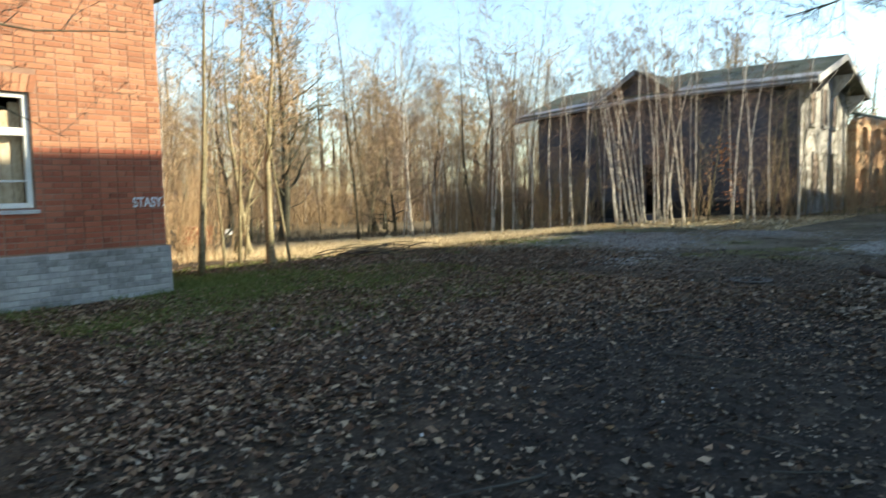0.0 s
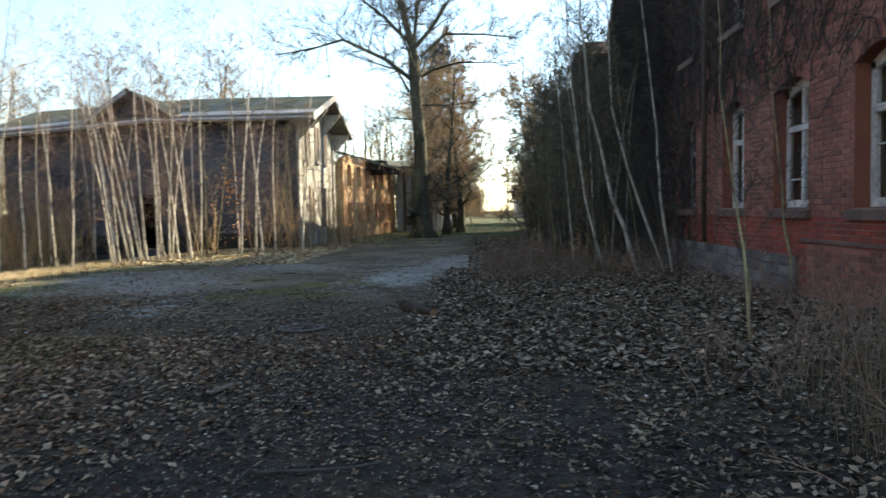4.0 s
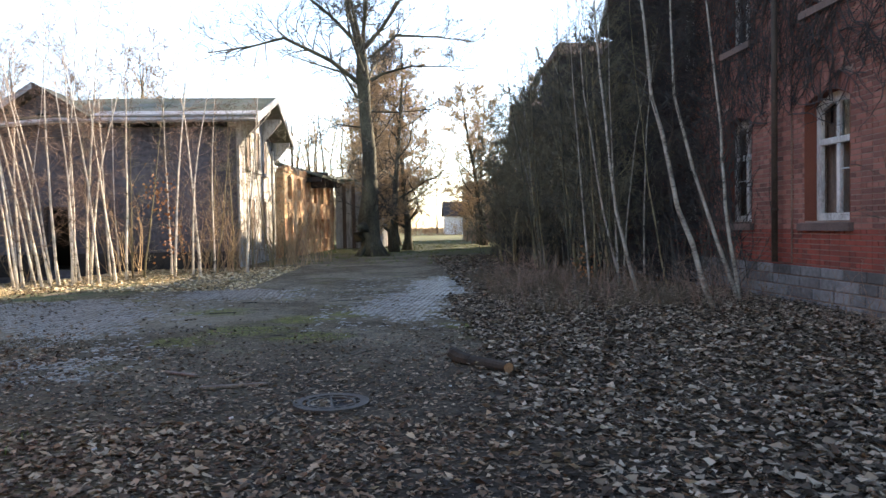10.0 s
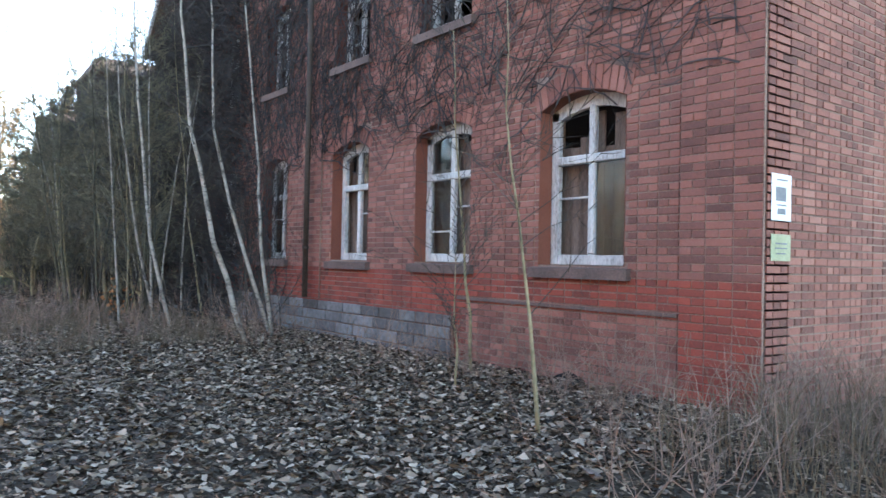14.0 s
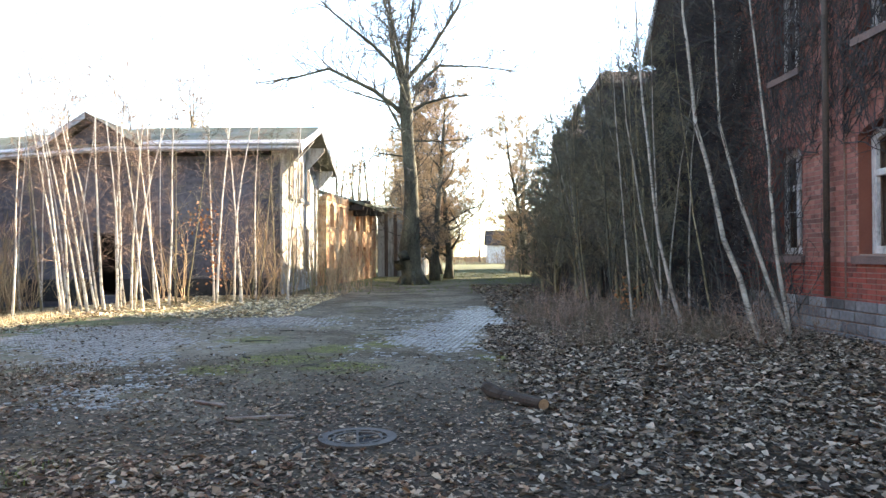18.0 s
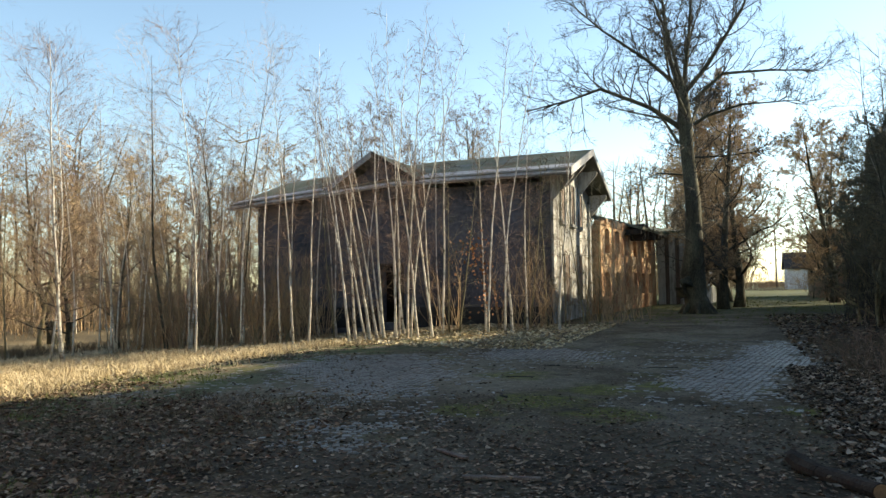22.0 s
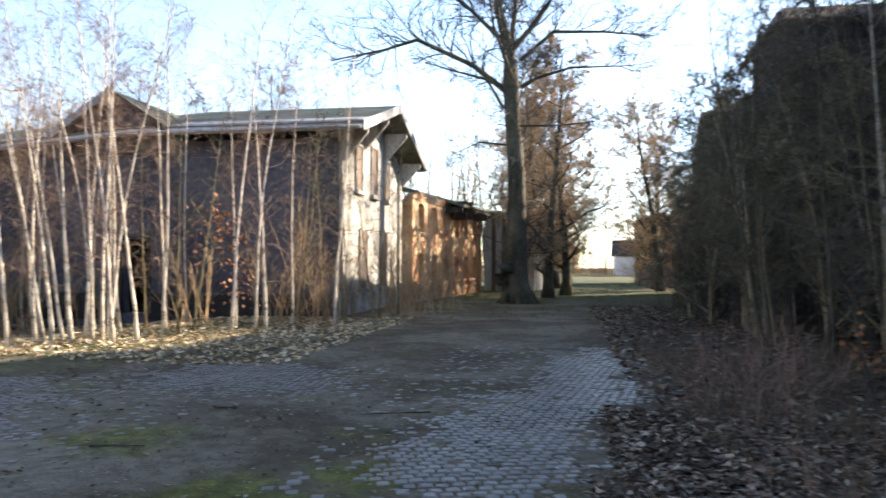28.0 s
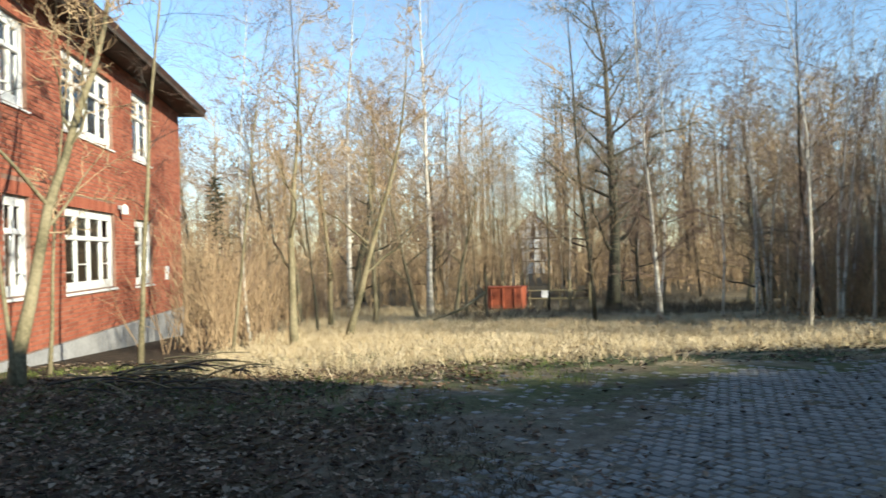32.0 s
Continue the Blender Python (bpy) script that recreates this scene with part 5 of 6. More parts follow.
def weed(seed, m):
    r = random.Random(seed)
    ob = root("weeds", m, "low leafless weeds and twigs in the litter", "weeds", "weeds by the wall")
    c = Build()
    for _ in range(16):
        q, d = line(r, (r.gauss(0, 0.3), r.gauss(0, 0.3), -0.05), Vector((r.gauss(0, 0.45), r.gauss(0, 0.45), 1)).normalized(), r.uniform(0.35, 1.1), 4, 0.16, 0.0)
        c.tube(q, [0.005, 0.0045, 0.004, 0.003, 0.001], 3, False)
        for _k in range(5):
            e, _d = line(r, q[2].lerp(q[4], r.random()), side_way(r, d, 0.7), r.uniform(0.08, 0.3), 2, 0.2, 0.0)
            c.tube(e, [0.0028, 0.002, 0.001], 3, False)
    c.make("stalk", TWIG, ob)
    return ob


WEEDS = [weed(480 + i, I4) for i in range(4)]
place(WEEDS, [(rng.uniform(4.2, 7.6), rng.uniform(-7, -2.8)) for _ in range(26)] + [(rng.uniform(5.2, 6.9), rng.uniform(-2.4, 8)) for _ in range(20)] + [(rng.uniform(2.6, 5), rng.uniform(5.5, 12)) for _ in range(14)], rng)
WALLBRUSH = [shrub(450 + i, TWIG_DARK, I4, "dark leafless shrub beside the brick wall", "shrubs by the wall") for i in range(3)]
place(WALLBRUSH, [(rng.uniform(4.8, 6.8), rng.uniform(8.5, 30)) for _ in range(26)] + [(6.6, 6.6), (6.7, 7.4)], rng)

# ---- tree by the yard house, its limbs hang into the view
tree("oak_tree", limb_tree(33, ([(0, 0, -0.2), (0, 0, 2), (0.1, 0, 4.5)], [0.2, 0.15, 0.1]), [([(0, 0, 2.2), (0.0, 0.7, 2.6), (0.1, 1.5, 2.5), (0.2, 2.3, 2.1)], 0.035, 3), ([(0, 0, 2.9), (0.1, 0.9, 3.3), (0.3, 2.0, 3.2), (0.5, 3.0, 3.3)], 0.04, 3), ([(0, 0, 3.4), (0, 0.9, 4.3), (0.1, 2.0, 4.9)], 0.04, 4), ([(0, 0, 3.2), (-0.9, -0.5, 4.2)], 0.05, 7)], [([(0.1, 0, 4.4), (0.2, 0.3, 6.5), (0.3, 0.5, 8.5)], 0.09, 7)], 0.003, 1.6, (0.2, 0.42)), BARK, TWIG_DARK, pose(-5.0, -9.9, 0), "bare young tree with drooping dark limbs by the house")
NEAR = [tree("young_tree", birch_parts(640 + i, 7.5 + i, 0.034 + 0.008 * i, 0.06, 0.25, 24, 5, 0.7, 2), YOUNG, TWIG_DARK, I4, "slim bare young tree near the brick house", "young trees by the houses") for i in range(3)]
place(NEAR, [(-8.4, -3.9), (-9.7, -3.1), (-11.9, -1.15), (-9.75, -0.85), (-12.9, -0.1), (-14.6, 1.2)], rng)

# ==== details of the buildings ====


def strip_part(parent, name, mat, *boxes, c=0.006):
    b = Build()
    for q in boxes:
        b.cbox(*q, c)
    return b.make(name, mat, parent)


u_of = lambda y: 15.5 - y
# stone plinth, pilasters, rainwater pipe
r = random.Random(5)
PL = Build().box(0.0, -0.055, -0.3, u_of(1.85), -0.012, 0.70).make("plinth", MORTAR, REAST)
shared_stone = {}
for row, (z0, z1) in enumerate(((-0.02, 0.2), (0.2, 0.38), (0.38, 0.55), (0.55, 0.72))):
    x = 0.2 * (row % 2)
    while x < u_of(1.9):
        w = r.choice((0.32, 0.42, 0.55))
        w = min(w, u_of(1.85) - x)
        key = (round(w, 2), row)
        if key not in shared_stone:
            q = Build().cbox(-w / 2 + 0.008, -0.022, z0 + 0.008, w / 2 - 0.008, 0.0, z1 - 0.008, 0.01)
            me = bpy.data.meshes.new("stone")
            me.from_pydata(q.v, [], q.f)
            me.materials.append(PLINTH_GREY)
            shared_stone[key] = me
        st = new("stone", shared_stone[key])
        st.parent = PL
        st.location = (x + w / 2, -0.056 - r.uniform(0, 0.01), 0)
        x += w
for a, b2 in ((RL - 0.85, RL), (u_of(6.35), u_of(5.65)), (0.0, 0.7)):
    zp = -0.3 if a > 14 else 0.73
    P = Build().box(a, -0.04, zp, b2, -0.016, 7.2).make("pilaster", MORTAR, REAST)
    for k in range(88):
        z = 0.02 + 0.08 * k
        n = max(2, round((b2 - a) / (0.14 if k % 2 else 0.26)))
        for j in range(n):
            s, e = a + (b2 - a) * j / n + 0.006, a + (b2 - a) * (j + 1) / n - 0.006
            if k < 75 and a > 5 and z > zp:
                me = bpy.data.meshes.get(f"pilaster_brick_{n}_{b2 - a:.2f}_{int(z < 1.25)}")
                if not me:
                    w = (b2 - a) / n / 2 - 0.006
                    q = Build().cbox(-w, -0.009, -0.034, w, 0.0, 0.034, 0.003)
                    me = bpy.data.meshes.new(f"pilaster_brick_{n}_{b2 - a:.2f}_{int(z < 1.25)}")
                    me.from_pydata(q.v, [], q.f)
                    me.materials.append(BRICK_RED if z < 1.25 else BRICK)
                ob = new("brick", me)
                ob.parent = P
                ob.location = ((s + e) / 2, -0.0405, z + 0.04)
pipe = Build().tube([(u_of(5.95), -0.16, 0.75), (u_of(5.95), -0.16, 7.1)], [0.05, 0.05], 10)
pipe.make("downpipe", TIMBER, REAST, "dark rusted rainwater pipe", smooth=True)
for z in (1.6, 3.4, 5.2):
    Build().tube([(u_of(5.95), -0.16, z), (u_of(5.95), -0.16, z + 0.05)], [0.062, 0.062], 10).make("pipe_bracket", TIMBER, REAST)
# ledge where the red base ends
Build().cbox(u_of(1.8), -0.035, 0.93, RL - 0.87, -0.012, 0.97, 0.004).make("string_course", SILL, REAST)
# near-black sheet painted for the air hole at the foot of the wall
Build().prism([(u_of(0.05), -0.02, -0.05), (u_of(-0.5), -0.02, -0.05), (u_of(-0.45), -0.02, 0.16), (u_of(-0.22), -0.02, 0.24), (u_of(0.02), -0.02, 0.14)], (0, 0.01, 0)).make("cellar_hole", DARK, REAST, "near-black sheet standing for a broken cellar opening")


def sheet(name, m, w, h, mat, bars, label):
    ob = root(name, m, label, "sign")
    Build().cbox(0, -0.006, 0, w, 0.0, h, 0.002).make("board", mat, ob)
    for u0, z0, u1, z1 in bars:
        Build().box(u0 * w, -0.0085, z0 * h, u1 * w, -0.0065, z1 * h).make("print", INK, ob)
    return ob


face = REAST.matrix_world @ pose(RL, 0.001, 0, 0, 0, 90)
sheet("wall_sign", face @ pose(0.06, -0.012, 1.86), 0.34, 0.42, WHITE, [(0.25, 0.86, 0.8, 0.89), (0.2, 0.42, 0.72, 0.72), (0.25, 0.32, 0.75, 0.35), (0.3, 0.14, 0.7, 0.26)], "weathered white paper notice on the brick corner")
sheet("wall_sign", face @ pose(0.06, -0.012, 1.5), 0.34, 0.24, GREENSIGN, [(0.2, 0.62, 0.8, 0.68), (0.2, 0.45, 0.8, 0.5), (0.25, 0.25, 0.75, 0.3)], "small pale green notice under the white one")

# painted word on the yard house
txt = bpy.data.curves.new("graffiti", "FONT")
txt.body, txt.size, txt.extrude, txt.offset = "STASY.", 0.2, 0.001, 0.004
gr = new("graffiti", txt)
txt.materials.append(WHITE)
gr.matrix_world = YARD.matrix_world @ pose(13.08, -0.03, 1.29, 90, 0, 0) @ Matrix.Diagonal((0.8, 1, 1, 1))
tagged(gr, "white sprayed word on the sunlit brick wall", "graffiti")

LAMP = new("wall_lamp")
LAMP.parent = MEAD
Build().cbox(6.22, -0.12, 2.62, 6.34, -0.014, 2.72, 0.01).make("bracket", PAINT, LAMP)
Build().tube([(6.28, -0.16, 2.5), (6.28, -0.16, 2.68), (6.28, -0.16, 2.74)], [0.09, 0.08, 0.03], 10).make("shade", BRIGHT, LAMP)
# yard plinth stones
pr = random.Random(8)
YP = [o for o in YARD.children if o.name.startswith("plinth")][0]
for row in range(9):
    z0, z1 = -0.03 + 0.08 * row, 0.05 + 0.08 * row
    x = 9.0 + 0.13 * (row % 2)
    while x < AL:
        w = min(0.26, AL + 0.04 - x)
        q = bpy.data.meshes.get(f"yard_stone_{row}_{w:.2f}")
        if not q:
            k = Build().cbox(-w / 2 + 0.005, -0.012, z0 + 0.005, w / 2 - 0.005, 0, z1 - 0.005, 0.006)
            q = bpy.data.meshes.new(f"yard_stone_{row}_{w:.2f}")
            q.from_pydata(k.v, [], k.f)
            q.materials.append(PLINTH)
        so = new("stone", q)
        so.parent = YP
        so.location = (x + w / 2, -0.052 - pr.uniform(0, 0.006), 0)
        x += w

# barn: gable openings, brackets, roof edges
for y0, y1, z0, z1 in ((1.7, 2.35, 3.9, 5.3), (3.6, 4.25, 3.9, 5.5), (5.4, 6.0, 3.9, 5.3), (2.2, 3.0, 0.75, 2.6), (4.9, 5.7, 0.75, 2.6)):
    w = new("window")
    w.parent = BARN
    Build().box(BW + 0.012, y0, z0, BW + 0.03, y1, z1).make("opening", BOARD, w)
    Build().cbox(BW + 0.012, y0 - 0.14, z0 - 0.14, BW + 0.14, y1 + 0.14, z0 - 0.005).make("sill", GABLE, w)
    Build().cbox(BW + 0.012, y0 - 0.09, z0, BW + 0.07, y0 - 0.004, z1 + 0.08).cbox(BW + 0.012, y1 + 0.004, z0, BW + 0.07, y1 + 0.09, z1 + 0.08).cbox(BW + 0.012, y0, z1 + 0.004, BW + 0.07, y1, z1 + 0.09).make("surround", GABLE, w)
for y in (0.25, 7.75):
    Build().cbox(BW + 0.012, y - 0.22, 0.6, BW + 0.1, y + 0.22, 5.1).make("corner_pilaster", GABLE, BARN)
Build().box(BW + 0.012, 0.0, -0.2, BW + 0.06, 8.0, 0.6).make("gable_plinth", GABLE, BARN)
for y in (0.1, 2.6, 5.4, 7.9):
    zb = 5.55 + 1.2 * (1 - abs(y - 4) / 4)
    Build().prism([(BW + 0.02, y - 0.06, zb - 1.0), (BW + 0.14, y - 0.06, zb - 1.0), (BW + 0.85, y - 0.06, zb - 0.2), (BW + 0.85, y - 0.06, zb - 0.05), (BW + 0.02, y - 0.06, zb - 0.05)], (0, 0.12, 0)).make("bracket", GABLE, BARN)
for i in range(14):
    x = 0.4 + i * 0.92
    Build().cbox(x - 0.06, -0.7, eave_at(x) - 0.14, x + 0.06, 0.0, eave_at(x) - 0.02).make("rafter_end", TIMBER, BARN)
for x0, x1 in ((-0.9, 6.6), (6.6, BW + 0.9)):
    gutter = Build().tube([(x0, -0.85, eave_at(x0) - 0.02), (x1, -0.85, eave_at(x1) - 0.02)], [0.06, 0.06], 8)
    gutter.make("gutter", FASCIA, BARN, smooth=True)
for x0, x1 in ((-0.9, 3.9), (7.9, BW + 0.9)):
    for k in range(3):
        ya, yb = -0.76 + 0.3 * k, -0.47 + 0.3 * k
        pa = [(x0, ya, eave_at(x0) + 0.305 * (ya + 0.75) + 0.15), (x1, ya, eave_at(x1) + 0.305 * (ya + 0.75) + 0.15), (x1, yb, eave_at(x1) + 0.305 * (yb + 0.75) + 0.15), (x0, yb, eave_at(x0) + 0.305 * (yb + 0.75) + 0.15)]
        Build().prism(pa, (0, 0, 0.02 + 0.008 * (3 - k))).make("roof_edge", FASCIA, BARN, "pale sheet strip along the eave")
# ruin: broken wall head and charred beams
rr = random.Random(3)
for i in range(30):
    u = rr.uniform(0, 7.0)
    Build().cbox(u, 0.0, 4.2, u + rr.uniform(0.2, 0.7), 0.38, 4.2 + rr.uniform(0.05, 0.45), 0.03).make("broken_masonry", RUIN, RUINB)
for i in range(8):
    u = 5.4 + i * 1.0
    Build().cbox(u, -0.8, 4.0 + rr.uniform(-0.3, 0.2), u + 0.12, 5.5, 4.4 + rr.uniform(-0.2, 0.3), 0.01).make("rafter", TIMBER, RUINB)
roof_slab(RUINB, [(5.2, -0.9, 4.25), (13.9, -0.7, 4.3), (13.9, 5, 6.0), (6.4, 5, 6.0)], 0.15, ROOF)
for i in range(9):
    Build().cbox(0.15 + i * 0.32, -0.04, 0, 0.4 + i * 0.32, -0.012, 4.4 - rr.uniform(0, 0.1)).make("board", (GABLE, BOARD)[i % 2], GREYW)


# ---- ivy
def ivy(name, m, L, dens, seed, n, top, label, heavy, sparse=99):
    r = random.Random(seed)
    b = Build()
    for _ in range(n):
        while True:
            u = r.uniform(0, L)
            if r.random() < dens(u):
                break
        z = r.uniform(3.1 if u > sparse else 0.1, top(u) - 0.6)
        a = r.gauss(math.pi / 2, 0.8)
        pts, off = [], -0.03
        k = r.randint(5, 9)
        hv = heavy(u)
        for i in range(k):
            pts.append((u, off, z))
            a += r.gauss(0, 0.45)
            s = r.uniform(0.12, 0.3)
            u, z = u + math.cos(a) * s, z + math.sin(a) * s
            off = -0.02 - r.random() ** 2 * hv
            if z > top(u) - 0.1 or z < 0 or u < 0.05 or u > L - 0.05:
                break
        if len(pts) > 2:
            r0 = r.choice((0.005, 0.007, 0.012))
            b.tube(pts, [r0 * (1 - 0.7 * i / (len(pts) - 1)) for i in range(len(pts))], 3, False)
    ob = b.make(name, IVY)
    ob.matrix_world = m
    return tagged(ob, label, "ivy", kind="stuff")


north_end = lambda u: min(RPEAK, REAVE + min(u, RL - u)) if 0 < u < RL else 5
ivy("ivy", REAST.matrix_world @ pose(0, -0.02, 0), RL, lambda u: 1.0 if u < 6.5 else max(0.12, 0.55 - 0.05 * (u - 6.5)), 1, 8600, north_end, "bare dark ivy stems spread over the brick wall", lambda u: 0.5 if u < 6.5 else 0.05, 8.2)
ivy("ivy", RANGE.matrix_world, 7.7, lambda u: 1.0 if u < 3 else 0.15, 2, 3600, lambda u: 7.5, "dense dark ivy stems over the cross wing", lambda u: 0.35)


# ==== ground cover ====


def leaves(name, n, box, keep, size, mat, seed, label, lift=0.0, curl=1.0):
    """Dry leaves: each folded along its rib, with lifted, curled ends."""
    g = np.random.default_rng(seed)
    v, f = [], []
    while len(f) < 4 * n:
        x, y = g.uniform(box[0], box[2]), g.uniform(box[1], box[3])
        if g.random() > keep(x, y):
            continue
        a, l = g.uniform(0, 6.283), size * g.uniform(0.5, 1.3)
        w = l * g.uniform(0.4, 0.75)
        z = gh(x, y) + 0.004 + lift * g.random()
        c, s = math.cos(a), math.sin(a)
        fold, roll = w * g.uniform(-0.2, 0.9) * curl, w * g.uniform(-0.7, 0.7) * curl
        ends = (l * g.uniform(-0.1, 0.75) * curl, l * g.uniform(-0.1, 0.75) * curl)
        k = len(v)
        base = max(0.0, -fold - abs(roll)) * 0.5
        for du, dv, dz in ((-l, 0, ends[0]), (-0.15 * l, 0, 0), (l, 0, ends[1]), (0.1 * l, -w, fold + roll), (0.1 * l, w, fold - roll)):
            v.append((x + c * du - s * dv, y + s * du + c * dv, max(z + base + dz, z - 0.003)))
        f += [(k, k + 3, k + 1), (k + 3, k + 2, k + 1), (k, k + 1, k + 4), (k + 1, k + 2, k + 4)]
    me = bpy.data.meshes.new(name)
    me.from_pydata(v, [], f)
    me.materials.append(mat)
    return tagged(new(name, me), label, "leaves", kind="stuff")


def patchy(x, y, s=0.9, o=0.0):
    return 0.5 + 0.9 * noise.noise(Vector((x * s, y * s, o)))


def litter(x, y):
    if x > 6.95 and y > -2.5:
        return 0
    side = x - 1.5 - 0.5 * noise.noise(Vector((0, y * 0.6, 3)))
    if y > -0.5 and side < 0:
        fade = max(0.0, 1 - (y + 0.5) / 5.5)
        return (0.06 + 0.7 * fade) * max(0.05, patchy(x, y, 1.3, 2))
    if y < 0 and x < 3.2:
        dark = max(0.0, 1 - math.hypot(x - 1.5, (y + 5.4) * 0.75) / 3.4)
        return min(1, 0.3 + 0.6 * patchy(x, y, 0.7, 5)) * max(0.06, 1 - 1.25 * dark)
    return 1


leaves("leaf_litter", 52000, (-6.6, -11.5, 7.0, 9), litter, 0.03, LEAF, 1, "thick litter of dry brown leaves in the yard", 0.015)
leaves("leaf_litter", 34000, (1.6, -2.6, 7.0, 9), litter, 0.037, DRYLEAF, 2, "thick litter of dry brown leaves in the yard", 0.05)
leaves("leaf_litter", 24000, (-6.5, -9.5, 2.5, -0.5), lambda x, y: litter(x, y) * min(1.0, max(0.12, (1.6 - x) / 2.5)), 0.034, REDLEAF, 3, "thick litter of dry brown leaves in the yard", 0.02)
leaves("leaf_litter", 6000, (2, 6, 6.9, 30), lambda x, y: 1, 0.06, LEAF, 4, "dry brown leaves under the thicket", 0.02)
leaves("leaf_litter", 9000, (-10, -3.5, -3.2, 4.6), lambda x, y: (0.35 + 0.65 * max(0, patchy(x, y, 0.8, 17))) * (0.15 if x > -7.4 and y > 3.4 else 1) if not (x < -6.7 and y < -5) else 0, 0.034, REDLEAF, 25, "brown leaves in the shaded grass", 0.015)
# leaf bits in the shade-darkened colour, over the yard's darker side
leaves("leaf_crumbs", 16000, (-0.5, -9.8, 5.6, -1.8), lambda x, y: 0.35 + 0.65 * max(0, patchy(x, y, 0.9, 51)), 0.022, SHADE_LEAF, 26, "leaf bits and chips trodden into the soil, coloured dark for shade", 0.01)
leaves("leaf_litter", 9000, (-14, -4, -4, 14), lambda x, y: (0.1 + 0.8 * max(0, patchy(x, y, 0.6, 7))) * (0.1 if x > -7.6 and y > 3.4 else 1) if not (x < -6.7 and y < -5) else 0, 0.04, LEAF, 5, "scattered dry leaves at the meadow's edge", 0.015)
leaves("leaf_litter", 8000, (-19, 11.5, -3, 21.5), lambda x, y: 0.8 if y > 12.2 - 0.35 * (x + 8) else 0.05, 0.06, STRAW, 6, "sunlit pale dry leaves at the feet of the birches", 0.02)
leaves("leaf_crumbs", 20000, (-6.3, -5.0, 2.8, 4.6), lambda x, y: (0.25 + 0.75 * max(0, patchy(x, y, 1.1, 81))) * min(1.0, max(0.15, (4.8 - y) / 4)), 0.024, REDLEAF, 34, "brown leaf bits trodden into the start of the lane", 0.006, 0.5)
# the same shade-darkened bits at the start of the lane
leaves("leaf_crumbs", 14000, (-3.5, -4.0, 3.4, 5.0), lambda x, y: 0.3 + 0.7 * max(0, patchy(x, y, 1.0, 83)), 0.02, SHADE_LEAF, 35, "leaf bits on the soil of the lane, coloured dark for shade", 0.006, 0.5)
leaves("leaf_crumbs", 24000, (-6.5, -7, 3.0, 11), lambda x, y: 0.25 + 0.75 * max(0, patchy(x, y, 1.4, 30)), 0.018, LEAF, 7, "small broken leaf bits on the worn lane", 0.004, 0.3)
leaves("leaf_crumbs", 7000, (-6, 8, 3.5, 24), lambda x, y: 0.3 + 0.7 * max(0, patchy(x, y, 0.9, 31)), 0.028, LEAF, 9, "scattered leaf bits along the lane", 0.005, 0.4)
leaves("leaf_litter", 11000, (1.2, -2.8, 7.0, 9), litter, 0.042, DRYLEAF, 8, "curled pale dry leaves lying on the litter", 0.06)


def blades(name, n, box, keep, height, width, mat, seed, label, lean=0.4, clump=4):
    g = np.random.default_rng(seed)
    v, f = [], []
    while len(f) < 2 * n:
        x, y = g.uniform(box[0], box[2]), g.uniform(box[1], box[3])
        if g.random() > keep(x, y):
            continue
        for _ in range(clump):
            px, py = x + g.normal(0, 0.05), y + g.normal(0, 0.05)
            z = gh(px, py) - 0.01
            a, h = g.uniform(0, 6.283), height * g.uniform(0.4, 1.2)
            dx, dy = g.normal(0, lean) * h, g.normal(0, lean) * h
            wx, wy = math.cos(a) * width, math.sin(a) * width
            k = len(v)
            v += [(px - wx, py - wy, z), (px + wx, py + wy, z), (px + dx * 0.4 + wx * 0.7, py + dy * 0.4 + wy * 0.7, z + h * 0.6), (px + dx * 0.4 - wx * 0.7, py + dy * 0.4 - wy * 0.7, z + h * 0.6), (px + dx, py + dy, z + h * (0.95 - 0.3 * min(1, abs(dx / h) + abs(dy / h))))]
            f += [(k, k + 1, k + 2, k + 3), (k + 3, k + 2, k + 4)]
    me = bpy.data.meshes.new(name)
    me.from_pydata(v, [], f)
    me.materials.append(mat)
    return tagged(new(name, me), label, "grass", kind="stuff")


meadow = lambda x, y: (0.2 + 0.8 * max(0, patchy(x, y, 0.4, 4))) * (1 if x < -9 + noise.noise(Vector((0, y * 0.7, 1))) else 0.05) * min(1, max(0, (y - 0.8 + noise.noise(Vector((x * 0.6, 3, 1)))) / 1.2))
blades("dry_grass", 46000, (-40, -2, -8, 13), meadow, 0.3, 0.0045, STRAW, 11, "sunlit straw-coloured dry meadow grass", 0.95, 7)
blades("dead_grass", 12000, (-44, 8, -24, 24), lambda x, y: 0.3 + max(0, patchy(x, y, 0.3, 41)), 0.5, 0.006, DEADGRASS, 22, "tall brown dead weeds under the trees", 0.4, 7)
blades("dry_grass", 16000, (-18, 0.5, -8, 11), meadow, 0.2, 0.004, STRAW, 21, "low matted straw at the meadow's edge", 1.1, 7)
blades("dry_grass", 9000, (-34, 9, -9, 16), lambda x, y: 0.2 + 0.7 * max(0, patchy(x, y, 0.7, 71)), 0.15, 0.004, STRAW, 12, "straw-coloured grass at the wood's edge", 1.0, 6)
blades("dead_grass", 9000, (-34, 8, -6, 17), lambda x, y: 0.2 + 0.7 * max(0, patchy(x, y, 0.7, 73)), 0.16, 0.004, DEADGRASS, 33, "brown dead grass at the wood's edge", 0.9, 6)
blades("green_grass", 8000, (-13, -5, -6.9, 6), lambda x, y: max(0, patchy(x, y, 0.7, 9)) if not (x < -6.5 and y < -5.0) else 0, 0.1, 0.004, GRASS, 13, "short green grass by the houses and the meadow edge", 0.5, 5)
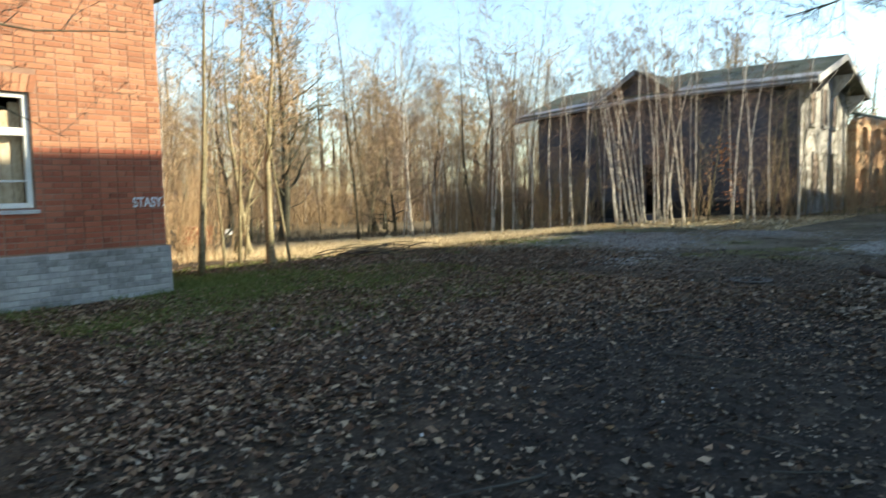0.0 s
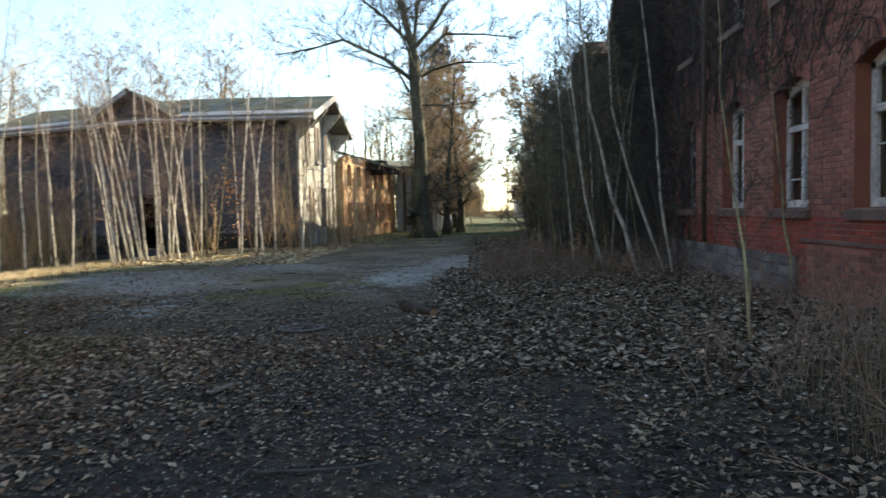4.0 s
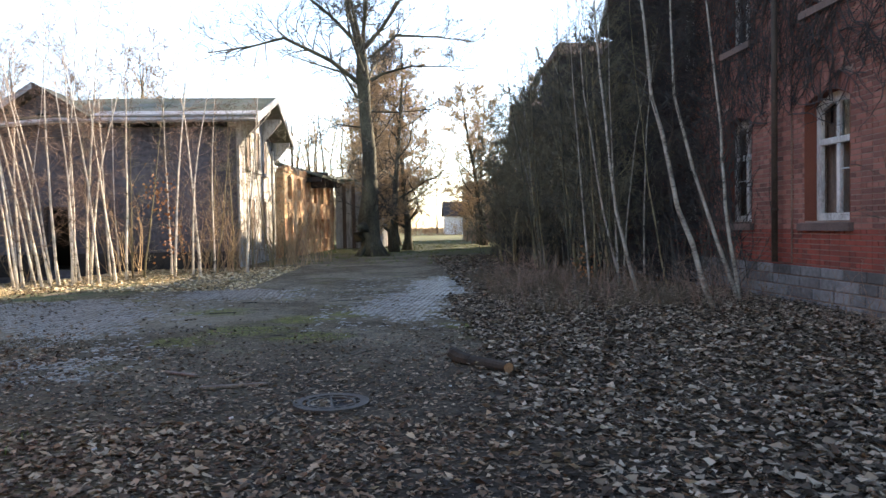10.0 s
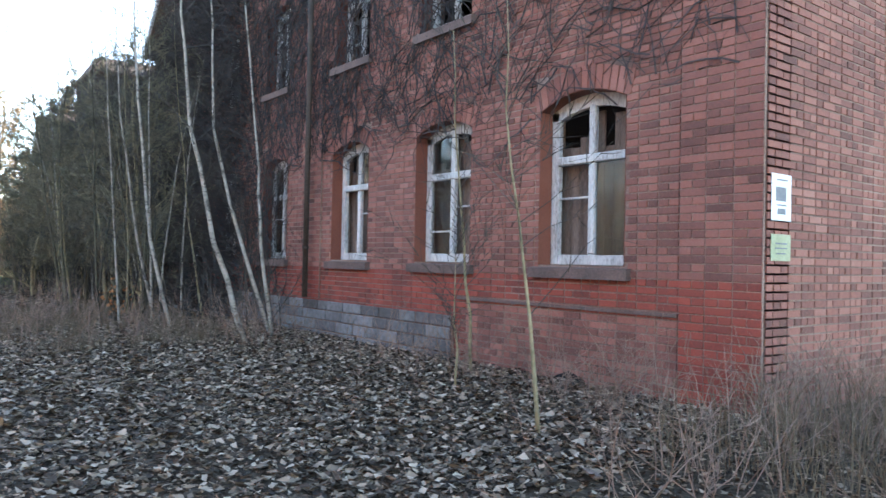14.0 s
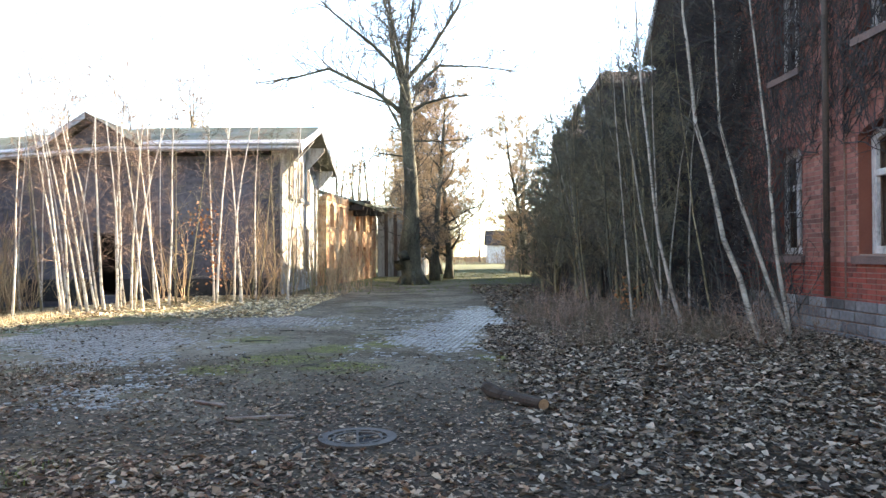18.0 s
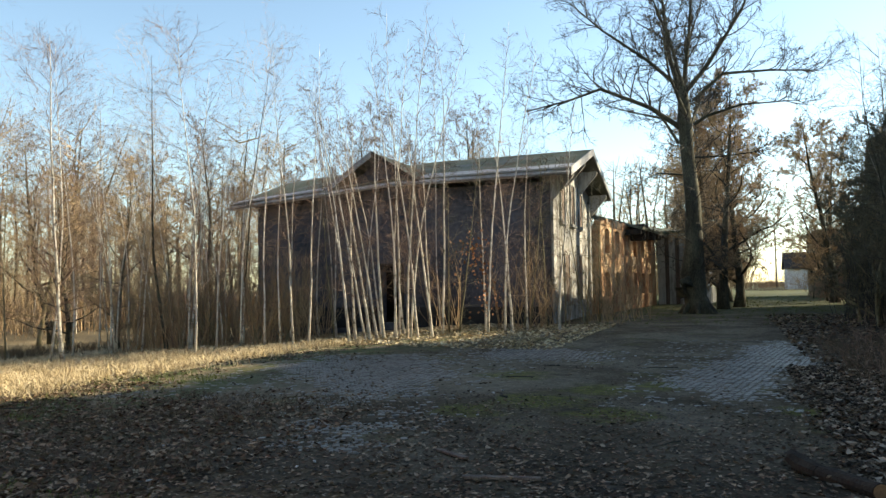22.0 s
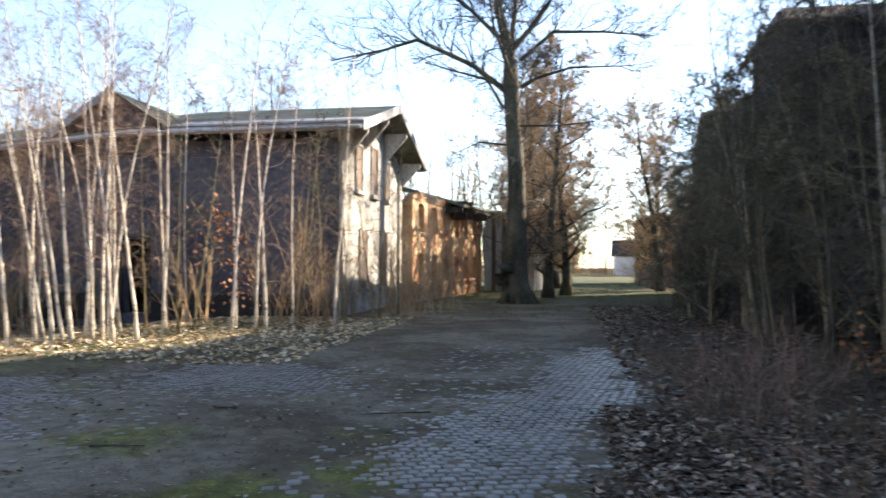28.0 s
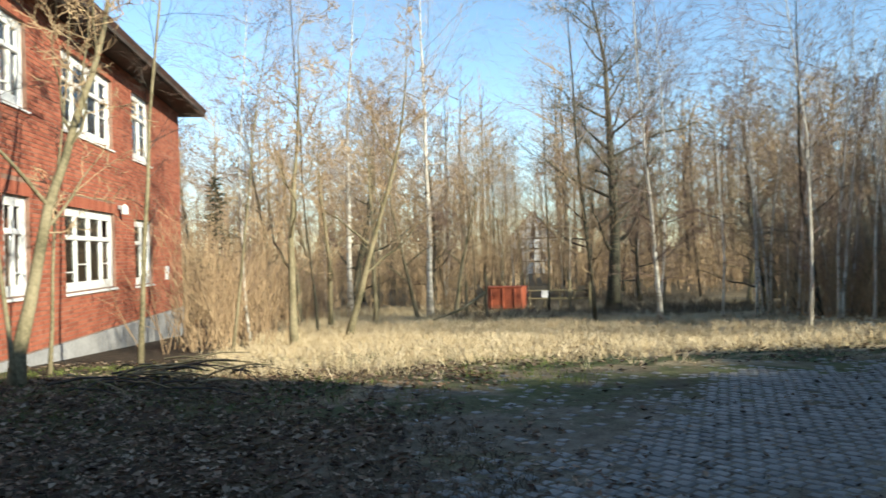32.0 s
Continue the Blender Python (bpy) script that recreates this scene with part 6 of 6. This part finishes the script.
blades("green_grass", 16000, (-6.7, -8, -2.0, -0.5), lambda x, y: max(0, patchy(x, y, 0.8, 33)) * (1 if x < -4.2 else 0.25), 0.11, 0.0032, GRASS, 18, "thin green grass near the house wall", 0.6, 5)
blades("green_grass", 12000, (-9.5, -6.2, -3.9, -2.4), lambda x, y: max(0, patchy(x, y, 0.6, 61)) * max(0.0, 1 - math.hypot(x + 6.2, (y + 4.2) * 1.2) / 3.2) if not (x < -6.75 and y < -5.3) else 0, 0.11, 0.0035, GRASS, 31, "short green grass at the corner of the brick house", 0.6, 5)
blades("dead_grass", 9000, (-9.0, -3.0, -3.4, 4.0), lambda x, y: max(0, patchy(x, y, 0.7, 63)), 0.12, 0.003, DEADGRASS, 32, "thin dead grass in the shaded leaf litter", 0.8, 5)
blades("dead_grass", 7000, (2.4, 5.2, 6.0, 14), lambda x, y: max(0, patchy(x, y, 0.9, 12)), 0.36, 0.0025, DEADGRASS, 14, "grey dead grass tufts beside the lane", 0.4, 8)
blades("dead_grass", 9000, (-7, -3, 3, 24), lambda x, y: 0.15 + max(0, patchy(x, y, 0.8, 15)), 0.05, 0.003, DEADGRASS, 15, "short worn grass on the lane", 0.6, 4)
blades("green_grass", 6000, (-4, 22, 6, 70), lambda x, y: 1, 0.1, 0.01, GRASS, 16, "short green grass along the avenue", 0.5, 5)
blades("dead_grass", 3000, (4.4, -6.5, 8.5, -2.6), lambda x, y: 1 if x > 5.0 or y < -4 else 0.1, 0.75, 0.003, DEADGRASS, 17, "tall grey dead weeds at the building's corner", 0.25, 6)

# ==== small things in the yard ====
MAN = root("manhole_cover", pose(0, 0, gh(0, 0) + 0.006, 0, 0, 35), "round rusty iron manhole cover, half open", "manhole")


def ring(r0, r1, z0, z1, n=48):
    b = Build()
    for i in range(n):
        t = 2 * math.pi * i / n
        for rr_, zz in ((r0, z0), (r0, z1), (r1, z1), (r1, z0)):
            b.v.append((rr_ * math.cos(t), rr_ * math.sin(t), zz))
    for i in range(n):
        for j in range(4):
            b.f.append((4 * i + j, 4 * i + (j + 1) % 4, 4 * ((i + 1) % n) + (j + 1) % 4, 4 * ((i + 1) % n) + j))
    return b


ring(0.235, 0.31, -0.03, 0.022).make("frame", IRON, MAN)
ring(0.175, 0.2, -0.03, 0.018).make("cover_ring", IRON, MAN)
for i in range(12):
    a = i * math.pi / 6
    Build().cbox(0.198, -0.016, -0.03, 0.237, 0.016, 0.018, 0.003, pose(0, 0, 0, 0, 0, math.degrees(a))).make("rib", IRON, MAN)
for a in (0, 62):
    Build().cbox(-0.18, -0.011, -0.02, 0.18, 0.011, 0.016, 0.003, pose(0, 0, 0, 0, 0, a)).make("bar", IRON, MAN)
# shallow near-black disc in place of the pit's depth
Build().tube([(0, 0, 0.001), (0, 0, 0.003)], [0.234, 0.234], 40).make("pit", DARK, MAN, "near-black disc standing for the open pit")
leafy = Build()
lr = random.Random(4)
for i in range(90):
    a, d = lr.uniform(1.3, 4.1), 0.17 * math.sqrt(lr.random())
    x, y, l, t = d * math.cos(a), d * math.sin(a), lr.uniform(0.015, 0.03), lr.uniform(0, 6)
    k = len(leafy.v)
    leafy.v += [(x - l * math.cos(t), y - l * math.sin(t), 0.006), (x + l * 0.5 * math.sin(t), y - l * 0.5 * math.cos(t), 0.01), (x + l * math.cos(t), y + l * math.sin(t), 0.007 + lr.random() * 0.01), (x - l * 0.5 * math.sin(t), y + l * 0.5 * math.cos(t), 0.012)]
    leafy.f.append((k, k + 1, k + 2, k + 3))
tagged(leafy.make("leaf_fill", LEAF, MAN), kind="stuff")

LOG = root("log", Matrix.Translation((1.4, 1.42, -0.012)) @ Matrix.Diagonal((1, 1, 0.8, 1)), "short rotting log lying in the leaves", "log")
Build().tube([(-0.12, 0.16, 0.06), (-0.02, 0.02, 0.056), (0.1, -0.15, 0.06), (0.22, -0.32, 0.06)], [0.066, 0.078, 0.07, 0.072], 12).make("bark", LOGWOOD, LOG, smooth=False)
Build().tube([(0.22, -0.32, 0.06), (0.2235, -0.3255, 0.06)], [0.064, 0.062], 12).make("cut_end", CUTWOOD, LOG, "pale sawn end")
Build().tube([(-0.1, 0.12, 0.06), (-0.2, 0.28, 0.07), (-0.27, 0.36, 0.12), (-0.28, 0.4, 0.17)], [0.07, 0.085, 0.075, 0.03], 9).make("stub", LOGWOOD, LOG)


def stick(pts, r0, label, mat=TWIG):
    ob = root("fallen_branch", Matrix.Translation(pts[0]), label, "branch", "fallen branches")
    q = [Vector(p) - Vector(pts[0]) for p in pts]
    Build().tube(q, [r0 * (1 - 0.6 * i / (len(q) - 1)) for i in range(len(q))], 6).make("stem", mat, ob)
    return ob


sr = random.Random(12)
for i in range(26):
    x, y = sr.uniform(-5, 6), sr.uniform(-10, 9)
    a, l = sr.uniform(0, 6.28), sr.uniform(0.25, 0.9)
    stick([(x + math.cos(a) * l * k / 3 + sr.gauss(0, 0.02), y + math.sin(a) * l * k / 3 + sr.gauss(0, 0.02), gh(x, y) + 0.02) for k in range(4)], sr.uniform(0.006, 0.014), "thin dead branch lying on the leaves", TWIG_DARK)
PILE = root("brush_pile", Matrix.Translation((-9.0, 1.0, gz(-9, 1))), "low heap of cut brushwood on the shaded ground", "brush pile")
for i in range(46):
    a, l = sr.gauss(0.65, 0.3), sr.uniform(0.6, 1.7)
    x, y, z = sr.gauss(0, 0.55), sr.gauss(0, 0.4), sr.uniform(0.02, 0.22)
    d = Vector((math.cos(a), math.sin(a), sr.gauss(0, 0.06))) * l / 3
    Build().tube([Vector((x, y, z)) + d * k + Vector((0, 0, 0.03 * k * (2 - k))) for k in range(-1, 3)], [0.014, 0.012, 0.009, 0.004], 4, False).make("stick", (TWIG_DARK, YOUNG)[i % 2], PILE)

CHIPS = Build()
for i in range(240):
    x, y = sr.uniform(-6, 6.5), sr.uniform(-10, 12)
    s = sr.uniform(0.006, 0.018)
    CHIPS.cbox(-s, -s * sr.uniform(0.5, 1), -s * 0.3, s, s * sr.uniform(0.5, 1), s * 0.5, s * 0.2, pose(x, y, gh(x, y) + 0.02, sr.uniform(-20, 20), sr.uniform(-20, 20), sr.uniform(0, 360)))
tagged(CHIPS.make("stone_chips", PAINT), "small pale stone chips and bark bits on the ground", "chips", kind="stuff")
for x, y, a, l in ((-0.95, 0.75, 20, 0.3), (0.1, -3.2, 80, 0.2), (-1.6, 1.4, 140, 0.25), (4.6, -2.6, 60, 0.22)):
    ob = root("board_piece", pose(x, y, gh(x, y) + 0.022, 0, 2, a), "short grey broken board lying on the ground", "board", "broken boards")
    Build().cbox(-l, -0.03, -0.01, l, 0.03, 0.01, 0.004).make("plank", BOARD, ob)

# ---- far side of the meadow: rusty skip, fence, posts, old house
SKIP = root("rusty_container", pose(-36.2, 12.4, gz(-36, 12), 0, 0, 62), "small rusty red metal container at the wood's edge", "container")
Build().cbox(-0.95, -0.6, 0.1, 0.95, 0.6, 1.15, 0.03).make("body", RUST, SKIP)
Build().cbox(-0.99, -0.64, 1.15, 0.99, 0.64, 1.21, 0.02).make("rim", RUST, SKIP)
for x in (-0.6, 0.0, 0.6):
    Build().cbox(x - 0.04, -0.65, 0.12, x + 0.04, -0.605, 1.14, 0.01).make("rib", RUST, SKIP)
for x in (-0.7, 0.7):
    Build().cbox(x - 0.08, -0.55, 0, x + 0.08, 0.55, 0.1, 0.01).make("skid", TIMBER, SKIP)
FENCE = root("fence", pose(-36.0, 13.6, gz(-36, 14), 0, 0, 66), "simple weathered wooden rail fence", "fence")
for i in range(5):
    Build().tube([(i * 0.75, 0, -0.1), (i * 0.75, 0, 1.0)], [0.04, 0.035], 6).make("post", YOUNG, FENCE)
for z in (0.55, 0.95):
    Build().cbox(-0.1, -0.03, z - 0.04, 3.2, 0.03, z + 0.04, 0.01).make("rail", YOUNG, FENCE)
Build().cbox(0.6, -0.06, 0.6, 1.05, -0.035, 0.95, 0.005).make("notice", WHITE, FENCE)
for x, y, h in ((-27.5, 9.3, 1.7), (-27.9, 8.6, 1.5), (-33.2, 14.7, 1.5), (-34.5, 16.2, 1.4)):
    ob = root("wooden_post", Matrix.Translation((x, y, gz(x, y))), "weathered upright wooden post in the dry grass", "post", "posts")
    Build().tube([(0, 0, -0.2), (0.02, 0, h * 0.5), (0, 0.03, h)], [0.07, 0.065, 0.055], 8).make("shaft", YOUNG, ob)
stick([(-27.5, 9.25, gz(-27, 9) + 1.0), (-26.8, 8.2, gz(-26, 8) + 0.4), (-26.3, 7.0, gz(-26, 7) + 0.08)], 0.07, "long pale branch propped on the post", YOUNG)
OLDH = root("old_house", pose(-90, 27.4, gz(-52, 20), 0, 0, 72), "half-hidden white timber-framed house with a tall gable", "house")
Build().box(0, 0, -0.3, 6.0, 8, 4.2).make("wall", SNOWWHITE, OLDH)
Build().prism([(0, -0.03, 3.0), (6.0, -0.03, 3.0), (6.0, -0.03, 4.2), (3.0, -0.03, 7.6), (0, -0.03, 4.2)], (0, 0.2, 0)).make("gable", SNOWWHITE, OLDH)
for i in range(7):
    Build().cbox(0.1 + i * 0.93, -0.1, 0.0, 0.28 + i * 0.93, -0.035, 4.2 + 3.0 * (1 - abs(i - 3) / 3), 0.01).make("timber", TIMBER, OLDH)
for z, a in ((1.4, 0.0), (3.0, 0.0), (4.3, 0.2), (5.6, 1.3)):
    Build().cbox(a, -0.11, z, 6.0 - a, -0.04, z + 0.16, 0.01).make("timber", TIMBER, OLDH)
Build().cbox(0.0, -0.06, -0.3, 1.6, -0.036, 3.0, 0.01).make("brick_panel", BRICK_SUN, OLDH)
for sg in (-1, 1):
    roof_slab(OLDH, [(3.0 + sg * 3.6, -0.5, 3.6), (3.0, -0.5, 7.7), (3.0, 8.3, 7.7), (3.0 + sg * 3.6, 8.3, 3.6)], 0.14, TILE)
for x, z in ((2.1, 1.7), (3.9, 1.7), (2.6, 4.6)):
    Build().cbox(x, -0.09, z, x + 0.7, -0.036, z + 1.0).make("window", BOARD, OLDH)
FARB = root("brick_shed", pose(7.4, 62, 0), "flat-roofed brown brick building at the lane's end", "building")
Build().box(0, 0, -0.3, 9, 10, 5.3).make("wall", BROWNBRICK, FARB)
Build().cbox(-0.2, -0.2, 5.3, 9.2, 10.2, 5.5, 0.03).make("roof", TIMBER, FARB)
for x in (1.0, 3.4, 5.8):
    for z in (0.9, 3.2):
        Build().cbox(x, -0.05, z, x + 1.1, -0.012, z + 1.6).make("window", BOARD, FARB)
FB = [shrub(470 + i, TWIG, I4, "brown leafless hedge shrub at the lane", "hedge shrubs") for i in range(2)]
place(FB, [(rng.uniform(6.2, 13), rng.uniform(42, 56)) for _ in range(20)] + [(9.6 + 0.45 * i + rng.gauss(0, 0.3), 66 + i * 0.9 + rng.gauss(0, 0.6)) for i in range(22)] + [(2.0 + 0.5 * i + rng.gauss(0, 0.3), 108 + rng.gauss(0, 1.0)) for i in range(18)] + [(7.2 + 0.4 * i, 60.8 + rng.gauss(0, 0.4)) for i in range(8)], rng)

# orange leaves hanging in the young trees
def hanging(name, m, n, seed, size, spread):
    r = random.Random(seed)
    b = Build()
    for _ in range(n):
        p = Vector((r.gauss(0, spread), r.gauss(0, spread * 0.6), r.gauss(0, spread * 1.6)))
        a, l = r.uniform(0, 6.28), size * r.uniform(0.6, 1.2)
        d, w = Vector((math.cos(a) * 0.4, math.sin(a) * 0.4, -0.8)) * l, Vector((-math.sin(a), math.cos(a), 0.1)) * l * 0.45
        k = len(b.v)
        b.v += [tuple(p), tuple(p + d * 0.5 + w), tuple(p + d), tuple(p + d * 0.5 - w)]
        b.f.append((k, k + 1, k + 2, k + 3))
    ob = b.make(name, ORANGE_LEAF)
    ob.matrix_world = m
    return tagged(ob, "withered orange leaves clinging to thin twigs", "leaves", kind="stuff")


hanging("withered_leaves", pose(-6.95, 17.5, 2.5), 130, 1, 0.11, 0.3)
hanging("withered_leaves", pose(-6.45, 17.5, 1.25), 80, 2, 0.1, 0.26)
hanging("withered_leaves", pose(5.2, 12.0, 0.3), 90, 3, 0.09, 0.2)

# ==== setts (last) ====
PAVE = root("pavement", I4, "worn granite setts showing through earth and moss", "pavement", kind="structure")


def sett_patch(inside, box, rot, seed, parts_left):
    r = random.Random(seed)
    rest = Build()
    made = 0
    shapes = []
    for i in range(6):
        w, d = 0.047 + 0.006 * r.random(), 0.047 + 0.006 * r.random()
        q = Build()
        q.v = [(-w, -d, -0.03), (w, -d, -0.03), (w, d, -0.03), (-w, d, -0.03), (-w, -d, 0), (w, -d, 0), (w, d, 0), (-w, d, 0), (-w * 0.72, -d * 0.72, 0.012), (w * 0.7, -d * 0.75, 0.011), (w * 0.74, d * 0.7, 0.013), (-w * 0.7, d * 0.72, 0.011)]
        q.f = [(8, 9, 10, 11)] + [(a, b, b + 4, a + 4) for a, b in ((0, 1), (1, 2), (2, 3))] + [(3, 0, 4, 7)] + [(4, 5, 9, 8), (5, 6, 10, 9), (6, 7, 11, 10), (7, 4, 8, 11)]
        shapes.append(q)
    meshes = []
    for q in shapes:
        me = bpy.data.meshes.new("sett")
        me.from_pydata(q.v, [], q.f)
        me.materials.append(SETT)
        meshes.append(me)
    c, s = math.cos(rot), math.sin(rot)
    cx, cy = (box[0] + box[2]) / 2, (box[1] + box[3]) / 2
    half = max(box[2] - box[0], box[3] - box[1]) * 0.75
    n = int(half / 0.108)
    for i in range(-n, n):
        for j in range(-n, n):
            a, b = (i + 0.5 * (j % 2)) * 0.112, j * 0.108
            x, y = cx + a * c - b * s, cy + a * s + b * c
            if not (box[0] < x < box[2] and box[1] < y < box[3]) or r.random() > 0.985:
                continue
            bare = inside(x, y) + 0.18 * r.gauss(0, 1) * (0.4 if inside(x, y) > 0.8 else 1)
            if bare < 0.12:
                continue
            k = r.randrange(6)
            z = gh(x, y) - 0.002 + r.uniform(-0.004, 0.004) - 0.03 * max(0.0, 0.5 - bare)
            m = pose(x + r.gauss(0, 0.003), y + r.gauss(0, 0.003), z, r.gauss(0, 2), r.gauss(0, 2), math.degrees(rot) + r.gauss(0, 3))
            if made < parts_left:
                ob = new("sett", meshes[k])
                ob.parent = PAVE
                ob.matrix_local = m
                made += 1
            else:
                o = len(rest.v)
                rest.v += [tuple(m @ Vector(p)) for p in shapes[k].v]
                rest.f += [tuple(o + t for t in f) for f in shapes[k].f]
    if rest.f:
        tagged(rest.make("setts", SETT, PAVE), kind="stuff")


def in_field(x, y, corners):
    """How far a place lies inside a field of setts, in metres, minus outside."""
    best = 9.0
    for (ax, ay), (bx, by) in zip(corners, corners[1:] + corners[:1]):
        dx, dy = bx - ax, by - ay
        best = min(best, ((x - ax) * dy - (y - ay) * dx) / math.hypot(dx, dy))
    return best


def bared(corners, soft, o):
    return lambda x, y: max(0.0, min(1.0, 0.18 + in_field(x, y, corners) / soft + 0.55 * noise.noise(Vector((x * 0.8, y * 0.8, o))) + 0.3 * noise.noise(Vector((x * 2.3, y * 2.3, o)))))


NEAR_FIELD = [(0.6, 4.6), (-0.3, 6.4), (0.6, 11.2), (1.4, 15.0), (2.2, 15.0), (1.9, 10.0), (1.3, 6.2)]
WEST_FIELD = [(-3.1, 4.2), (-3.9, 3.5), (-5.5, 5.2), (-7.6, 7.4), (-7.3, 9.5), (-5.7, 10.0), (-4.4, 8.6), (-3.6, 6.2)]
NORTH_FIELD = [(-3.6, 9.2), (-5.0, 10.2), (-4.2, 11.8), (-2.0, 11.5), (-1.4, 9.9)]
sett_patch(bared(NEAR_FIELD, 0.9, 2), (-0.8, 4.3, 2.6, 15.2), 0.3, 1, 150)
sett_patch(bared(WEST_FIELD, 1.1, 8), (-8.0, 3.2, -2.6, 10.2), 0.55, 2, 150)
sett_patch(bared(NORTH_FIELD, 1.2, 5), (-5.2, 9.0, -1.2, 12.0), 0.55, 3, 0)
sett_patch(lambda x, y: 0.9 * max(0, patchy(x, y, 1.2, 22) - 0.3), (-3.8, 1.2, -2.2, 3.4), 0.5, 4, 0)
